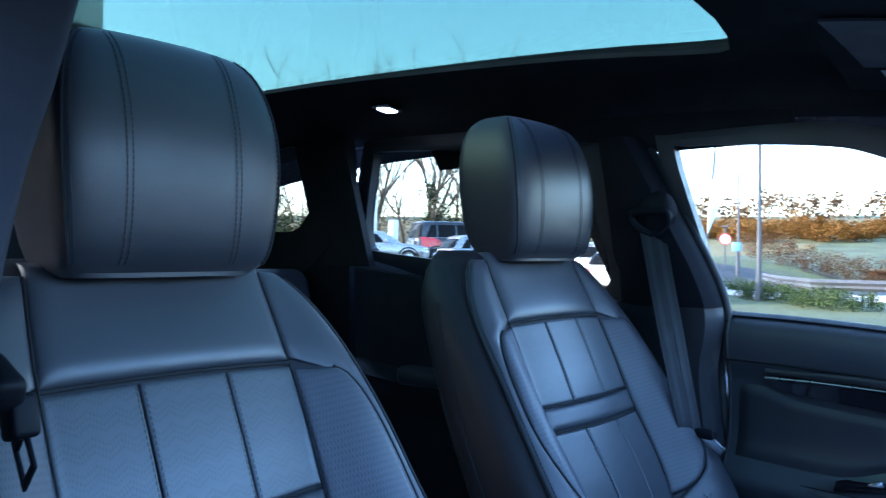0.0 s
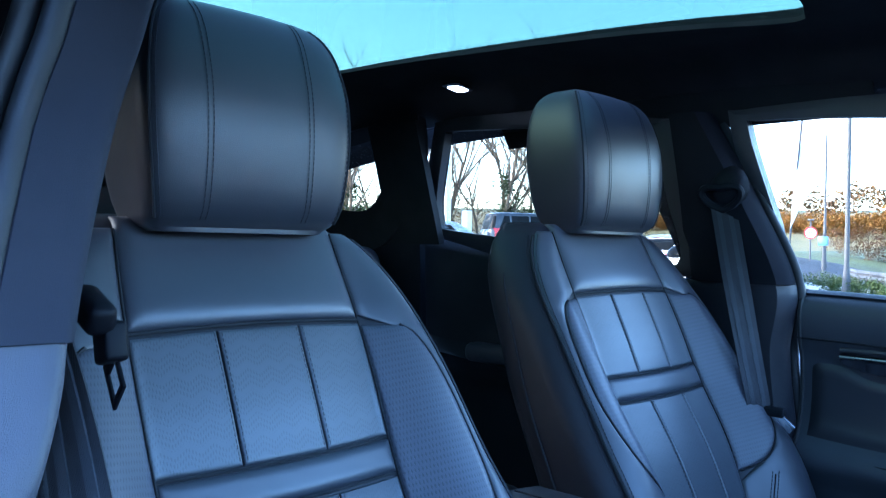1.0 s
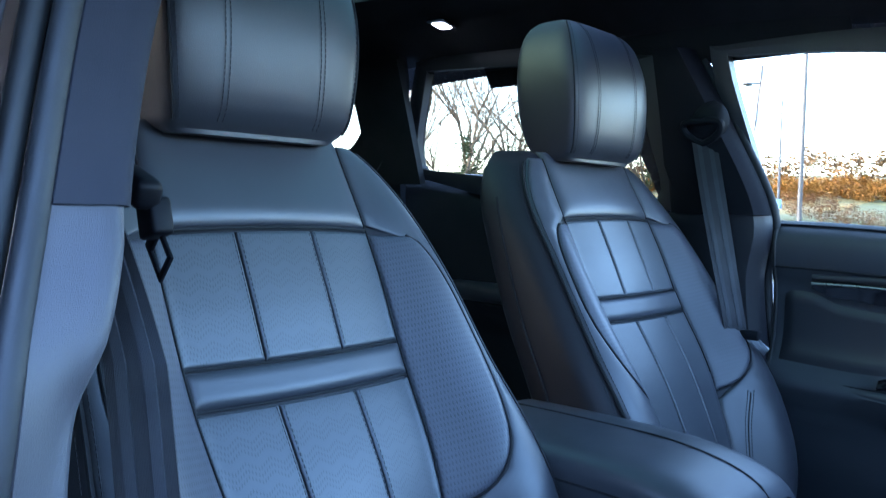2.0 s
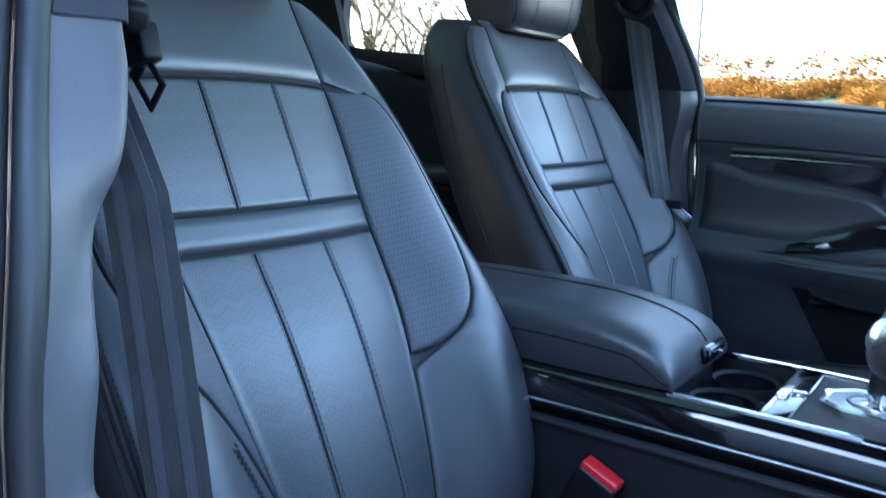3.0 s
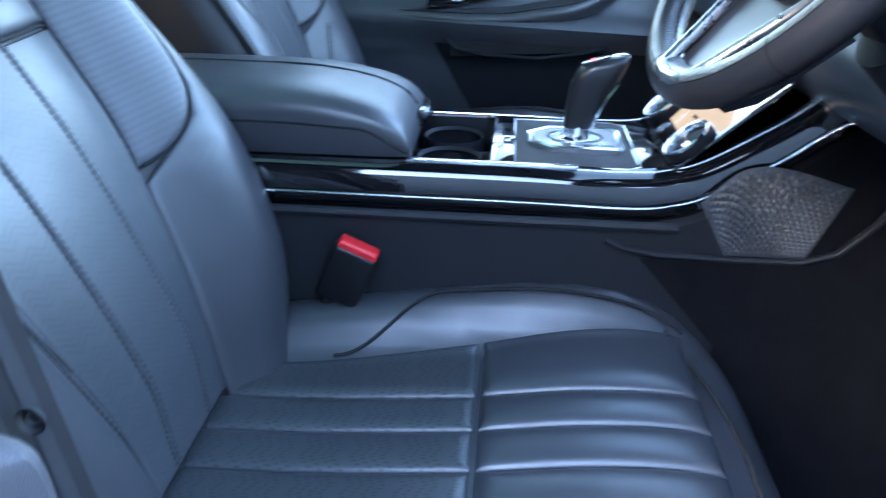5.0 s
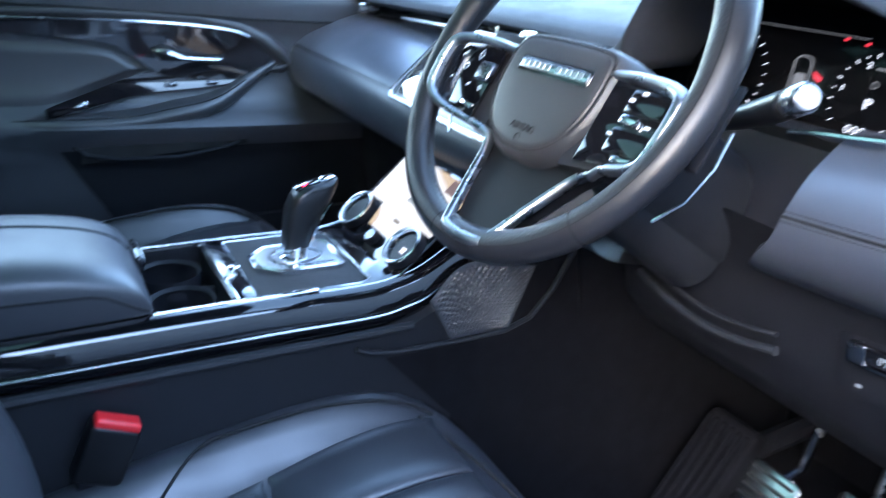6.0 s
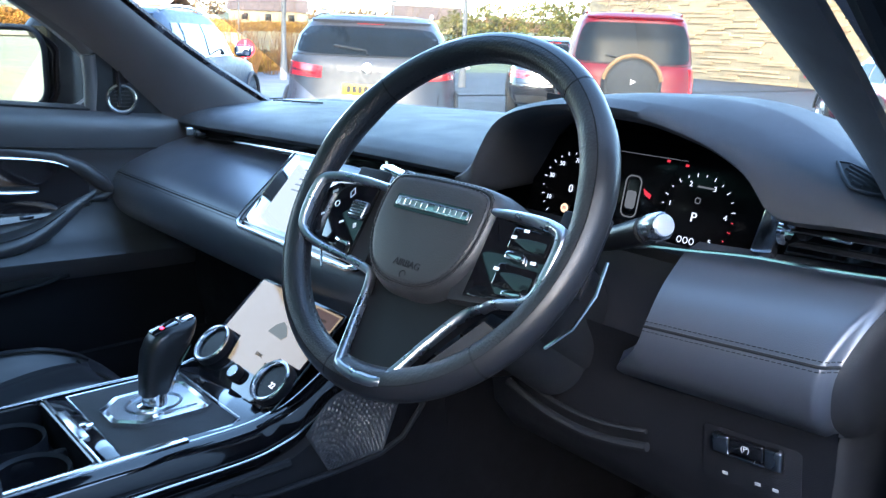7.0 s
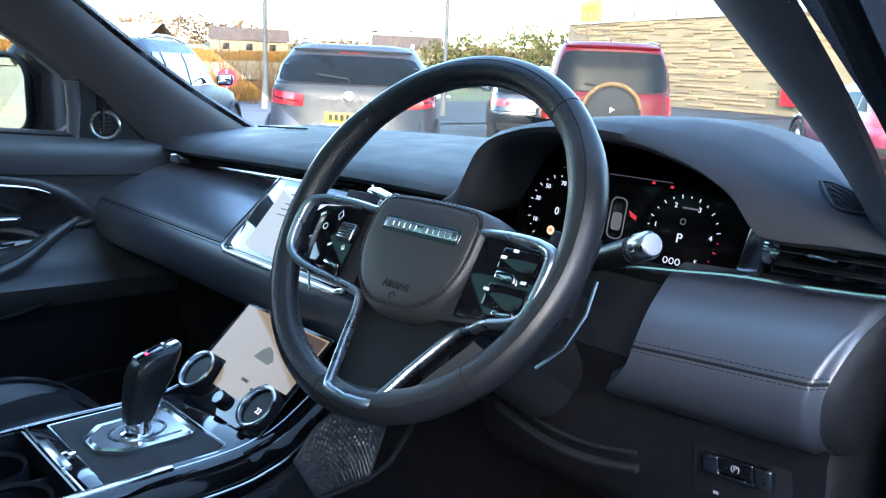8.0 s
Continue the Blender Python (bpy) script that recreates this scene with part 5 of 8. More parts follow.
    for i, (x0, x1) in enumerate(((-0.006, 0.004), (-0.013, 0.011), (-0.020, 0.019), (-0.020, 0.016))):
        part("demister_slat", moved(box(((x0 + x1) / 2, -0.0105 + 0.0062 * i, 0.0025), (x1 - x0, 0.0018, 0.003), 0.0005, 1, m=pose(0, 0, 0, -25, 0, 0)), dv), DASHTOP, d)
    # side vent
    part("side_vent_well", plate([(0, 0), (0.135, 0.012), (0.135, 0.052), (0.012, 0.048)], 0.003, 0.0, m=basis((0.592, 0.772, 1.052), (1, -0.12, 0), (0, 0, 1))), GLOSS, d)
    for i in range(2):
        part("side_vent_slat", box((0.660, 0.757, 1.068 + 0.0135 * i), (0.118, 0.020, 0.0014), 0.0005, 1, m=pose(0, 0, 0, 4, -3, -7)), PLASTIC, d)
    part("side_vent_tab", box((0.648, 0.744, 1.0805), (0.026, 0.006, 0.003), 0.0012, 2), BRIGHT, d)
    part("vent_wheel", lathe([(0.010, -0.004), (0.0135, -0.002), (0.0135, 0.002), (0.010, 0.004)], 24, basis((0.598, 0.750, 1.078), (0, 1, 0), (0, 0, 1))), BRIGHT, d)
    part("vent_pillar", box((0.579, 0.764, 1.073), (0.022, 0.018, 0.056), 0.004, 2, m=pose(0, 0, 0, 0, 12, 0)), DARKCHROME, d, "satin metal vent pillar")
    return d


dashboard()


DISPLAY = mat("display_glass", (0.004, 0.004, 0.005), 0.12, spec=0.15, vary=0.02, gloss_vary=0.01)


def instruments():
    """The digital instrument display in its hood."""
    d = thing("instrument_display", "dark digital instrument display with two lit dials", "display")
    m = basis((0.372, 0.845, 1.055), (1, 0, 0), (0, 0.17, 1))
    part("screen", plate([(-0.165, -0.065), (0.185, -0.065), (0.192, 0.01), (0.165, 0.075), (-0.10, 0.085), (-0.165, 0.05)], 0.004, 0.001, m=m), DISPLAY, d, "black glass screen")
    white, red, amber, green, dim = glow("lit_white", (0.9, 0.92, 1.0), 0.034), glow("lit_red", (1.0, 0.05, 0.08), 0.024), glow("lit_amber", (1.0, 0.6, 0.35), 0.05), glow("lit_green", (0.1, 0.8, 0.5), 0.04), glow("lit_grey", (0.5, 0.5, 0.52), 0.009)

    def dial(cx, cy, r, a0, a1, marks, numbers, hot):
        for i in range(marks):
            a = radians(lerp(a0, a1, i / (marks - 1)))
            p = m @ Vector((cx + r * math.cos(a), cy + r * math.sin(a), 0.0052))
            part("dial_mark", moved(box((0, 0, 0), (0.0022 if i % 2 else 0.0042, 0.0009, 0.0006), 0.0, 1), Matrix.Translation(p) @ m.to_3x3().to_4x4() @ pose(0, 0, 0, 0, 0, math.degrees(a))), red if i >= hot else white, d)
        for k, t in numbers:
            a = radians(k)
            words(t, 0.0082, m @ pose(cx + (r - 0.009) * math.cos(a), cy + (r - 0.009) * math.sin(a), 0.0055), white, d, name="dial_number")
    dial(0.083, 0.0, 0.045, 215, -45, 19, ((168, "1"), (112, "2"), (62, "3"), (4, "4"), (-50, "5")), 15)
    dial(-0.098, 0.0, 0.046, 225, -40, 19, ((205, "10"), (160, "30"), (125, "50"), (85, "70")), 99)
    words("P", 0.0155, m @ pose(0.081, -0.004, 0.0055), white, d, name="gear_sign")
    words("0", 0.014, m @ pose(-0.098, 0.0, 0.0055), white, d, name="speed_sign")
    part("limit_sign", moved(lathe([(0.0, 0.0008), (0.0058, 0.0006), (0.006, 0.0)], 24), m @ pose(-0.103, -0.026, 0.0048)), amber, d)
    words("20", 0.006, m @ pose(-0.103, -0.026, 0.0062), red, d, name="limit_number")
    # parking picture between the dials: a car from above
    part("car_picture", moved(tube([(x, y, 0) for x, y in rounded(0.022, 0.05, 0.008, 5)], 0.0009, 5, closed=True), m @ pose(-0.006, 0.006, 0.0055)), dim, d)
    part("car_picture_roof", plate(rounded(0.014, 0.022, 0.004, 4), 0.0006, 0.0, m=m @ pose(-0.006, 0.002, 0.005)), dim, d)
    part("warning_wedge", plate([(0, 0), (0.012, -0.006), (0.011, -0.011), (0.003, -0.007)], 0.0006, 0.0, m=m @ pose(0.009, 0.018, 0.005)), red, d)
    for x, y, mm in ((0.035, 0.055, red), (0.060, 0.053, red), (0.165, 0.003, red), (0.165, -0.010, red), (0.048, -0.048, green), (0.061, -0.053, dim), (0.075, -0.053, dim), (0.094, -0.056, red), (0.108, -0.052, red)):
        part("warning_lamp", moved(box((0, 0, 0), (0.0042, 0.0028, 0.0006), 0.0, 1), m @ pose(x, y, 0.0052, 0, 0, 0)), mm, d)
    for i in range(3):
        part("belt_lamp", moved(tube([(0.0028 * math.cos(a), 0.0035 * math.sin(a), 0) for a in [2 * math.pi * k / 10 for k in range(10)]], 0.0006, 4, closed=True), m @ pose(0.069 + 0.0078 * i, -0.031, 0.0055)), white, d)
    part("gear_lamp", moved(tube([(x, y, 0) for x, y in rounded(0.006, 0.006, 0.002, 3)], 0.0006, 4, closed=True), m @ pose(0.082, 0.016, 0.0055)), dim, d)
    part("scale_note", moved(box((0, 0, 0), (0.020, 0.002, 0.0004), 0.0, 1), m @ pose(0.088, 0.032, 0.0052)), dim, d)
    part("status_line", moved(box((0, 0, 0), (0.16, 0.0006, 0.0004), 0.0, 1), m @ pose(-0.02, 0.058, 0.0052)), dim, d)
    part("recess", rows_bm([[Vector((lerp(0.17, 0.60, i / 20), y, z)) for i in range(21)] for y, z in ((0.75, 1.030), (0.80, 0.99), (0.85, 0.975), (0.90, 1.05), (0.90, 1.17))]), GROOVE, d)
    return d


instruments()


def touchscreen():
    s = thing("touchscreen", "tilted central touchscreen with satin chrome surround", "screen")
    m = basis((-0.028, 0.653, 1.000), (1, 0, 0), (0, 0.89, 1))
    part("housing", plate(rounded(0.30, 0.145, 0.012, 5), 0.012, 0.003, m=m @ pose(0, 0, -0.012)), GLOSS, s)
    part("glass", plate(rounded(0.288, 0.132, 0.008, 5), 0.002, 0.0005, m=m @ pose(0, 0, 0.0005)), mat("dark_mirror_glass", (0.03, 0.032, 0.035), 0.03, spec=1.0, coat=1.0, vary=0.02, gloss_vary=0.01), s, "reflective dark screen glass")
    page = glow("pale_page", (0.86, 0.93, 1.0), 0.025, 0.03)
    pg = part("display_page", plate(rounded(0.235, 0.118, 0.003, 3, cx=0.012), 0.0004, 0.0, m=m @ pose(0, 0, 0.0027)), page, s, "pale lit display page")
    ink = glow("page_grey", (0.55, 0.62, 0.70), 0.013)
    for y, x, w in ((0.045, -0.06, 0.05), (0.028, -0.05, 0.07), (0.018, -0.055, 0.06), (0.008, -0.06, 0.05)):
        part("text_bar", moved(box((x, y, 0.0033), (w * 0.8, 0.0022, 0.0003), 0.0, 1), m), ink, pg)
    part("surround", moved(tube([(-0.135, 0.07, 0.0), (-0.158, -0.05, 0.002), (-0.156, -0.068, 0.003), (-0.14, -0.075, 0.003), (0.14, -0.075, 0.003), (0.155, -0.068, 0.003), (0.156, -0.05, 0.002)], 0.0038, 8), m), CHROME, s, "satin chrome surround")
    part("bracket", box((-0.028, 0.705, 0.985), (0.2, 0.06, 0.06), 0.01), PLASTIC, s)
    return s


touchscreen()


# ---- steering wheel ----
def steering_wheel():
    w = thing("steering_wheel", "black leather steering wheel with satin metal spokes", "steering wheel")
    T = radians(32)
    m = basis((0.365, 0.515, 1.0835), (1, 0.0587, 0), (0, math.sin(T), math.cos(T)))
    R, THICK, DEEP = 0.1725, 0.0152, 0.0145

    def ring(a, b):
        """A point of the rim: a round the wheel, b round its grip; b = 90 degrees faces the driver."""
        fat = 1.0 + 0.12 * math.exp(-((math.cos(a - radians(22)) - 1) / 0.03) ** 2) + 0.12 * math.exp(-((math.cos(a - radians(158)) - 1) / 0.03) ** 2)
        return Vector(((R + THICK * fat * math.cos(b)) * math.cos(a), (R + THICK * fat * math.cos(b)) * math.sin(a), DEEP * fat * math.sin(b)))
    grip_a = mat("wheel_leather", (0.010, 0.0105, 0.013), 0.36, spec=0.38, bump=0.10, scale=1200, kind="grain", vary=0.1)
    grip_b = mat("wheel_perforated_leather", (0.013, 0.013, 0.015), 0.40, spec=0.45, bump=0.45, scale=440, kind="grain", vary=0.1)
    grip_b.node_tree.nodes["Bump"].inputs["Distance"].default_value = 0.0006
    cuts = (51, 138, 262, 317, 411)
    for i, (a0, a1) in enumerate(zip(cuts, cuts[1:])):
        n = max(6, int((a1 - a0) / 3))
        for b0, b1, g in ((-112, 71, grip_a), (75, 248, grip_b)):
            rows = [[ring(radians(lerp(a0 + 0.3, a1 - 0.3, k / n)), radians(lerp(b0, b1, j / 12))) for j in range(13)] for k in range(n + 1)]
            part("rim_section", moved(rows_bm(rows), m), g, w, "pierced leather grip" if g is grip_b else "smooth leather grip")
    part("rim_core", moved(tube([(R * math.cos(a), R * math.sin(a), 0) for a in [2 * math.pi * k / 96 for k in range(96)]], 0.0137, 16, closed=True), m), GROOVE, w)
    part("rim_stitching", moved(dashes([ring(2 * math.pi * k / 180, math.pi * 0.97) for k in range(181)], 0.004, 0.003, 0.0009), m), STITCH, w)
    # hub: a stitched shield on a rounded shell
    def shield(k, dy=0.0):
        return [(0.004 + s * x * k, (y + 0.028) * k - 0.028 + dy) for s, pts in ((1, ((0.0, 0.0285), (0.030, 0.0282), (0.056, 0.0255), (0.0655, 0.018), (0.0685, 0.002), (0.067, -0.028), (0.058, -0.052), (0.043, -0.070), (0.022, -0.0795), (0.0, -0.081))),
                                                                              (-1, ((0.022, -0.0795), (0.043, -0.070), (0.058, -0.052), (0.067, -0.028), (0.0685, 0.002), (0.0655, 0.018), (0.056, 0.0255), (0.030, 0.0282)))) for x, y in pts]
    outline = loop_of(shield(1.0), 3)
    HUBLEATHER = mat("hub_leather", (0.020, 0.020, 0.022), 0.42, spec=0.5, bump=0.18, scale=700, kind="grain", vary=0.08, gloss_vary=0.03)
    def scaled(k, z, dy=0.0):
        return [(0.004 + (x - 0.004) * k, (y + 0.028) * k - 0.028 + dy, z) for x, y in outline]
    shell = [scaled(1.16, -0.060, -0.004), scaled(1.17, -0.040, -0.003), scaled(1.14, -0.022, -0.002), scaled(1.08, -0.008, -0.001), scaled(1.03, -0.002), scaled(0.985, 0.0), scaled(0.96, -0.0004)]
    hp = part("hub", moved(rows_bm(shell, closed_u=True, caps=True), m), HUBLEATHER, w)
    part("hub_pad", moved(rows_bm([scaled(0.955, -0.001), scaled(0.945, 0.0010), scaled(0.92, 0.0022), scaled(0.85, 0.0030), scaled(0.5, 0.0036), scaled(0.05, 0.0038)], closed_u=True, caps=True), m), HUBLEATHER, hp, "dark grey grained hub pad")
    part("hub_seam", moved(tube([p for p in scaled(0.962, -0.0002)], 0.0011, 5, closed=True), m), GROOVE, hp)
    ring_s = scaled(1.0, 0.0004)
    part("hub_stitching", moved(joined(dashes(ring_s + ring_s[:1], 0.0036, 0.0018, 0.0006), dashes(scaled(0.93, 0.0024) + scaled(0.93, 0.0024)[:1], 0.0036, 0.0018, 0.0006)), m), STITCH, hp)
    part("badge_recess", plate(rounded(0.099, 0.0155, 0.003, 3, 0.0065, -0.003), 0.0012, 0.0004, 1, m=m @ pose(0, 0, 0.0030)), GLOSS, hp)
    part("badge_plate", plate(rounded(0.0925, 0.0092, 0.0015, 3, 0.0065, -0.003), 0.0022, 0.0006, 2, m=m @ pose(0, 0, 0.0036)), CHROME, hp, "bright metal name plate")
    part("badge_mark", moved(joined(*[box((0.0065 - 0.0375 + 0.0075 * i, -0.003, 0.0060), (0.0052, 0.0052, 0.0005), 0.0, 1) for i in (0, 1, 2, 3, 4, 6, 7, 8, 9, 10)]), m), mat("etched_metal", (0.42, 0.43, 0.44), 0.35, metal=1.0, vary=0.03), hp)
    words("AIRBAG", 0.0098, m @ pose(0.007, -0.0605, 0.0038), GROOVE, hp, name="airbag_sign")
    part("airbag_picture", moved(tube([(0.0035 * math.cos(a), 0.0035 * math.sin(a), 0) for a in [2 * math.pi * k / 12 for k in range(9)]], 0.0006, 4), m @ pose(0.007, -0.0705, 0.0036)), GROOVE, hp)
    # spokes
    SATIN = mat("satin_spoke_metal", (0.42, 0.43, 0.45), 0.30, metal=1.0, vary=0.05, big=20)

    def strap(pts, half, high):
        """A flat metal strap with softened edges along points in the wheel's plane."""
        f = [curve_of(*[(i, p[k]) for i, p in enumerate(pts)]) for k in range(4)]
        steps = [i / 6 for i in range(6 * (len(pts) - 1) + 1)]
        line = [Vector((f[0](t), f[1](t), f[2](t))) for t in steps]
        rows = []
        for i, p in enumerate(line):
            d = (line[min(i + 1, len(line) - 1)] - line[max(i - 1, 0)]).normalized()
            n = Vector((-d.y, d.x, 0)).normalized()
            h = half * f[3](steps[i])
            rows.append([p + n * h * u + Vector((0, 0, high * v)) for u, v in ((-1, -1.2), (-1, 0.0), (-0.82, 0.45), (-0.45, 0.85), (0, 1), (0.45, 0.85), (0.82, 0.45), (1, 0.0), (1, -1.2))])
        return rows_bm(rows, closed_u=True, caps=True)
    for s in (-1, 1):
        f = lambda pts: [(s * x, y) for x, y in pts]
        part("spoke", moved(rows_bm([[(s * x * k, y * k - 0.005, z) for x, y in ((0.060, 0.018), (0.110, 0.014), (0.146, 0.009), (0.158, -0.005), (0.154, -0.050), (0.146, -0.060), (0.100, -0.068), (0.060, -0.074))] for z, k in ((-0.034, 0.98), (-0.016, 1.0), (-0.008, 0.97))], closed_u=True, caps=True), m), SOFT, w)
        panel = [(0.078, 0.006), (0.140, 0.002), (0.153, -0.008), (0.150, -0.052), (0.142, -0.060), (0.078, -0.070)]
        bp = part("button_panel", plate(f(panel), 0.005, 0.0018, 2, m=m @ pose(0, 0, -0.006)), GLOSS, w, "gloss black button panel")
        # one strap runs round the button panel, in to the knee and down to the flat foot of the V
        trim = [(s * x, y, z, k) for x, y, z, k in ((0.066, 0.0090, -0.004, 0.85), (0.105, 0.0100, 0.000, 0.95), (0.143, 0.0060, 0.005, 1.1), (0.1585, -0.006, 0.009, 1.2), (0.1570, -0.048, 0.009, 1.2), (0.1450, -0.0620, 0.006, 1.0), (0.115, -0.0690, 0.000, 0.9))]
        trim += [(s * x + c, y, z, k) for x, c, y, z, k in ((0.0785, 0.022, -0.0740, -0.008, 0.9), (0.0630, 0.019, -0.0850, -0.010, 0.9), (0.0470, 0.015, -0.1220, -0.002, 0.95), (0.0320, 0.0155, -0.1600, 0.009, 1.05), (0.0240, 0.016, -0.1685, 0.013, 1.1), (0.0, 0.016, -0.1715, 0.014, 1.15))]
        part("spoke_trim", moved(strap(trim, 0.0046, 0.0040), m), SATIN, w, "satin metal spoke trim")
        part("spoke_button", moved(box((s * (0.093 if s < 0 else 0.128), -0.0575, 0.0), (0.020, 0.005, 0.004), 0.0015, 2, m=pose(0, 0, 0, 0, 0, s * 8)), m), BRIGHT, bp)
        part("paddle_edge", moved(tube([(s * 0.176, 0.0, -0.040), (s * 0.178, -0.030, -0.040), (s * 0.170, -0.062, -0.040), (s * 0.152, -0.085, -0.040)], 0.0016, 6), m), CHROME, w, "bright edge of the shift paddle")
        part("shift_paddle", moved(box((s * 0.140, 0.0, -0.042), (0.05, 0.075, 0.005), 0.002, 2), m), PLASTIC, w)
        if s < 0:
            part("thumb_wheel", moved(box((-0.0895, -0.0225, 0.000), (0.0225, 0.020, 0.008), 0.003, 3), m), DARKCHROME, bp)
            part("thumb_ribs", joined(*[moved(box((-0.0895, -0.0300 + 0.0030 * i, 0.0042), (0.0195, 0.0012, 0.001), 0.0, 1), m) for i in range(6)]), GROOVE, bp)
            for x, y, c, d in ((-0.138, -0.0085, 0.0075, 0.0030), (-0.141, -0.0355, 0.005, 0.0022), (-0.108, -0.0385, 0.006, 0.0022), (-0.087, -0.0385, 0.0045, 0.0050)):
                part("button_sign", moved(box((x, y, -0.0006), (c, d, 0.0005), 0.0, 1, m=pose(0, 0, 0, 0, 0, 30)), m), WHITE_INK, bp)
            part("button_sign", moved(tube([(-0.1265 + 0.0032 * math.cos(a), -0.0210 + 0.0032 * math.sin(a), -0.0008) for a in [2 * math.pi * k / 14 for k in range(14)]], 0.0007, 4, closed=True), m), WHITE_INK, bp)
            part("button_sign", moved(tube([(-0.111 + x, -0.0060 + y, -0.0008) for x, y in ((0, 0.0055), (0.0036, 0), (0, -0.0055), (-0.0036, 0))], 0.0007, 4, closed=True), m), WHITE_INK, bp)
        else:
            part("button", moved(box((0.124, -0.0100, -0.0005), (0.040, 0.020, 0.004), 0.002, 2), m), GLOSS, bp)
            part("button", moved(box((0.124, -0.0440, -0.0005), (0.040, 0.022, 0.004), 0.002, 2), m), GLOSS, bp)
            part("toggle", moved(box((0.118, -0.0265, 0.002), (0.019, 0.0075, 0.007), 0.002, 2), m), BRIGHT, bp)
            for x, y in ((0.108, -0.0095), (0.137, -0.0275), (0.104, -0.0400), (0.118, -0.002)):
                part("button_sign", moved(box((x, y, 0.0017), (0.0055, 0.0028, 0.0005), 0.0, 1), m), WHITE_INK, bp)
    part("lower_spoke", moved(rows_bm([[(x, y, z + dz) for x, y, z in ((-0.056, -0.072, -0.016), (0.096, -0.072, -0.016), (0.080, -0.086, -0.017), (0.061, -0.122, -0.009), (0.046, -0.158, 0.001), (0.034, -0.167, 0.004), (0.000, -0.167, 0.004), (-0.014, -0.158, 0.001), (-0.031, -0.122, -0.009), (-0.042, -0.086, -0.017))] for dz in (-0.014, 0.0)], closed_u=True, caps=True), m), GLOSSY_PLASTIC, w, "smooth black lower spoke")
    part("lower_rib", moved(rows_bm([[(x, y, z) for x, y, z in ((0.102, -0.084, zz), (0.114, -0.088, zz - 0.006), (0.078, -0.150, zz), (0.054, -0.168, zz + 0.004), (0.050, -0.160, zz + 0.006))] for zz in (-0.030, -0.014)], closed_u=True, caps=True), m), SOFT, w, "dark plastic web of the lower spoke")
    # column and shroud
    part("column_shroud", moved(rows_bm([[(x * k * 0.98, y * k, z) for x, y in rounded(0.108, 0.112, 0.042, 5, 0, -0.012)] for z, k in ((-0.045, 0.86), (-0.055, 0.98), (-0.10, 1.02), (-0.20, 1.08), (-0.30, 1.12))], closed_u=True, caps=True), m), SOFT, w, "black steering column shroud")
    part("lower_shroud", moved(rows_bm([[(x * k, y * k - 0.05 * k, z) for x, y in rounded(0.085, 0.105, 0.04, 5)] for z, k in ((-0.09, 0.5), (-0.11, 0.85), (-0.18, 0.98), (-0.30, 1.05))], closed_u=True, caps=True), m), SOFT, w)
    # stalks
    stalk = [Vector((0.430, 0.662, 1.042)), Vector((0.470, 0.650, 1.055)), Vector((0.500, 0.638, 1.067)), Vector((0.527, 0.628, 1.079))]
    st = part("stalk", tube(stalk, [0.010, 0.011, 0.0125, 0.0127], 20), GLOSSY_PLASTIC, w, "control stalk with bright tip")
    part("stalk_collar", tube([Vector((0.527, 0.628, 1.079)), Vector((0.531, 0.6265, 1.0808))], [0.0122, 0.0122], 24), GROOVE, st)
    tip = mat("satin_tip", (0.55, 0.56, 0.58), 0.28, metal=1.0, vary=0.03)
    part("stalk_tip", tube([Vector((0.531, 0.6265, 1.0808)), Vector((0.5325, 0.626, 1.0815)), Vector((0.548, 0.6200, 1.0885)), Vector((0.5505, 0.619, 1.0896))], [0.0118, 0.0127, 0.0127, 0.0108], 28), tip, st, "bright metal stalk tip")
    part("stalk_end", tube([Vector((0.5495, 0.6194, 1.0892)), Vector((0.5520, 0.6184, 1.0903)), Vector((0.5530, 0.6180, 1.0907))], [0.0098, 0.0096, 0.0070], 24), mat("pale_button", (0.42, 0.45, 0.52), 0.35, metal=0.3, vary=0.03), st, "pale push button in the stalk end")
    for k in range(9):
        a = 2 * math.pi * k / 9
        part("stalk_rib", tube([Vector((0.533, 0.626, 1.0815)) + Vector((-0.35 * math.cos(a), -0.10 * math.cos(a) + 0.94 * math.sin(a), 0.82 * math.cos(a) + 0.33 * math.sin(a))).normalized() * 0.0122, Vector((0.540, 0.623, 1.085)) + Vector((-0.35 * math.cos(a), -0.10 * math.cos(a) + 0.94 * math.sin(a), 0.82 * math.cos(a) + 0.33 * math.sin(a))).normalized() * 0.0122], 0.0011, 5), DARKCHROME, st)
    st2 = part("stalk", tube([Vector((0.30, 0.60, 1.07)), Vector((0.255, 0.602, 1.077)), Vector((0.227, 0.600, 1.082))], [0.009, 0.0095, 0.009], 12), SOFT, w, "control stalk with bright tip")
    part("stalk_tip", tube([Vector((0.226, 0.600, 1.082)), Vector((0.200, 0.598, 1.087)), Vector((0.190, 0.597, 1.088))], [0.0085, 0.0100, 0.0070], 20, flat=0.6), BRIGHT, st2, "bright metal stalk tip")
    return w


steering_wheel()


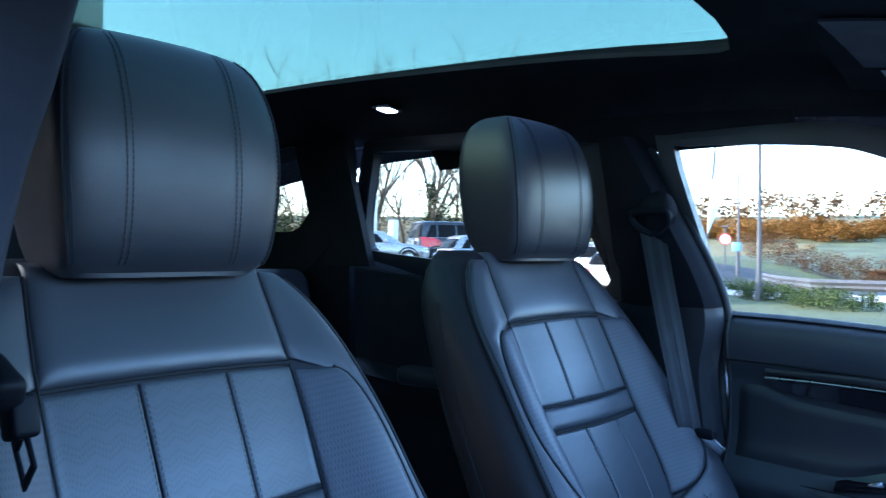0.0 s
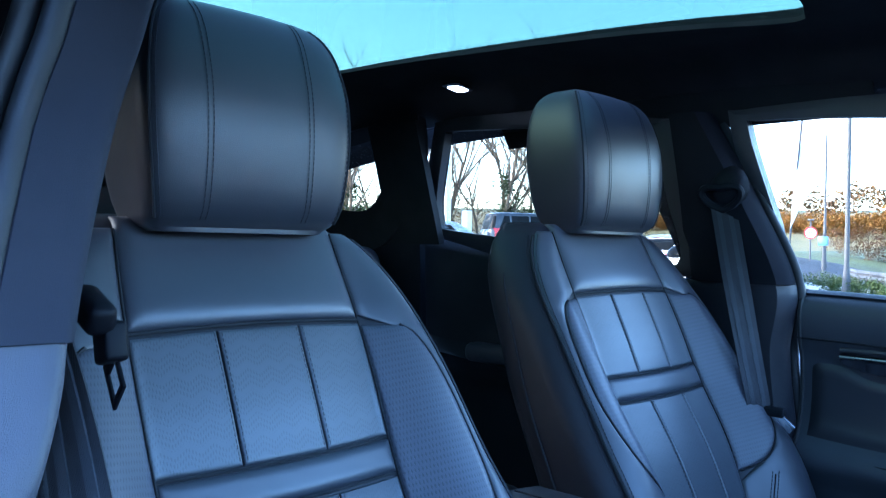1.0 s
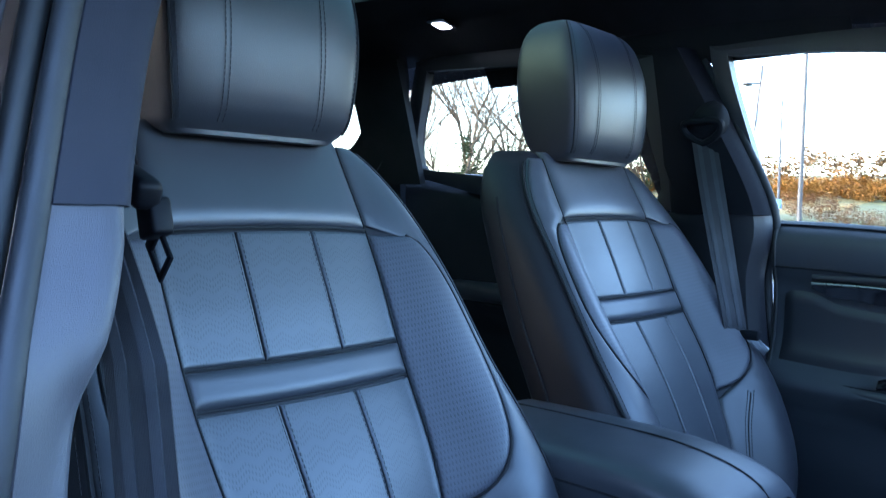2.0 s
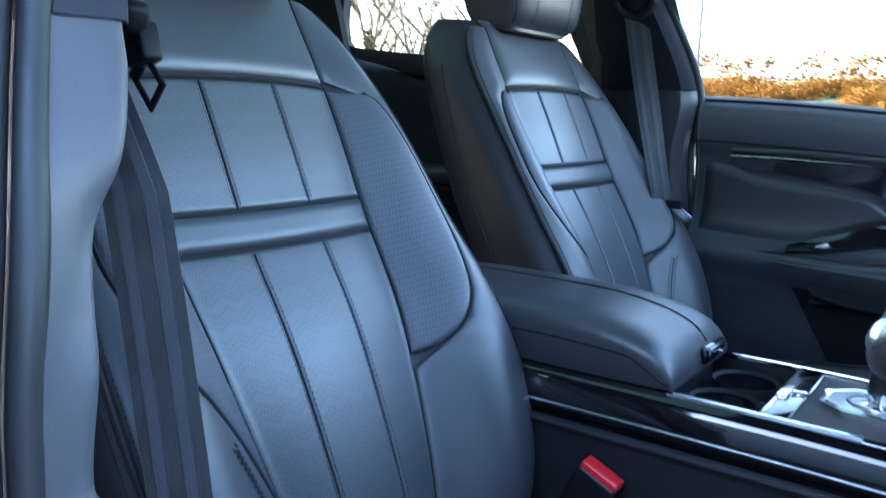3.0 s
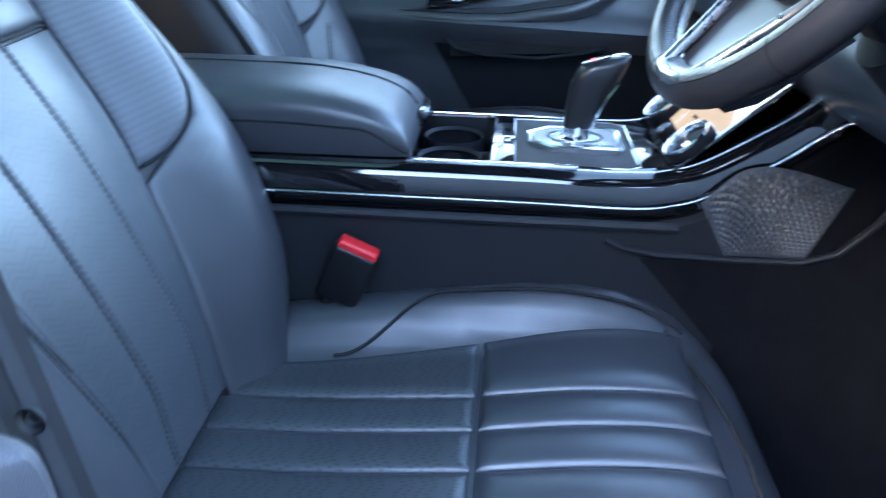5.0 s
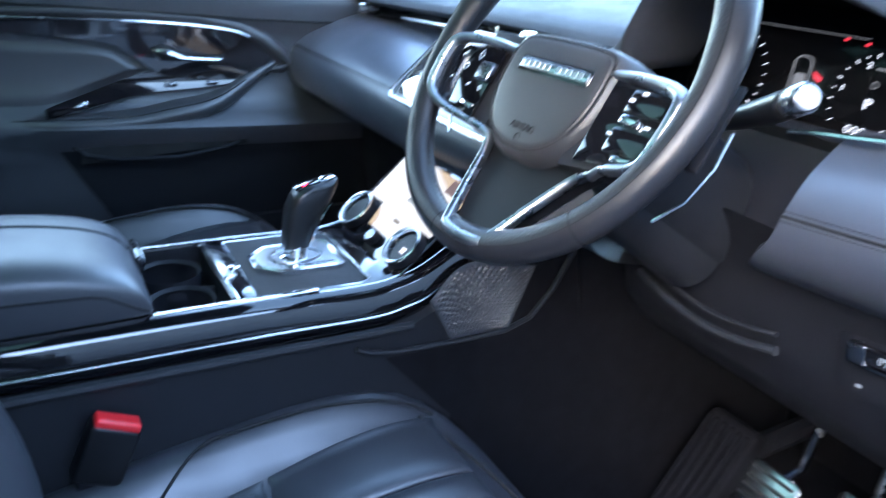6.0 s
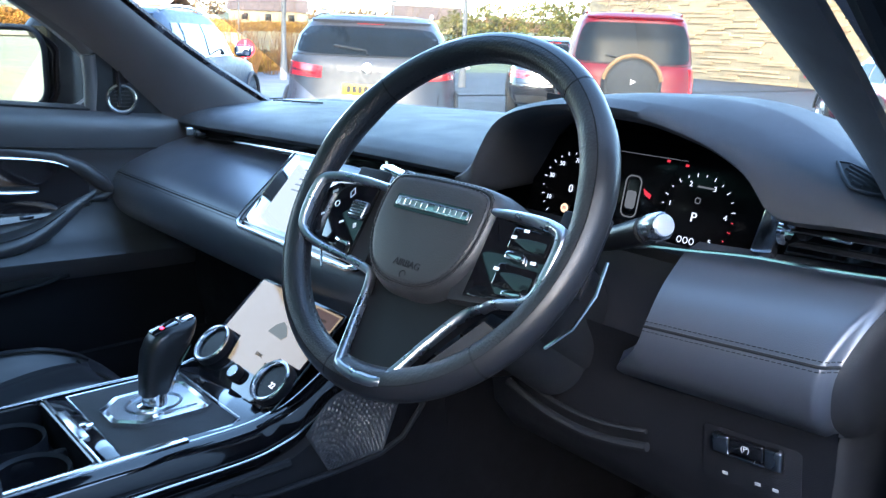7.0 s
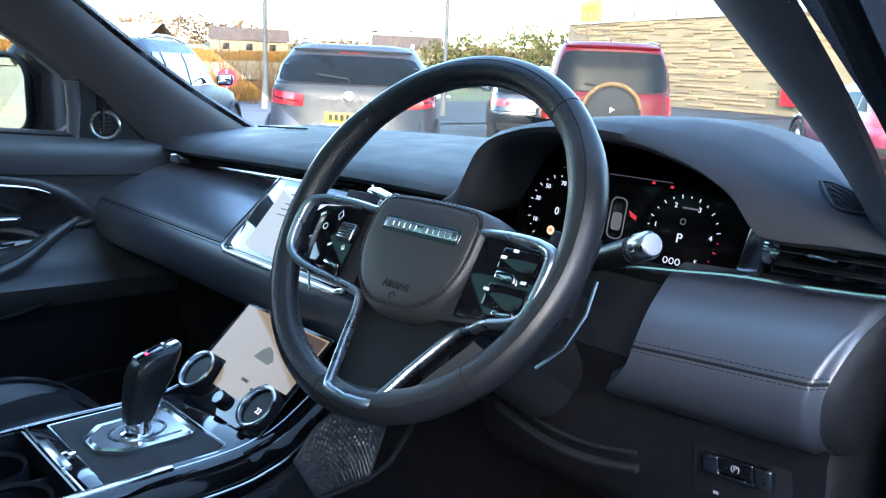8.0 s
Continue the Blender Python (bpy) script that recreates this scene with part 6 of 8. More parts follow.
# ---- centre console ----
def console():
    c = thing("centre_console", "gloss black centre console with chrome edges", "console")
    top = 0.766
    path = [(-0.25, top), (0.0, top), (0.30, top), (0.44, top - 0.002), (0.49, top + 0.004), (0.53, top + 0.018), (0.60, top + 0.062), (0.68, top + 0.115), (0.80, top + 0.12), (1.05, top + 0.12)]
    py, pz = curve_of(*[(i, p[0]) for i, p in enumerate(path)]), curve_of(*[(i, p[1]) for i, p in enumerate(path)])
    line = [(py(i / 8 * 1.0), pz(i / 8)) for i in range(0, 73)]
    for s in (-1, 1):
        # gloss flank, chrome lines and the padded side below
        part("flank", rows_bm([[Vector((s * (x + 0.004 * (k > 3)), y, z + dz)) for y, z in line] for k, (x, dz) in enumerate(((0.098, 0.007), (0.110, 0.0045), (0.117, 0.0015), (0.1205, -0.004), (0.1222, -0.014), (0.124, -0.044), (0.120, -0.050)))]), GLOSS, c, "gloss black flank")
        part("edge_chrome", tube([Vector((s * 0.107, y, z + 0.005)) for y, z in line if y > 0.19], 0.0016, 8), CHROME, c, "satin chrome edge line")
        part("flank_chrome", tube([Vector((s * 0.131, y, z - 0.030)) for y, z in line], 0.0016, 8), CHROME, c, "satin chrome edge line")
        # Forward and lower sides take the darker carpet colour for the footwell's shade.
        for nm, a, b, m in (("side_panel", 0, 44, CONSOLE_SIDE), ("footwell_side", 44, 73, CARPET)):
            part(nm, rows_bm([[Vector((s * x, y, min(z + dz, z - 0.03) if k < 2 else lerp(z - 0.07, low, (k - 1) / 4))) for y, z in line[a:min(b + 1, 73)]] for k, (x, dz, low) in enumerate(((0.118, -0.046, 0), (0.134, -0.056, 0), (0.140, 0, 0.22), (0.140, 0, 0.22), (0.142, 0, 0.22), (0.150, 0, 0.20)))]), m, c, "soft black side panel" if a == 0 else "black carpeted side")
        part("side_carpet", rows_bm([[Vector((s * (0.1435 + 0.006 * smooth((0.42 - z) / 0.2)), lerp(0.46 + 0.9 * (0.68 - z), 1.30, i / 16), z)) for i in range(17)] for z in [0.21 + 0.0469 * k for k in range(11)]]), CARPET, c, "black carpeted lower side")
        part("side_lip", tube([Vector((s * 0.138, y, 0.716)) for y in [lerp(-0.24, 0.50, i / 30) for i in range(31)]], 0.006, 8), SOFT, c)
        part("pocket_ledge", tube([Vector((s * 0.142, y, z)) for y, z in ((0.42, 0.70), (0.44, 0.690), (0.48, 0.684), (0.56, 0.682), (0.64, 0.683), (0.68, 0.696), (0.715, 0.735), (0.745, 0.79))], 0.004, 8), SOFT, c)
        # knee pad with diamond relief
        def knee(u, v):
            a, b = (u * 17 + v * 10) % 1.0, (u * 17 - v * 10) % 1.0
            peak = min(1 - abs(2 * a - 1), 1 - abs(2 * b - 1))
            rim = min(1.0, 12 * min(u, 1 - u, v, 1 - v))
            y = lerp(0.520, 0.680, u)
            return Vector((s * (0.1435 + 0.006 * math.sin(math.pi * v) * math.sin(math.pi * u) + 0.0032 * peak * rim), y + 0.035 * (1 - v) * (1 - u) - 0.035 * (1 - v) * u, lerp(0.688, curve_of((0.52, 0.750), (0.557, 0.789), (0.60, 0.795), (0.68, 0.775))(y), v)))
        kp = part("knee_pad", surf(knee, 150, 75), KNIT, c, "dark knee pad with diamond relief", angle=12)
    body = part("body", joined(box((0, 0.05, 0.46), (0.26, 0.75, 0.52), 0.02), box((0, 0.66, 0.48), (0.24, 0.4, 0.5), 0.02)), PLASTIC, c)
    # cup tray
    tray_y0, tray_y1 = 0.175, 0.284
    part("tray_rim", moved(tube([(x, y, 0) for x, y in rounded(0.20, tray_y1 - tray_y0, 0.012, 4, 0, (tray_y0 + tray_y1) / 2)], 0.003, 8, closed=True), pose(0, 0, top + 0.003)), GLOSS, c)
    part("tray_floor", box((0, 0.23, 0.706), (0.20, 0.112, 0.006), 0.002), PLASTIC, c)
    for x, w in ((-0.099, 0.004), (0.099, 0.004)):
        part("tray_wall", box((x, 0.23, 0.737), (w, 0.112, 0.062), 0.001), PLASTIC, c)
    for y in (0.174, 0.286):
        part("tray_wall", box((0, y, 0.737), (0.2, 0.004, 0.062), 0.001), PLASTIC, c)
    for x in (-0.045, 0.045):
        part("cup_ring", lathe([(0.036, 0.02), (0.040, 0.024), (0.041, 0.02), (0.041, -0.025)], 32, pose(x, 0.232, 0.735)), PLASTIC, c)
    part("tray_plinth", box((0.0, 0.232, 0.74), (0.012, 0.10, 0.02), 0.004), PLASTIC, c)
    part("tray_strip", box((0.103, 0.285, top + 0.005), (0.012, 0.20, 0.006), 0.002), CHROME, c, "bright metal tray edge")
    # gear panel: textured mat framed by chrome, start strip behind it
    part("start_strip", box((0, 0.299, top + 0.001), (0.196, 0.026, 0.010), 0.002), GLOSS, c)
    part("strip_chrome", box((0, 0.287, top + 0.004), (0.198, 0.004, 0.008), 0.001), CHROME, c)
    part("roller_cover", box((-0.004, 0.291, top + 0.006), (0.084, 0.014, 0.009), 0.003, 3), CHROME, c, "bright metal pull")
    part("round_button", lathe([(0.0, 0.005), (0.006, 0.0052), (0.0085, 0.004), (0.009, 0.0)], 28, pose(0.002, 0.3045, top + 0.004)), BRIGHT, c, "round metal button")
    panel = [(-0.092, 0.314), (0.094, 0.314), (0.098, 0.44), (0.086, 0.456), (-0.078, 0.456), (-0.09, 0.44)]
    part("gear_mat", plate(panel, 0.008, 0.002, 2, m=pose(0, 0, top - 0.004)), MATBLACK, c, "ribbed dark gear surround")
    part("gear_frame", tube([Vector((x * 1.02, y + (0.004 if y > 0.4 else -0.002), top + 0.003)) for x, y in panel], 0.0019, 8, closed=True), CHROME, c, "satin chrome frame")
    sil = [(-0.020, 0.328), (0.020, 0.328), (0.046, 0.356), (0.048, 0.436), (0.040, 0.446), (-0.040, 0.446), (-0.048, 0.436), (-0.046, 0.356)]
    part("shifter_plate", plate(sil, 0.0075, 0.0072, 1, m=pose(0, 0, top + 0.003)), CHROME, c, "bright faceted selector plate")
    part("shifter_track", joined(tube([Vector((0.026 * math.cos(a), 0.388 + 0.034 * math.sin(a), top + 0.0105)) for a in [2 * math.pi * k / 32 for k in range(32)]], 0.0022, 6, closed=True), box((0.033, 0.405, top + 0.0105), (0.003, 0.05, 0.002), 0.0005, 1)), DARKCHROME, c)
    # selector
    sh = part("gear_selector", tube([Vector((0, 0.388, top + 0.007)), Vector((0, 0.389, top + 0.012)), Vector((0, 0.390, top + 0.03)), Vector((0, 0.392, top + 0.045))], [0.021, 0.016, 0.0145, 0.013], 20), BRIGHT, c, "gear selector with chrome stem")
    rows = []
    for z, y, a, b in ((0.022, 0.387, 0.010, 0.012), (0.025, 0.387, 0.0145, 0.0165), (0.045, 0.389, 0.0165, 0.0195), (0.065, 0.392, 0.018, 0.0225), (0.080, 0.397, 0.019, 0.0275), (0.090, 0.401, 0.0195, 0.0305), (0.099, 0.403, 0.0190, 0.0305), (0.105, 0.405, 0.0175, 0.029), (0.109, 0.407, 0.0150, 0.026), (0.1115, 0.409, 0.0110, 0.021)):
        rows.append([Vector((a * abs(math.cos(t)) ** 0.55 * (1 if math.cos(t) > 0 else -1), y + 0.012 * (z / 0.11) ** 1.5 + b * abs(math.sin(t)) ** 0.55 * (1 if math.sin(t) > 0 else -1), top + z + (0.22 * b * math.sin(t) if z > 0.085 else 0.0))) for t in [2 * math.pi * (k + 0.5) / 28 for k in range(28)]])
    part("grip", rows_bm(rows, closed_u=True, caps=True), mat("satin_black_grip", (0.010, 0.010, 0.011), 0.3, vary=0.05, gloss_vary=0.02), sh, "satin black grip")
    part("release_button", box((0, 0.433, top + 0.1150), (0.018, 0.018, 0.004), 0.0015, 2, m=pose(0, 0, 0, 10, 0, 0)), BRIGHT, sh)
    part("shift_legend", box((0, 0.405, top + 0.1080), (0.020, 0.034, 0.004), 0.0015, 2, m=pose(0, 0, 0, 16, 0, 0)), GLOSS, sh)
    part("gear_lamp", box((0.005, 0.401, top + 0.1096), (0.004, 0.004, 0.002), 0.0005, 1), glow("selector_red", (1.0, 0.02, 0.05), 0.4), sh)
    part("front_chrome", rows_bm([[Vector((sx * w, y + dy, top + z)) for sx, dy in ((-1, 0), (-0.8, 0.005), (0, 0.007), (0.8, 0.005), (1, 0))] for z, y, w in ((0.024, 0.403, 0.012), (0.045, 0.410, 0.014), (0.065, 0.419, 0.015), (0.082, 0.430, 0.016))]), BRIGHT, sh)
    # sloping lower screen with its knobs
    m = basis((0, 0.544, 0.8175), (1, 0, 0), (0, 0.75, 0.66))
    part("lower_screen", plate([(-0.102, -0.095), (0.102, -0.095), (0.110, -0.06), (0.106, 0.088), (-0.106, 0.088), (-0.110, -0.06)], 0.004, 0.001, m=m), SCREEN, c, "reflective black lower touchscreen")
    tan = glow("tan_page", (1.0, 0.74, 0.48), 0.013, 0.05)
    pg = part("display_page", plate([(-0.098, -0.004), (-0.052, -0.004), (-0.040, -0.040), (0.040, -0.040), (0.052, -0.004), (0.100, -0.004), (0.102, 0.084), (-0.102, 0.084)], 0.0004, 0.0, m=m @ pose(0, 0, 0.0036)), tan, c, "lit tan display page")
    dark_tan, seat_grey, ink = glow("brown_tile", (0.9, 0.42, 0.25), 0.0035), glow("grey_picture", (0.7, 0.72, 0.66), 0.008), glow("page_ink", (0.3, 0.26, 0.22), 0.003)
    part("page_tile", moved(box((0.072, 0.070, 0.0042), (0.052, 0.022, 0.0003), 0.0, 1), m), dark_tan, pg)
    part("seat_picture", plate([(-0.02, 0.012), (0.016, 0.010), (0.022, 0.018), (0.008, 0.030), (-0.004, 0.034), (-0.014, 0.026)], 0.0004, 0.0, m=m @ pose(0.012, 0.008, 0.0041)), seat_grey, pg)
    words("SYNC", 0.007, m @ pose(0.012, -0.014, 0.0044), ink, pg, name="page_word")
    words("POWER", 0.005, m @ pose(0.072, 0.068, 0.0046), ink, pg, name="page_word")
    words("AUTO", 0.005, m @ pose(0.040, -0.020, 0.0044), ink, pg, name="page_word")
    part("screen_edge", moved(tube([(-0.104, -0.094, 0.004), (0.104, -0.094, 0.004)], 0.002, 6), m), GLOSS, c)
    for x in (-0.080, 0.080):
        k = part("rotary_knob", moved(lathe([(0.0305, 0.0), (0.0315, 0.003), (0.0308, 0.010), (0.0298, 0.0125)], 40), m @ pose(x, -0.036, 0.002)), PLASTIC, c, "rotary control with chrome ring")
        part("knob_ring", moved(lathe([(0.0300, 0.0118), (0.0302, 0.0146), (0.0285, 0.0156), (0.0262, 0.0150), (0.0248, 0.0130), (0.0246, 0.006)], 44), m @ pose(x, -0.036, 0.002)), CHROME, k, "satin chrome ring")
        part("knob_display", moved(lathe([(0.0, 0.009), (0.0252, 0.009)], 40), m @ pose(x, -0.036, 0.002)), mat("knob_face", (0.004, 0.004, 0.005), 0.25, spec=0.12, vary=0.05), k)
        if x > 0:
            words("22", 0.011, m @ pose(x + 0.006, -0.040, 0.0115), glow("knob_digits", (0.9, 0.9, 1.0), 0.05), k, name="knob_number")
    v = part("volume_knob", moved(lathe([(0.0105, 0.0), (0.0115, 0.002), (0.0112, 0.010), (0.0095, 0.0115), (0.0, 0.0110)], 32), m @ pose(0.004, -0.052, 0.004)), PLASTIC, c, "small volume knob")
    part("volume_cap", moved(lathe([(0.0, 0.0117), (0.0085, 0.0120), (0.0092, 0.0111)], 28), m @ pose(0.004, -0.052, 0.004)), DARKCHROME, v)
    lit = glow("screen_signs", (0.9, 0.93, 1.0), 0.012)
    for x, y in ((-0.02, -0.082), (0.012, -0.088), (0.05, -0.08)):
        part("screen_sign", moved(box((x, y, 0.0046), (0.005, 0.0025, 0.0004), 0.0, 1), m), lit, c)
    part("front_ledge", plate([(-0.10, 0.0), (0.10, 0.0), (0.104, 0.04), (-0.104, 0.04)], 0.006, 0.002, m=basis((0, 0.456, top - 0.002), (1, 0, 0), (0, 0.9, 0.10))), GLOSS, c, "gloss black ledge")
    return c


KNIT = mat("knit_pad", (0.034, 0.036, 0.042), 0.36, spec=0.8, bump=0.3, scale=900, kind="grain", vary=0.1)
MATBLACK = mat("ribbed_mat", (0.022, 0.022, 0.024), 0.5, bump=0.8, scale=160, kind="weave", vary=0.1)
SCREEN = mat("black_screen_glass", (0.006, 0.006, 0.007), 0.02, spec=0.8, coat=1.0, vary=0.02, gloss_vary=0.005)
console()


def armrest():
    a = thing("console_armrest", "padded black leather armrest lid on the console", "armrest")
    rows = []
    ends = curve_of((-0.26, 0.70), (-0.22, 0.95), (-0.15, 1.0), (0.04, 1.0), (0.10, 0.985), (0.14, 0.93), (0.168, 0.82), (0.182, 0.68), (0.19, 0.52))
    for y in (-0.26, -0.24, -0.20, -0.14, -0.07, 0.0, 0.06, 0.10, 0.13, 0.15, 0.166, 0.178, 0.186, 0.19):
        e = ends(y)
        zt = 0.846 - 0.012 * smooth((y - 0.02) / 0.17) - (1 - e) * 0.10
        zb = 0.774
        w = 0.108 - 0.010 * (1 - e)
        sec = [(-w * 0.97, zb), (-w, lerp(zb, zt, 0.30))] + [(-w * abs(math.cos(t)) ** 0.40 * (1 if math.cos(t) > 0 else -1), lerp(zb, zt, 0.52) + (zt + 0.004 - lerp(zb, zt, 0.52)) * math.sin(t) ** 0.62) for t in [math.pi * k / 22 for k in range(23)]] + [(w, lerp(zb, zt, 0.30)), (w * 0.97, zb)]
        rows.append([(x, y, z) for x, z in sec])
    part("lid", rows_bm(rows, closed_u=True, caps=True), LEATHER, a)
    seam_r = lambda s, y: Vector((s * (0.1080 - 0.004 * smooth((y - 0.15) / 0.04)), y, 0.812 - 0.006 * smooth((y - 0.02) / 0.17) - 0.030 * smooth((y - 0.13) / 0.07)))
    for s in (-1, 1):
        part("seam", tube([seam_r(s, lerp(-0.24, 0.186, i / 30)) for i in range(31)], 0.0016, 6), GROOVE, a)
    part("top_seam", tube([Vector((-0.03, y, 0.8500 - 0.012 * smooth((y - 0.02) / 0.17) - (1 - ends(y)) * 0.10)) for y in [lerp(-0.20, 0.184, i / 30) for i in range(31)]], 0.0016, 6), GROOVE, a)
    part("latch", box((-0.03, 0.192, 0.793), (0.07, 0.010, 0.022), 0.004, 3), GLOSS, a)
    part("latch_trim", box((-0.03, 0.197, 0.795), (0.06, 0.004, 0.012), 0.001, 2), DARKCHROME, a)
    part("hinge_base", box((0, -0.04, 0.771), (0.19, 0.40, 0.010), 0.003), GLOSS, a)
    return a


armrest()


def pedals():
    for x, y, z, w, h, nm, lb in ((0.45, 1.02, 0.42, 0.055, 0.15, "accelerator_pedal", "metal accelerator pedal with rubber ribs"), (0.345, 1.0, 0.44, 0.09, 0.07, "brake_pedal", "metal brake pedal with rubber ribs")):
        p = thing(nm, lb, "pedal", group="pedals")
        m = pose(x, y, z, 60, 0, 0)
        part("plate", plate(rounded(w, h, 0.012), 0.008, 0.003, m=m), CHROME, p)
        for i in range(4):
            part("rubber_rib", moved(box((0, -h * 0.33 + h * 0.22 * i, 0.009), (w * 0.8, h * 0.08, 0.004), 0.001, 1), m), RUBBER, p)
        part("arm", tube([m @ Vector((0, 0.0, -0.002)), m @ Vector((0, 0.05, -0.05)), Vector((x, 1.14, 0.72))], 0.008, 8), DARKCHROME, p)
    mt = thing("floor_mat", "black carpet mat in the footwell", "floor mat")
    part("carpet", surf(lambda u, v: Vector((lerp(0.19, 0.62, u), lerp(0.60, 1.12, v), 0.222 + 0.12 * smooth((lerp(0.60, 1.12, v) - 1.0) / 0.3))), 8, 14, 0.008), CARPET, mt)
    # sloping rest for the idle foot, beside the console
    fr = thing("footrest", "black ribbed rubber footrest beside the pedals", "footrest", group="pedals")
    m = basis((0.250, 0.960, 0.425), (1, 0, 0), (0, 0.085, 0.12))
    part("base", moved(box((0, 0, -0.02), (0.095, 0.20, 0.04), 0.012, 3), m), CARPET, fr)
    for i in range(6):
        part("rib", moved(box((-0.0375 + 0.015 * i, 0, 0.003), (0.009, 0.17, 0.004), 0.002, 1), m), CARPET, fr)
    part("bracket", tube([m @ Vector((0, 0.02, -0.03)), Vector((0.250, 1.33, 0.45))], 0.02, 8), PLASTIC, fr)


pedals()
firewall = solid("wall_north", surf(lambda u, v: Vector((lerp(-0.75, 0.75, u), 1.34 - 0.03 * v, lerp(0.2, 1.05, v))), 8, 8, 0.02), CARPET, "dark lining at the end of the footwells", "wall", kind="structure")
for s, nm in ((1, "east"), (-1, "west")):
    solid("kick_panel", rows_bm([[Vector((s * x, y, z)) for z in [0.22 + 0.05 * i for i in range(18)]] for x, y in ((0.775, 0.70), (0.745, 0.735), (0.725, 0.775), (0.722, 0.90), (0.73, 1.34))]), PLASTIC, "black trim panel beside the footwell", "trim", kind="structure")


# ---- outside: ground, showroom, parked cars, trees, supermarket ----
GROUND = -0.15
ASPHALT = mat("asphalt", (0.040, 0.040, 0.043), 0.9, spec=0.2, bump=0.6, scale=90, vary=0.25, big=0.8)
GRASS = mat("rough_grass", (0.055, 0.060, 0.008), 0.95, bump=1.0, scale=30, vary=0.45, big=0.35)
FIELD = mat("stubble_field", (0.12, 0.088, 0.014), 0.95, bump=0.6, scale=8, vary=0.35, big=0.05)
CONCRETE = mat("pale_concrete", (0.42, 0.41, 0.39), 0.85, bump=0.4, scale=60, vary=0.15, big=1.5)
CLADDING = mat("grey_cladding", (0.48, 0.49, 0.50), 0.45, metal=0.3, bump=0.1, scale=20, vary=0.06, big=0.6)
STONE = mat("honey_stone", (0.22, 0.155, 0.088), 0.85, bump=0.6, scale=30, vary=0.35, big=1.3, per=0.25)
DARKGLASS = mat("dark_car_glass", (0.008, 0.009, 0.010), 0.08, spec=0.08, vary=0.05, gloss_vary=0.02)
TYRE = mat("tyre_rubber", (0.018, 0.018, 0.018), 0.85, bump=0.4, scale=120, vary=0.15)
ALLOY = mat("alloy", (0.5, 0.5, 0.52), 0.3, metal=1.0, vary=0.05)
REDLAMP = mat("red_lamp_plastic", (0.55, 0.015, 0.02), 0.15, coat=0.8, vary=0.1, big=30)
YELLOW = mat("yellow_plate", (0.62, 0.31, 0.012), 0.5, vary=0.04)
INK = mat("black_ink", (0.01, 0.01, 0.01), 0.6, vary=0.05)
STEEL = mat("galvanised_steel", (0.06, 0.06, 0.062), 0.7, metal=0.0, bump=0.1, scale=60, vary=0.1)
BARK = mat("bark", (0.10, 0.075, 0.05), 0.95, bump=1.0, scale=25, vary=0.3, big=2)
IVY = mat("ivy_leaves", (0.035, 0.055, 0.02), 0.6, vary=0.4, big=4)
WHITE = mat("white_paint", (0.78, 0.78, 0.78), 0.5, vary=0.05)
ROOFTILE = mat("brown_roof_tiles", (0.075, 0.048, 0.036), 0.85, bump=0.6, scale=20, vary=0.25, big=1.0)
BRICKWALL = mat("pale_render", (0.17, 0.135, 0.085), 0.9, bump=0.4, scale=20, vary=0.15, big=0.8)


def leaf_mat(name, a, b):
    """Leaves that differ from island to island."""
    m = mat(name, a, 0.8, vary=0.2, big=2, spec=0.1)
    n, l = m.node_tree.nodes, m.node_tree.links
    geo = n.new("ShaderNodeNewGeometry")
    mx = n.new("ShaderNodeMix")
    mx.data_type = "RGBA"
    mx.inputs[6].default_value, mx.inputs[7].default_value = (*a, 1), (*b, 1)
    l.new(geo.outputs["Random Per Island"], mx.inputs[0])
    l.new(mx.outputs[2], n["Principled BSDF"].inputs["Base Color"])
    return m


AUTUMN = leaf_mat("autumn_leaves", (0.15, 0.058, 0.010), (0.11, 0.068, 0.014))
GOLD = leaf_mat("golden_leaves", (0.15, 0.070, 0.010), (0.10, 0.066, 0.013))
EVERGREEN = leaf_mat("evergreen_leaves", (0.035, 0.06, 0.02), (0.07, 0.09, 0.03))
HEDGE = leaf_mat("beech_hedge_leaves", (0.11, 0.038, 0.022), (0.06, 0.05, 0.018))


def rise(x, y):
    d = math.hypot(x, y)
    west = 1 - smooth((y - 10) / 20)
    knoll = 1.25 * smooth((d - 18) / 25) * smooth((-y - 8) / 6) * smooth((-x - 12) / 8)
    return (0.030 + 0.025 * west) * max(0.0, min(d, 420) - 62) * smooth((d - 62) / 40) + knoll


def ground_sheet():
    steps = [-1600, -900, -500, -350, -260, -200, -160, -130, -105, -85, -70, -60, -50, -40, -35, -30, -27, -25, -23, -21, -19, -17, -15, -12, -10, -8, -5, -2, 0, 2, 4, 6, 8, 10, 20, 30, 40, 50, 60, 70, 85, 105, 130, 160, 200, 260, 350, 500, 900, 1600]
    return rows_bm([[Vector((x, y, GROUND + rise(x, y))) for x in steps] for y in steps])


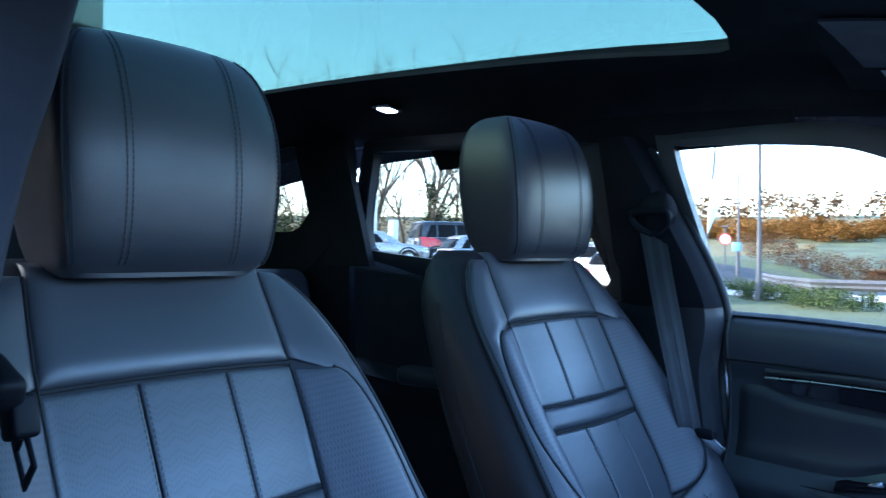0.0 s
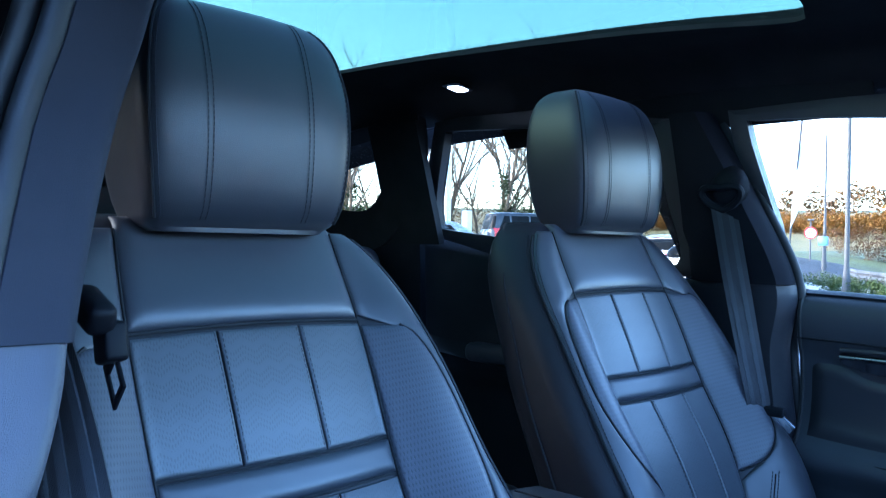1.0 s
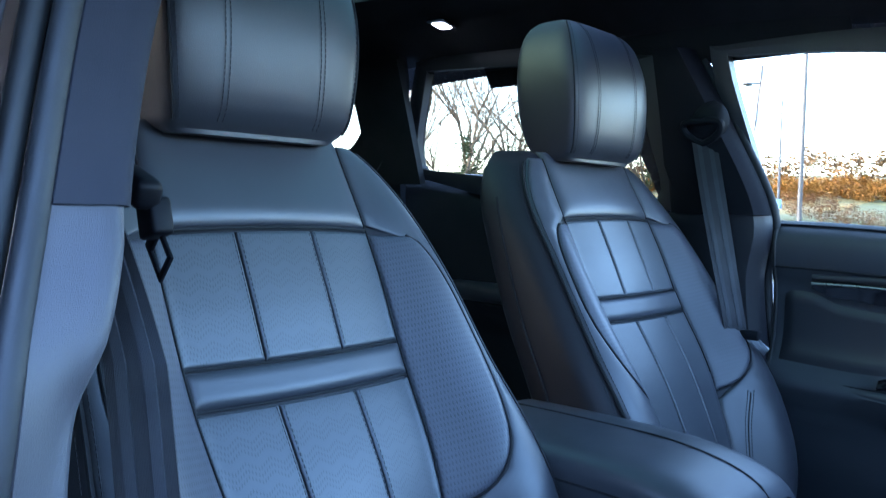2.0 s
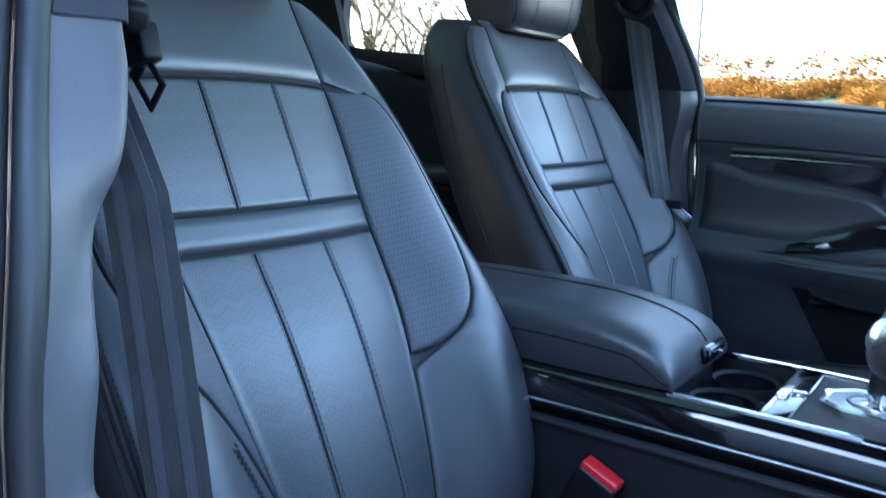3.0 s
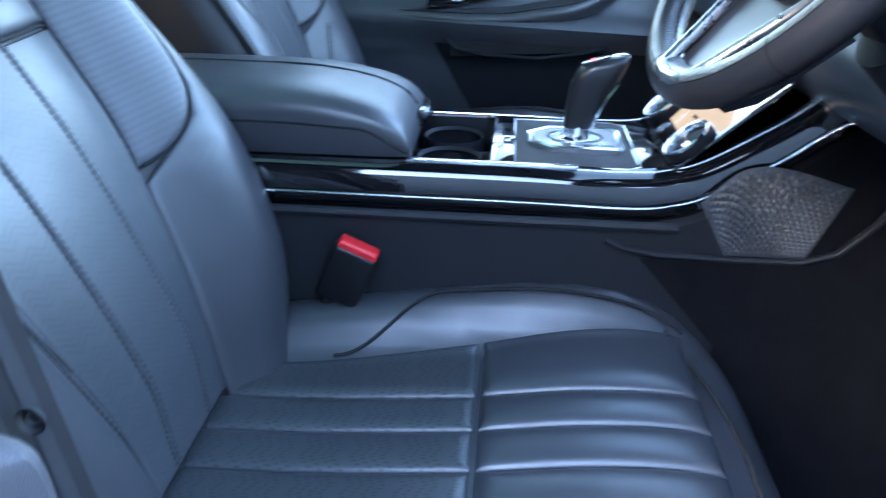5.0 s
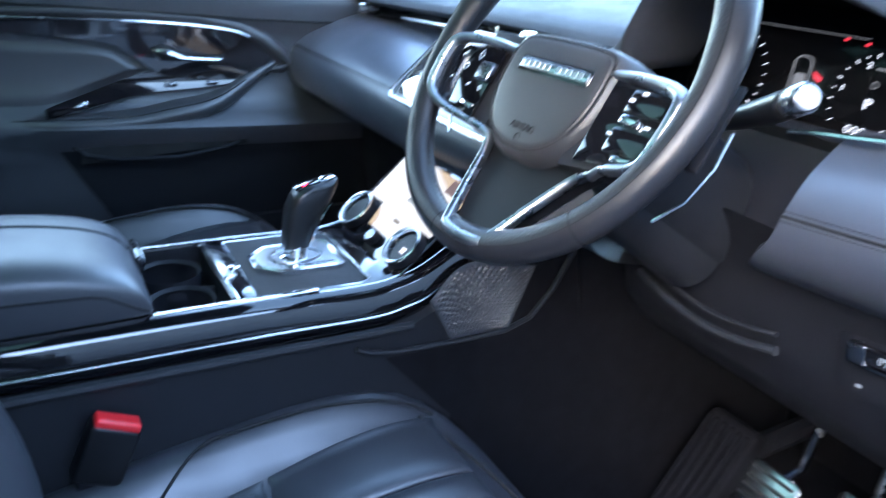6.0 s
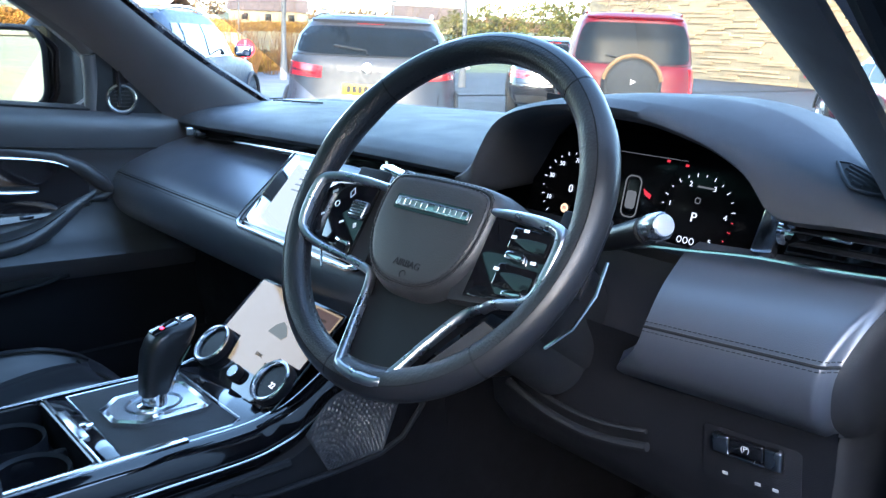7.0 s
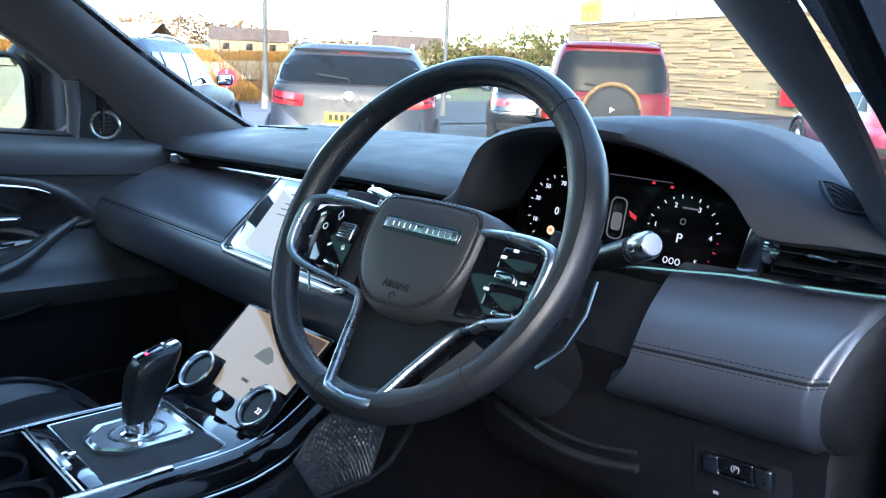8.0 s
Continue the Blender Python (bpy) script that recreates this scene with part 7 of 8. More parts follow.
ground = solid("ground", ground_sheet(), GRASS, "grassy ground round the car park and rising fields", "ground", kind="structure")
solid("road", plate([(-14.5, -22), (24, -22), (24, 46), (-14.5, 46)], 0.004, 0.0, m=pose(0, 0, GROUND)), ASPHALT, "worn grey asphalt of the car park", "car park", kind="structure")
solid("road", rows_bm([[Vector((x - 0.12 * y, y, GROUND + rise(x - 0.12 * y, y) + 0.03)) for y in range(-40, 31, 2)] for x in (-36.0, -35, -34, -33, -32, -31, -30, -29, -28)]), ASPHALT, "grey asphalt road past the verge", "road", kind="structure")
solid("road", rows_bm([[Vector((x, y, GROUND + rise(x, y) + 0.03)) for y in range(8, 47, 2)] for x in (-26, -24, -22, -20, -18, -16, -14.4)]), ASPHALT, "grey asphalt of the far car park", "car park", kind="structure")
solid("pavement", rows_bm([[Vector((x - 0.12 * y, y, GROUND + rise(x - 0.12 * y, y) + z)) for y in range(-40, 31, 2)] for x, z in ((-27.95, 0.02), (-27.9, 0.13), (-26.4, 0.13), (-26.35, 0.0))]), CONCRETE, "pale kerbed pavement beside the road", "pavement", kind="structure")
solid("field", rows_bm([[Vector((x, y, GROUND + rise(x, y) + 0.25)) for x in (-260, -200, -160, -130, -105, -85, -70, -58, -48)] for y in (-160, -110, -75, -50, -30, -10, 10, 30, 55)]), FIELD, "pale stubble field rising to the wood", "field", kind="structure")


def showroom():
    b = thing("showroom", "grey clad car showroom with a sign fascia", "building")
    part("wall", box((10.6, -14.5, 2.4), (28.8, 10, 5.1), 0.02), DARKGLASS, b)
    for i in range(12):
        part("mullion", box((-3.4 + 2.5 * i, -9.45, 1.8), (0.12, 0.1, 3.9), 0.01), CLADDING, b)
    part("fascia", box((0.5, -13.2, 5.45), (8.2, 9.4, 3.3), 0.03), CLADDING, b, "pale grey metal fascia")
    part("low_fascia", box((15.1, -13.2, 4.75), (20.9, 9.4, 1.3), 0.03), CLADDING, b, "low grey metal fascia")
    for i in range(3):
        part("panel_joint", box((-2.6 + 3.0 * i, -8.49, 5.45), (0.02, 0.02, 3.3), 0.0), INK, b)
    part("panel_joint", box((0.5, -8.49, 5.6), (8.2, 0.02, 0.02), 0.0), INK, b)
    for i in range(9):
        part("sign_bar", box((-2.2 + 0.62 * i, -8.44, 4.55), (0.4, 0.08, 0.55), 0.02), WHITE, b, "raised pale sign shape")
    return b


showroom()
# Unseen wall, added to hold sky light off the open door side.
solid("wall_yard", box((3.0, 2.1, 1.15), (0.3, 7.0, 2.6), 0.02), mat("grey_render", (0.15, 0.155, 0.17), 0.9, bump=0.3, scale=40, vary=0.2), "plain grey wall beside the parking bay", "wall", kind="structure")


def wheel_parts(car, x, y, r, w=0.24):
    t = part("wheel", lathe([(r * 0.62, -w / 2), (r * 0.9, -w / 2), (r, -w / 2 + 0.04), (r, w / 2 - 0.04), (r * 0.9, w / 2), (r * 0.62, w / 2)], 28, Matrix.Translation((x, y, r)) @ pose(0, 0, 0, 0, 90, 0)), TYRE, car)
    part("rim", lathe([(0.0, 0.02), (r * 0.2, 0.02), (r * 0.6, -0.01), (r * 0.66, 0.03)], 24, Matrix.Translation((x + (w / 2 - 0.02) * (1 if x > 0 else -1), y, r)) @ pose(0, 0, 0, 0, 90 if x > 0 else -90, 0)), ALLOY, t)


def parked_car(label, at, heading, paint, L=4.7, W=1.9, H=1.7, belt=1.02, rake=0.35, nose=0.75, lamps="wide", extra="", rails=True, hood=1.15):
    """A car that stands on the ground; y is its front. heading: degrees of its front from +y, to the left."""
    car = thing("parked_car", label, "car", group="parked cars")
    car.matrix_world = pose(at[0], at[1], GROUND + rise(*at) + 0.006, 0, 0, heading)
    hw, re, fr = W / 2, -L / 2, L / 2
    # height, rear end, front end, half width, squareness of the corners
    table = [(0.24, re + 0.14, fr - 0.20, 0.88, 7), (0.32, re + 0.06, fr - 0.08, 0.95, 6), (0.46, re + 0.015, fr - 0.01, 0.985, 6), (0.58, re, fr, 1.0, 6), (0.66, re + 0.02, fr - 0.01, 1.0, 6), (0.78, re + 0.055, fr - 0.05, 0.99, 5.5),
             (0.90 * belt / 1.02, re + 0.06, fr - 0.16, 0.975, 5.5), (belt - 0.05, re + 0.075, fr - 0.50, 0.955, 5.5), (belt, re + 0.10, fr - hood, 0.925, 6), (belt + 0.03, re + 0.115, fr - hood - 0.05, 0.91, 6),
             (lerp(belt, H, 0.5), re + 0.11 + rake * 0.42, fr - hood - nose * 0.55, 0.84, 7), (H - 0.13, re + 0.11 + rake * 0.82, fr - hood - nose * 0.92, 0.765, 7), (H - 0.06, re + 0.10 + rake, fr - hood - nose * 1.06, 0.725, 6), (H - 0.02, re + 0.20 + rake, fr - hood - nose * 1.3, 0.66, 5), (H, re + 0.45 + rake, fr - hood - nose * 1.6, 0.52, 4)]

    def row_at(z):
        for p, q in zip(table, table[1:]):
            if z <= q[0]:
                t = max(0.0, (z - p[0]) / (q[0] - p[0]))
                return [lerp(p[i], q[i], t) for i in range(5)]
        return list(table[-1])

    def rear(f, z, lift=0.0):
        """The rear face at a fraction f of the half width."""
        _, y0, y1, w, n = row_at(z)
        return Vector((f * w * hw * (1 + lift * 0.3), (y0 + y1) / 2 - (y1 - y0) / 2 * (1 - abs(f) ** n) ** (1 / n) - lift, z))

    def side(s, y, z, lift=0.0):
        _, y0, y1, w, n = row_at(z)
        v = min(0.999, abs(y - (y0 + y1) / 2) / ((y1 - y0) / 2))
        return Vector((s * (w * hw * (1 - v**n) ** (1 / n) + lift), y, z))
    rows = []
    zs = [t[0] for t in table]
    zs = sorted(zs + [(p + q) / 2 for p, q in zip(zs[8:], zs[9:])])
    for z in zs:
        _, y0, y1, w, n = row_at(z)
        ring = []
        for k in range(64):
            c, d = math.cos(2 * math.pi * (k + 0.5) / 64), math.sin(2 * math.pi * (k + 0.5) / 64)
            ring.append(Vector((hw * w * abs(c) ** (2 / n) * (1 if c > 0 else -1), (y0 + y1) / 2 + (y1 - y0) / 2 * abs(d) ** (2 / n) * (1 if d > 0 else -1), z)))
        rows.append(ring)
    part("body", rows_bm(rows, closed_u=True, caps=True), paint, car, angle=50)

    def patch(f, nu=10, nv=6, thick=0.01):
        return surf(f, nu, nv, thick)
    z0, z1 = belt + 0.05, H - 0.14
    part("rear_window", patch(lambda u, v: rear(lerp(-0.90, 0.90, u) * (1 - 0.04 * abs(2 * v - 1) ** 6), lerp(z0 + 0.02 * abs(2 * u - 1) ** 8, z1 - 0.02 * abs(2 * u - 1) ** 8, v), 0.008), 20, 10), DARKGLASS, car, "dark rear window")
    part("window_seal", tube([rear(lerp(-0.92, 0.92, i / 20), z0 - 0.012, 0.006) for i in range(21)], 0.008, 5), TYRE, car)
    _, cy0, cy1, _, _ = row_at(lerp(belt, H, 0.4))
    for s in (1, -1):
        y_a, y_b = cy0 + 0.28, cy1 - 0.42
        for u0, u1 in ((0.0, 0.20), (0.235, 0.56), (0.595, 1.0)):
            part("side_window", patch(lambda u, v: side(s, lerp(lerp(y_a, y_b, u0), lerp(y_a, y_b, u1), u) - 0.30 * v * (u if u1 > 0.9 else 0.0) + 0.25 * v * ((1 - u) if u0 < 0.1 else 0.0), lerp(z0, z1 - 0.02, v), 0.007), 10, 6), DARKGLASS, car, "dark side window")
        part("sill_line", tube([side(s, lerp(y_a - 0.1, y_b + 0.25, i / 10), z0 - 0.015, 0.004) for i in range(11)], 0.009, 6), CHROME, car)
        mr = part("door_mirror", box((s * (hw + 0.09), cy1 - 0.35, belt + 0.10), (0.23, 0.13, 0.16), 0.055, 4), paint, car)
        part("mirror_glass", box((s * (hw + 0.10), cy1 - 0.418, belt + 0.10), (0.17, 0.008, 0.11), 0.003), MIRROR, mr)
        for y in (lerp(y_a, y_b, 0.24), lerp(y_a, y_b, 0.60)):
            part("door_handle", box(side(s, y, belt - 0.12, 0.012), (0.025, 0.2, 0.03), 0.01), paint, car)
            part("door_gap", tube([side(s, y + 0.14, lerp(0.36, belt - 0.02, i / 6), 0.001) for i in range(7)], 0.005, 5), INK, car)
        if rails:
            part("roof_rail", tube([Vector((s * hw * 0.665, lerp(re + rake + 0.35, fr - hood - nose * 1.5, i / 8), H - 0.02 + 0.055 * min(1, 3 * i / 8, 3 * (8 - i) / 8))) for i in range(9)], 0.017, 8), ALLOY if extra != "spare" else paint, car)
        for y in (-L * 0.30, L * 0.31):
            wheel_parts(car, s * (hw - 0.12), y, 0.36)
            part("wheel_arch", tube([Vector((s * (hw + 0.002), y + 0.42 * math.cos(a), 0.36 + 0.42 * math.sin(a))) for a in [math.pi * i / 12 for i in range(13)]], 0.03, 6), TYRE, car)
        if lamps == "wide":
            lamp = part("tail_lamp", patch(lambda u, v: rear(s * lerp(0.50, 0.995, u), belt - 0.235 + (0.05 * u + 0.15 * v) * (1 if u < 0.92 else 0.96) + 0.03 * (1 - u) * (1 - v), 0.014), 16, 6, 0.02), REDLAMP, car, "red tail lamp")
            part("lamp_band", patch(lambda u, v: rear(s * lerp(0.56, 0.96, u), belt - 0.17 + 0.045 * u + 0.022 * v, 0.018), 10, 2, 0.004), mat_once("dark_red_lens"), lamp)
        else:
            lamp = part("tail_lamp", patch(lambda u, v: rear(s * lerp(0.86, 0.995, u), lerp(0.74, 1.16, v), 0.014), 6, 8, 0.02), REDLAMP, car, "red tail lamp")
        part("head_lamp", box((s * hw * 0.66, fr - 0.22, 0.72), (hw * 0.4, 0.2, 0.14), 0.05, 3), BRIGHT, car, "clear head lamp")
        part("tailgate_gap", tube([rear(s * f, z, 0.002) for f, z in ((0.80, 0.80), (0.79, 0.70), (0.76, 0.62), (0.70, 0.60), (0.35, 0.595), (0.0, 0.595))], 0.005, 5), INK, car)
    part("bumper_skirt", patch(lambda u, v: rear(lerp(-0.9, 0.9, u), lerp(0.27, 0.42, v), 0.010), 16, 4, 0.02), TYRE, car)
    part("bumper_crease", tube([rear(lerp(-0.95, 0.95, i / 20), 0.655, 0.002) for i in range(21)], 0.010, 6), paint, car)
    part("spoiler", patch(lambda u, v: rear(lerp(-0.90, 0.90, u), lerp(H - 0.075, H - 0.045, v), lerp(0.055, 0.02, v)), 16, 3, 0.03), paint, car)
    part("brake_light", patch(lambda u, v: rear(lerp(-0.2, 0.2, u), lerp(H - 0.105, H - 0.092, v), 0.012), 6, 2, 0.006), REDLAMP, car)
    part("rear_wiper", tube([rear(0.0, z0 + 0.01, 0.035), rear(-0.02, z0 + 0.05, 0.03), rear(-0.42, z0 + 0.09, 0.03)], 0.011, 6), TYRE, car)
    part("aerial", plate([(-0.07, 0.0), (0.09, 0.0), (-0.05, 0.06), (-0.07, 0.06)], 0.03, 0.008, 2, m=basis((-0.015, re + rake + 0.75, H - 0.005), (0, 1, 0), (0, 0, 1))), paint, car)
    if extra == "spare":
        sp = Matrix.Translation((0, re - 0.02, 0.93)) @ pose(0, 0, 0, 90, 0, 0)
        part("spare_tyre", lathe([(0.30, 0.06), (0.345, 0.075), (0.385, 0.03), (0.385, -0.08)], 40, sp), TYRE, car)
        part("spare_cover", lathe([(0.0, 0.10), (0.20, 0.098), (0.29, 0.085), (0.335, 0.05), (0.34, -0.06)], 40, sp), TYRE, car, "round dark spare wheel cover")
        # Sunlight on the tyre's upper half, put in as a tan band.
        part("tyre_arc", tube([(0.375 * math.cos(a), re - 0.085, 0.93 + 0.375 * math.sin(a)) for a in [math.pi * (0.06 + 0.88 * i / 20) for i in range(21)]], 0.028, 8), mat("tan_tyre_band", (0.13, 0.075, 0.03), 0.8, vary=0.3, big=20), car, "tan band round the top of the spare wheel")
        part("badge", lathe([(0.0, 0.01), (0.04, 0.008), (0.05, 0.0)], 3, Matrix.Translation((0, re - 0.125, 0.98)) @ pose(0, 0, 0, 90, 0, 0)), ALLOY, car, "small metal badge")
        part("name_bar", joined(*[box((-0.20 + 0.08 * i, re - 0.125, 0.80), (0.05, 0.01, 0.05), 0.0, 1) for i in range(6)]), ALLOY, car)
        part("number_plate", box((0.0, re - 0.012, 0.50), (0.52, 0.012, 0.11), 0.004), YELLOW, car, "yellow number plate")
    else:
        part("badge", lathe([(0.0, 0.014), (0.04, 0.012), (0.055, 0.010), (0.064, 0.0)], 28, Matrix.Translation(rear(0.0, belt - 0.09, 0.002)) @ pose(0, 0, 0, 90, 0, 0)), ALLOY, car, "round metal badge")
        part("number_plate", box((0.0, re + 0.050, belt - 0.315), (0.52, 0.03, 0.11), 0.004), YELLOW, car, "yellow number plate")
        part("plate_bars", joined(*[box((-0.19 + 0.062 * i, re + 0.033, belt - 0.315), (0.04, 0.006, 0.07), 0.0, 1) for i in (0, 1, 2, 3, 5, 6)]), INK, car)
        part("name_bar", joined(*[box((-0.21 + 0.07 * i, re + 0.066, belt - 0.205), (0.04, 0.012, 0.026), 0.0, 1) for i in range(7)]), ALLOY, car)
    return car


made = {}


def mat_once(name):
    if name not in made:
        made[name] = mat(name, (0.16, 0.004, 0.006), 0.15, coat=0.8, vary=0.1, big=30)
    return made[name]


GREYPAINT = mat("grey_metallic_paint", (0.032, 0.031, 0.035), 0.45, metal=0.0, spec=0.3, coat=0.10, vary=0.06, big=8)
REDPAINT = mat("red_metallic_paint", (0.085, 0.002, 0.005), 0.45, metal=0.0, spec=0.2, coat=0.06, vary=0.06, big=8)
BLUEPAINT = mat("dark_blue_paint", (0.016, 0.024, 0.038), 0.5, metal=0.0, spec=0.06, coat=0.0, vary=0.06, big=8)
SILVERPAINT = mat("silver_paint", (0.45, 0.47, 0.50), 0.3, metal=0.6, coat=1.0, vary=0.06, big=8)
BLACKPAINT = mat("black_paint", (0.015, 0.015, 0.017), 0.2, coat=1.0, vary=0.06, big=8)
WHITEPAINT = mat("white_car_paint", (0.7, 0.7, 0.7), 0.3, coat=1.0, vary=0.04, big=8)
MAROON = mat("maroon_paint", (0.20, 0.03, 0.06), 0.3, coat=1.0, vary=0.06, big=8)

# a car's rear middle is at the given spot
def parked(rear, heading, L, *a, **k):
    h = radians(heading)
    return lambda label, paint: parked_car(label, (rear[0] - math.sin(h) * L / 2, rear[1] + math.cos(h) * L / 2), heading, paint, L=L, *a, **k)


parked((-6.13, 5.31), 48, 4.85, W=2.0, H=1.63, belt=1.14, rake=0.42)("grey metallic off-road car parked with its rear to the row", GREYPAINT)
parked((-5.22, 8.90), 40, 4.7, W=1.86, H=1.86, belt=1.16, rake=0.16, lamps="tall", extra="spare")("red off-road car with a spare wheel on its tailgate", REDPAINT)
parked((-7.9, 2.9), 48, 4.7, W=1.90, H=1.60, belt=1.02, rake=0.35)("dark blue estate car with silver roof rails", BLUEPAINT)
parked((-9.3, 12.2), 42, 4.3, W=1.80, H=1.55, belt=0.95, rake=0.5, rails=False)("black hatchback parked past the red car", BLACKPAINT)
parked((-3.2, 15.2), 42, 4.3, W=1.80, H=1.50, belt=0.95, rake=0.5, rails=False)("maroon hatchback parked near the stone wall", MAROON)


parked((-21.0, -12.7), 87, 4.3, W=1.82, H=1.48, belt=0.96, rake=0.45, rails=False)("pale silver-blue hatchback parked by the road", SILVERPAINT)
parked((-19.3, -10.7), 87, 4.3, W=1.82, H=1.48, belt=0.96, rake=0.45, rails=False)("white hatchback parked beside the silver one", WHITEPAINT)
parked((-24.2, -22.9), 62, 4.8, W=1.90, H=1.85, belt=1.10, rake=0.25, lamps="tall", rails=False)("black off-road car parked before the bare trees", BLACKPAINT)
parked((-21.4, -25.5), 42, 4.7, W=1.85, H=1.50, belt=0.95, rake=0.45, rails=False)("silver saloon parked by the totem sign", SILVERPAINT)
parked((-21.6, -18.9), 62, 4.4, W=1.82, H=1.50, belt=0.95, rake=0.45, rails=False)("silver saloon parked beside the black off-road car", SILVERPAINT)


# ---- posts and signs ----
def lamp_post(x, y, h, arm=0.0, r=0.06, twin=False):
    p = thing("lamp_post", "tall galvanised street lamp post", "lamp post", group="lamp posts")
    z = GROUND + rise(x, y)
    part("post", tube([Vector((x, y, z)), Vector((x, y, z + h * 0.2)), Vector((x, y, z + h))], [r * 1.05, r * 0.9, r * 0.65], 10), STEEL, p)
    part("base", lathe([(r * 1.7, 0.0), (r * 1.6, 0.25), (r * 1.25, 0.6), (r * 1.1, 0.9)], 14, Matrix.Translation((x, y, z))), STEEL, p)
    if arm:
        part("arm", tube([Vector((x, y, z + h)), Vector((x - arm * 0.6, y + arm * 0.5, z + h + 0.12)), Vector((x - arm, y + arm * 0.8, z + h + 0.1))], r * 0.6, 8), STEEL, p)
        if twin:
            part("arm", tube([Vector((x, y, z + h)), Vector((x + arm * 0.6, y + arm * 0.5, z + h + 0.05)), Vector((x + arm, y + arm * 0.8, z + h + 0.05))], r * 0.6, 8), STEEL, p)
            part("lantern", box((x + arm, y + arm * 0.8, z + h + 0.06), (0.5, 0.25, 0.1), 0.04, 3), STEEL, p)
        part("lantern", box((x - arm, y + arm * 0.8, z + h + 0.06), (0.5, 0.25, 0.12), 0.05, 3), STEEL, p)
    return p


lamp_post(-23.7, -7.9, 9.5, r=0.075)
lamp_post(-32.0, -11.6, 5.85, arm=-1.2, r=0.06)
lamp_post(-20.5, 13.0, 10.0, r=0.075)
lamp_post(-17.2, 17.3, 10.0, r=0.075)
lamp_post(-34.2, 28.1, 3.35, arm=1.6, twin=True)
lamp_post(-40.0, 22.0, 3.4, r=0.05)
lamp_post(-46.0, 22.6, 4.0, r=0.05)


def speed_sign():
    s = thing("speed_sign", "round white speed limit sign with red rim", "road sign")
    x, y, z = -33.7, -12.8, 1.93
    m = basis((x, y, z), (-0.38, 0.92, 0), (0, 0, 1))
    part("post", tube([Vector((x - 0.06, y - 0.03, GROUND + rise(x, y))), Vector((x - 0.06, y - 0.03, z + 0.5))], 0.04, 8), STEEL, s)
    part("disc", lathe([(0.0, 0.01), (0.25, 0.01), (0.25, -0.01)], 32, m), WHITE, s)
    part("red_rim", lathe([(0.208, 0.013), (0.214, 0.018), (0.245, 0.018), (0.255, 0.0)], 32, m), REDLAMP, s)
    words("40", 0.23, m @ pose(0, 0, 0.02), INK, s, name="speed_number")
    part("top_lamp", box((x, y, z + 0.55), (0.3, 0.2, 0.08), 0.03), STEEL, s)
    b = thing("notice_board", "small blue notice plate on a post", "sign")
    part("post", tube([Vector((-31.5, -11.45, GROUND)), Vector((-31.5, -11.45, 1.8))], 0.04, 8), STEEL, b)
    part("plate", box((-31.45, -11.45, 1.57), (0.08, 0.36, 0.36), 0.01), mat("blue_sign", (0.06, 0.16, 0.35), 0.5), b)
    n = thing("no_entry_sign", "round red no entry sign", "road sign")
    part("post", tube([Vector((-21.0, 12.0, GROUND)), Vector((-21.0, 12.0, 1.0))], 0.035, 8), STEEL, n)
    mm = basis((-21.0, 12.0, 0.75), (0.52, 0.86, 0), (0, 0, 1))
    part("disc", lathe([(0.0, 0.01), (0.28, 0.01), (0.28, -0.01)], 28, mm), REDLAMP, n)
    part("bar", moved(box((0, 0, 0.014), (0.40, 0.09, 0.006), 0.0, 1), mm), WHITE, n)
    f = thing("flag_banner", "tall white feather flag on a pole", "flag")
    part("pole", tube([Vector((-14.0, -5.66, GROUND)), Vector((-14.0, -5.55, 1.6)), Vector((-14.0, -5.36, 3.9))], 0.02, 8), STEEL, f)
    part("cloth", surf(lambda u, v: Vector((-14.0 + 0.05 * math.sin(6 * v + 3 * u), lerp(-5.55, -5.37, v) + (0.03 + 0.62 * v) * u, lerp(1.58, 3.9, v) + 0.1 * u * (1 - v))), 8, 20, 0.004), WHITE, f)
    t = thing("sign_totem", "tall white sign totem by the parked cars", "sign", group="totems")
    part("panel", box((-25.6, -26.6, 3.0), (0.34, 0.34, 4.8), 0.03), WHITE, t)
    t = thing("sign_totem", "short white post beside the tall totem", "sign", group="totems")
    part("panel", box((-26.4, -26.0, 1.6), (0.36, 0.36, 2.4), 0.03), WHITE, t)


speed_sign()


def guard_rail():
    g = thing("guard_rail", "galvanised crash barrier along the road", "guard rail")
    pts = [Vector((x, y, GROUND + rise(x, y))) for x, y in [(-27.5 + 1.3 * i, -9.2 + 0.8 * i) for i in range(5)] + [(-22.3 + 0.1 * i, -6.0 + 1.5 * i) for i in range(1, 6)]]
    part("rail", rows_bm([[p + Vector((dx, 0, z)) for p in pts] for dx, z in ((0, 0.45), (0.06, 0.52), (0, 0.58), (0.06, 0.66), (0, 0.74))]), STEEL, g)
    for p in pts:
        part("post", box(p + Vector((-0.05, 0, 0.35)), (0.08, 0.1, 0.75), 0.01), STEEL, g)


guard_rail()


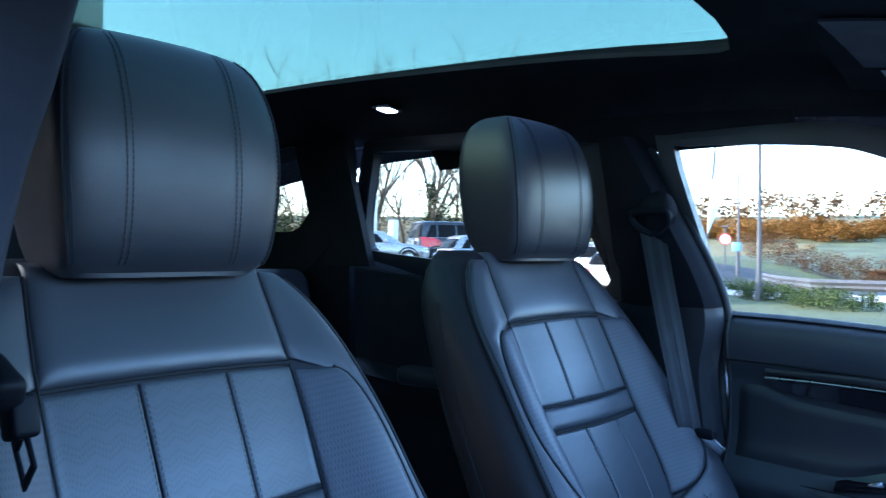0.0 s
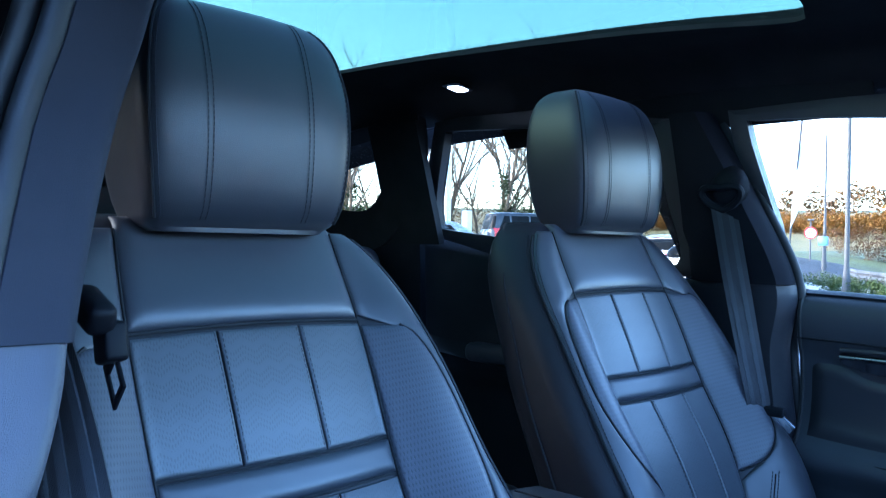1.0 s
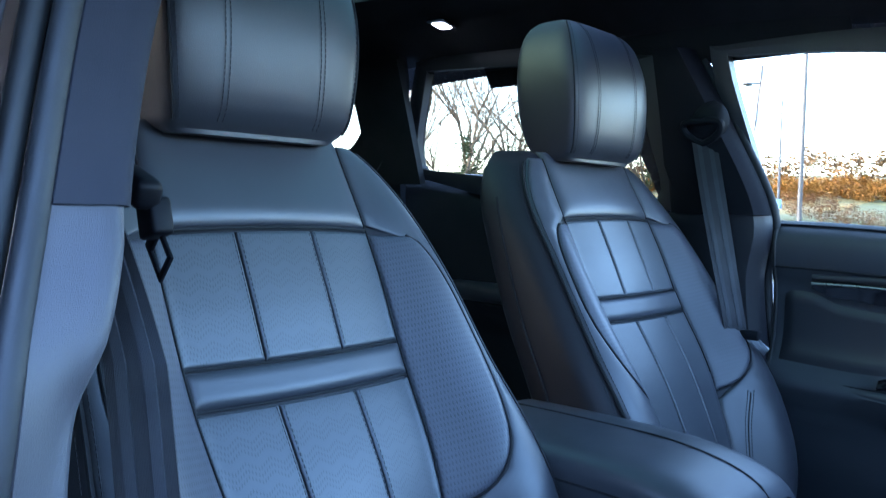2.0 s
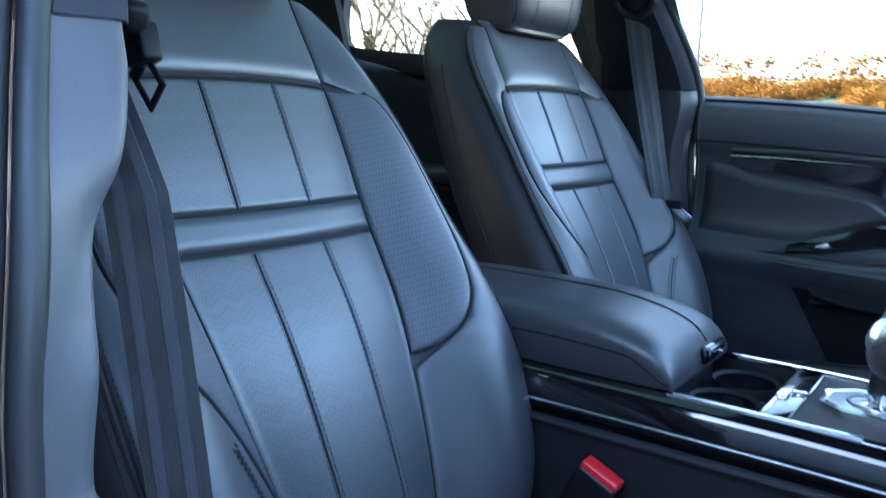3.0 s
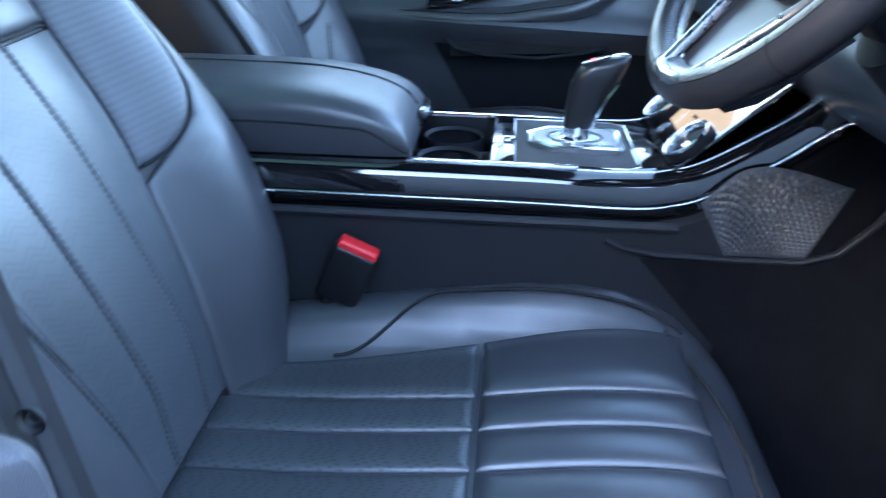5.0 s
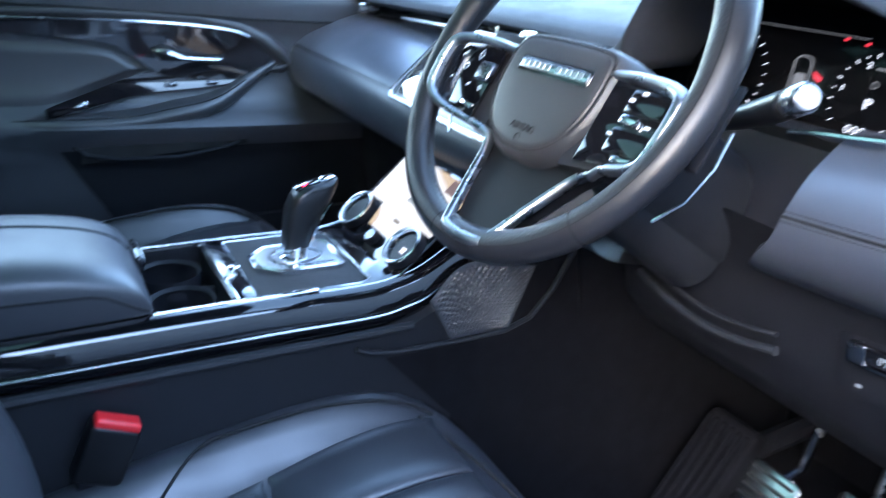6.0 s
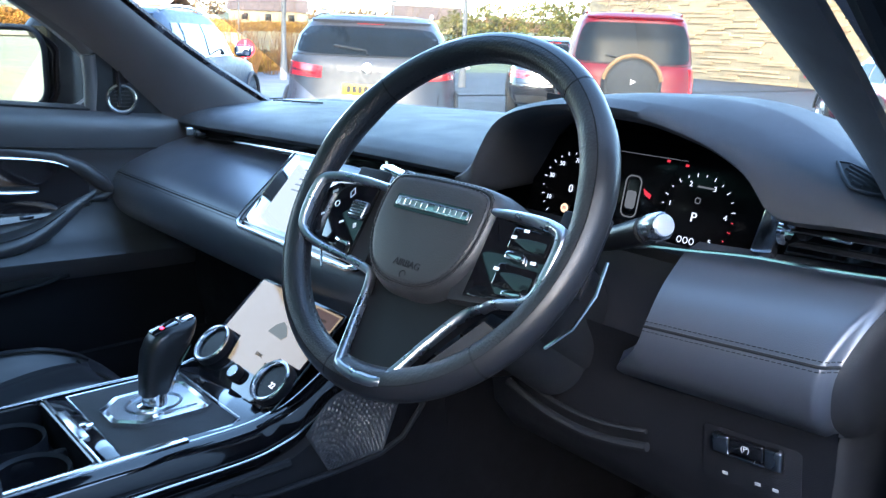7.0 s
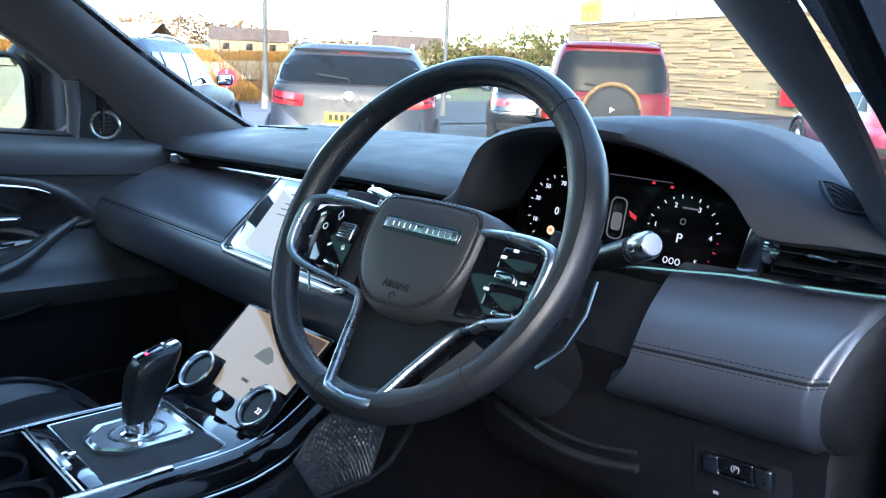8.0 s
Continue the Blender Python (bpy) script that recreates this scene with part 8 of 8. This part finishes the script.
# ---- trees and shrubs ----
def bare_tree(x, y, h, seed, ivy=True):
    rnd = random.Random(seed)
    t = thing("bare_tree", "leafless winter tree with ivy on its trunk" if ivy else "small leafless winter tree", "tree", group="bare trees")
    base = Vector((x, y, GROUND + rise(x, y)))
    out = bmesh.new()

    def limb(p, d, length, r, depth):
        n = 3
        pts, rs = [p], [r]
        for i in range(n):
            d = (d + Vector((rnd.uniform(-1, 1), rnd.uniform(-1, 1), rnd.uniform(-0.2, 0.5))) * 0.18).normalized()
            p = p + d * length / n
            pts.append(p)
            rs.append(r * (1 - 0.5 * (i + 1) / n))
        sides = 5 if depth < 2 else 3
        rows, up = [], d.orthogonal().normalized()
        for q, rr in zip(pts, rs):
            s = d.cross(up).normalized()
            rows.append([out.verts.new(q + (up * math.cos(2 * math.pi * k / sides) + s * math.sin(2 * math.pi * k / sides)) * rr) for k in range(sides)])
        for a, b in zip(rows, rows[1:]):
            for k in range(sides):
                out.faces.new((a[k], a[(k + 1) % sides], b[(k + 1) % sides], b[k]))
        if depth >= 4:
            return
        for i in range(3 if depth else 6):
            q = pts[rnd.randint(1, n)]
            a = rnd.uniform(0, 2 * math.pi)
            side = (d.orthogonal() * math.cos(a) + d.cross(d.orthogonal()) * math.sin(a)).normalized()
            limb(q, (d * rnd.uniform(0.5, 1.0) + side * rnd.uniform(0.4, 0.9) + Vector((0, 0, 0.25))).normalized(), length * rnd.uniform(0.5, 0.78), r * 0.52, depth + 1)
    limb(base, Vector((0, 0, 1)), h * 0.5, h * 0.013, 0)
    part("branches", out, BARK, t)
    if ivy:
        part("ivy", leaves([(base + Vector((rnd.gauss(0, 0.25), rnd.gauss(0, 0.25), rnd.uniform(0.0, h * 0.38))), 0.25) for _ in range(30)], 14, 0.10, rnd), IVY, t, "dark green ivy")
    return t


def leaves(clumps, count, size, rnd):
    """Many small leaf blades scattered in clumps."""
    verts, faces = [], []
    for c, r in clumps:
        for _ in range(count):
            d = Vector((rnd.gauss(0, 1), rnd.gauss(0, 1), rnd.gauss(0, 1)))
            p = c + d.normalized() * r * rnd.random() ** 0.4
            a = Vector((rnd.gauss(0, 1), rnd.gauss(0, 1), rnd.gauss(0, 1))).normalized() * size * rnd.uniform(0.6, 1.4)
            b = a.orthogonal().normalized() * size * rnd.uniform(0.4, 0.8)
            k = len(verts)
            verts += [p - a, p + b, p + a, p - b]
            faces.append((k, k + 1, k + 2, k + 3))
    me = bpy.data.meshes.new("tmp")
    me.from_pydata([tuple(v) for v in verts], [], faces)
    bm = bmesh.new()
    bm.from_mesh(me)
    bpy.data.meshes.remove(me)
    return bm


for i, (x, y, h) in enumerate(((-26, -27, 9), (-22, -30, 8), (-29, -23, 8.5), (-31, -20.5, 8), (-24, -34, 9.5), (-18, -33, 9), (-33, -18, 7), (-14, -36, 9), (-27, -38, 10), (-20, -40, 10), (-25, -22, 8), (-28, -25, 9), (-24, -25, 8), (-20, -27, 8.5), (-16, -30, 8), (-31, -25, 9), (-34, -23, 9), (-29, -30, 10))):
    bare_tree(x * 1.5, y * 1.5, h * 1.35, 40 + i)


def wood(name, label, spots, m, seed, per=60, size=0.16, leaf=9):
    """A far belt of trees and bushes: crowns of leaf clumps over thin stems."""
    rnd = random.Random(seed)
    w = thing(name, label, "trees", kind="stuff")
    clumps, stems = [], bmesh.new()
    for x, y, r, h in spots:
        z = GROUND + rise(x, y)
        for _ in range(per):
            a, q = rnd.uniform(0, 2 * math.pi), rnd.random() ** 0.5 * r
            t = rnd.random()
            clumps.append((Vector((x + q * math.cos(a), y + q * math.sin(a), z + h * (0.10 + 0.9 * t) * (1 - 0.35 * q / r))), r * 0.24))
        stems = joined(stems, tube([Vector((x, y, z)), Vector((x + 0.1, y, z + h * 0.8))], [h * 0.02, h * 0.008], 5))
    part("crown", leaves(clumps, leaf, size, rnd), m, w)
    part("stems", stems, BARK, w)
    return w


rw = random.Random(7)
wood("autumn_wood", "far belt of orange and gold autumn trees", [(rw.uniform(-112, -84), -62 + 2.1 * i + rw.uniform(-1, 1), rw.uniform(2.2, 3.4), rw.uniform(1.5, 2.9) * (1.0 if i < 32 else 0.4)) for i in range(64)], AUTUMN, 1, per=90, size=0.13, leaf=34)
wood("golden_wood", "far belt of golden autumn trees", [(rw.uniform(-98, -84), -14 + 3.2 * i + rw.uniform(-2, 2), rw.uniform(1.8, 2.8), rw.uniform(1.5, 2.5) * (1.0 if i < 6 else 0.5)) for i in range(26)], GOLD, 2, per=90, size=0.12, leaf=30)
wood("beech_hedge", "russet beech hedge along the road verge", [(-39.5 + rw.uniform(-0.5, 0.5), -13.5 + 1.0 * i, 1.0, 1.45) for i in range(22)], HEDGE, 3, per=60, size=0.030, leaf=44)
wood("green_shrubs", "low green shrubs on the verge", [(-26.6 + 0.9 * i + rw.uniform(-0.5, 0.5), -9.6 + 0.8 * i, 0.8, 0.55) for i in range(7)], EVERGREEN, 4, per=50, size=0.030, leaf=40)
wood("evergreen_trees", "dark evergreen trees near the bare trees", [(-33.5, -37.5, 1.7, 4.6), (-28.0, -38.0, 2.2, 3.0), (-38, -33, 1.4, 3.4), (-31, -40, 2.0, 3.2)], EVERGREEN, 5, per=110, size=0.08, leaf=20)
wood("car_park_shrubs", "yellow and brown shrubs beyond the parked cars", [(-24 - 0.5 * i + rw.uniform(-1, 1), 10.5 + 1.1 * i, 1.1, rw.uniform(0.5, 1.1)) for i in range(20)], GOLD, 6, per=90, size=0.055, leaf=44)
wood("far_trees", "mixed trees before the far houses", [(-46 + 2.2 * i + rw.uniform(-1, 1), 46 + 0.9 * i + rw.uniform(-2, 2), rw.uniform(1.5, 2.6), rw.uniform(4.0, 6.5)) for i in range(9)], leaf_mat("olive_leaves", (0.09, 0.070, 0.024), (0.045, 0.055, 0.018)), 8, per=90, size=0.15, leaf=16)
wood("far_wood", "distant bare and brown woodland on the hill", [(-220 + 14 * i, 160 + rw.uniform(-10, 10), 7, 3) for i in range(16)] + [(-240 + rw.uniform(-8, 8), -150 + 17 * i, 9, 9) for i in range(18)], leaf_mat("brown_wood", (0.09, 0.06, 0.04), (0.12, 0.075, 0.035)), 9, per=40, size=0.7, leaf=12)
wood("bare_wood", "dense far belt of leafless twiggy trees", [(-rr * math.cos(a) + rw.uniform(-2, 2), -rr * math.sin(a) + rw.uniform(-2, 2), rw.uniform(2.8, 4.0), rw.uniform(5.0, 8.0)) for rr, a in [(78 + 8 * (i % 2), radians(34 + 1.7 * i)) for i in range(16)]], leaf_mat("pale_twigs", (0.075, 0.055, 0.036), (0.12, 0.085, 0.048)), 11, per=220, size=0.085, leaf=9)
for i in range(13):
    bare_tree(-(46 + 7 * (i % 3)) * math.cos(radians(36 + 1.9 * i)), -(46 + 7 * (i % 3)) * math.sin(radians(36 + 1.9 * i)), 8.0 + 1.3 * (i * 5 % 4), 120 + i, ivy=i % 3 == 0)
def twig_shrubs(name, label, spots, m, seed, stems=34):
    """Leafless shrubs: sheaves of thin upright twigs that fork near the top."""
    rnd = random.Random(seed)
    w = thing(name, label, "shrub", kind="stuff")
    verts, faces = [], []

    def twig(a, b, r0, r1):
        n = len(verts)
        for p, r in ((a, r0), (b, r1)):
            verts.extend((p + Vector((r * math.cos(k * 2.0944), r * math.sin(k * 2.0944), 0))) for k in range(3))
        faces.extend((n + k, n + (k + 1) % 3, n + 3 + (k + 1) % 3, n + 3 + k) for k in range(3))
    for x, y, r, h in spots:
        base = Vector((x, y, GROUND + rise(x, y)))
        for _ in range(stems):
            a, q = rnd.uniform(0, 2 * math.pi), rnd.random() ** 0.5
            root = base + Vector((0.25 * r * q * math.cos(a), 0.25 * r * q * math.sin(a), -0.02))
            tip = base + Vector((r * q * math.cos(a), r * q * math.sin(a), h * rnd.uniform(0.55, 1.0)))
            twig(root, tip, 0.010, 0.004)
            for _ in range(3):
                t = rnd.uniform(0.35, 0.85)
                p = root.lerp(tip, t)
                twig(p, p + Vector((rnd.uniform(-0.25, 0.25), rnd.uniform(-0.25, 0.25), rnd.uniform(0.15, 0.40) * h)), 0.006, 0.003)
    me = bpy.data.meshes.new("twigs")
    me.from_pydata(verts, [], faces)
    me.materials.append(m)
    ob = new("twigs", me)
    ob.parent = w
    return w


twig_shrubs("dogwood_shrubs", "leafless orange and red twiggy shrubs by the car park", [(-20.5 - 0.55 * i + rw.uniform(-0.8, 0.8), 8.6 + 1.05 * i + rw.uniform(-0.7, 0.7), rw.uniform(0.6, 1.0), rw.uniform(1.3, 2.2)) for i in range(16)], leaf_mat("orange_twigs", (0.085, 0.034, 0.014), (0.10, 0.058, 0.018)), 21)
for i, (x, y) in enumerate(((-23, 16.5), (-12.5, 18.5), (-25, 22))):
    bare_tree(x, y, 3.4, 80 + i, ivy=False)


# ---- supermarket and houses ----
def supermarket():
    s = thing("supermarket", "honey stone supermarket with grey upper storey", "building")
    left, right = Vector((-33, 43.5, 0)), Vector((2, 31.5, 0))
    along = (right - left).normalized()
    m = basis((left.x, left.y, GROUND), along, (0, 0, 1))
    n = (right - left).length
    part("core", moved(box((n / 2, 2.35, -5.0), (n, 4.7, 9.9), 0.02), m), BRICKWALL, s)
    rnd = random.Random(3)
    pieces = [mesh_of("stone", box((0, 0, 0), (w, 0.100, 0.10), 0.012, 1), STONE) for w in (0.9, 1.4, 2.1)]
    for row in range(42):
        x = rnd.uniform(-1.2, 0)
        while x < 20.0:
            k = rnd.randint(0, 2)
            w = (0.9, 1.4, 2.1)[k]
            if rnd.random() < 0.46 and x > 0.5:
                ob = new("stone", pieces[k])
                ob.parent = s
                ob.matrix_local = m @ pose(x + w / 2, 0.10 + 0.110 * row, -0.02 + rnd.uniform(0, 0.022))
            x += w + 0.015
    part("coping", moved(box((n / 2, 4.75, -0.4), (n + 0.3, 0.12, 1.0), 0.03), m), CONCRETE, s)
    part("upper_storey", moved(box((n / 2 + 1.0, 6.0, -6.5), (n - 2, 2.8, 7.0), 0.03), m), CLADDING, s, "grey metal upper storey")
    for i in range(8):
        part("panel_joint", moved(box((3 + 4.0 * i, 6.0, -2.99), (0.05, 2.7, 0.03), 0.0), m), INK, s)
    part("sign_box", moved(box((-0.4, 5.6, -2.0), (2.0, 1.7, 0.4), 0.03), m), mat("brown_sign", (0.32, 0.17, 0.05), 0.6), s, "brown sign board")
    for i in range(7):
        part("sign_bar", moved(box((-1.1 + 0.24 * i, 5.9, -1.78), (0.15, 0.35, 0.05), 0.0), m), YELLOW, s, "raised pale sign shape")
    part("red_poster", moved(box((19.5, 1.6, 0.3), (1.6, 2.2, 0.1), 0.02), m), REDLAMP, s, "red poster panel")
    return s


supermarket()


def house(x, y, turn, w, d, h):
    b = thing("house", "pale rendered house with a brown tiled roof", "house", group="far houses")
    b.matrix_world = pose(x, y, GROUND + rise(x, y), 0, 0, turn)
    part("wall", box((0, 0, h / 2), (w, d, h), 0.03), BRICKWALL, b)
    part("roof", rows_bm([[Vector((sx * (w / 2 + 0.4), y2, z)) for sx in (-1, 1)] for y2, z in ((-d / 2 - 0.4, h - 0.1), (0, h + 2.2), (d / 2 + 0.4, h - 0.1))]), ROOFTILE, b)
    for i in range(3):
        part("window", box((-w * 0.3 + w * 0.3 * i, -d / 2 - 0.01, h * 0.55), (1.1, 0.08, 1.1), 0.02), DARKGLASS, b)
    part("chimney", box((w * 0.3, 0, h + 2.1), (0.7, 0.6, 1.4), 0.02), BRICKWALL, b)
    return b


house(-128, 75, 60, 13, 8, 2.5)
house(-142, 60, 35, 11, 8, 2.4)
house(-112, 98, 50, 12, 8, 2.5)
house(-160, 92, 60, 13, 8, 2.6)
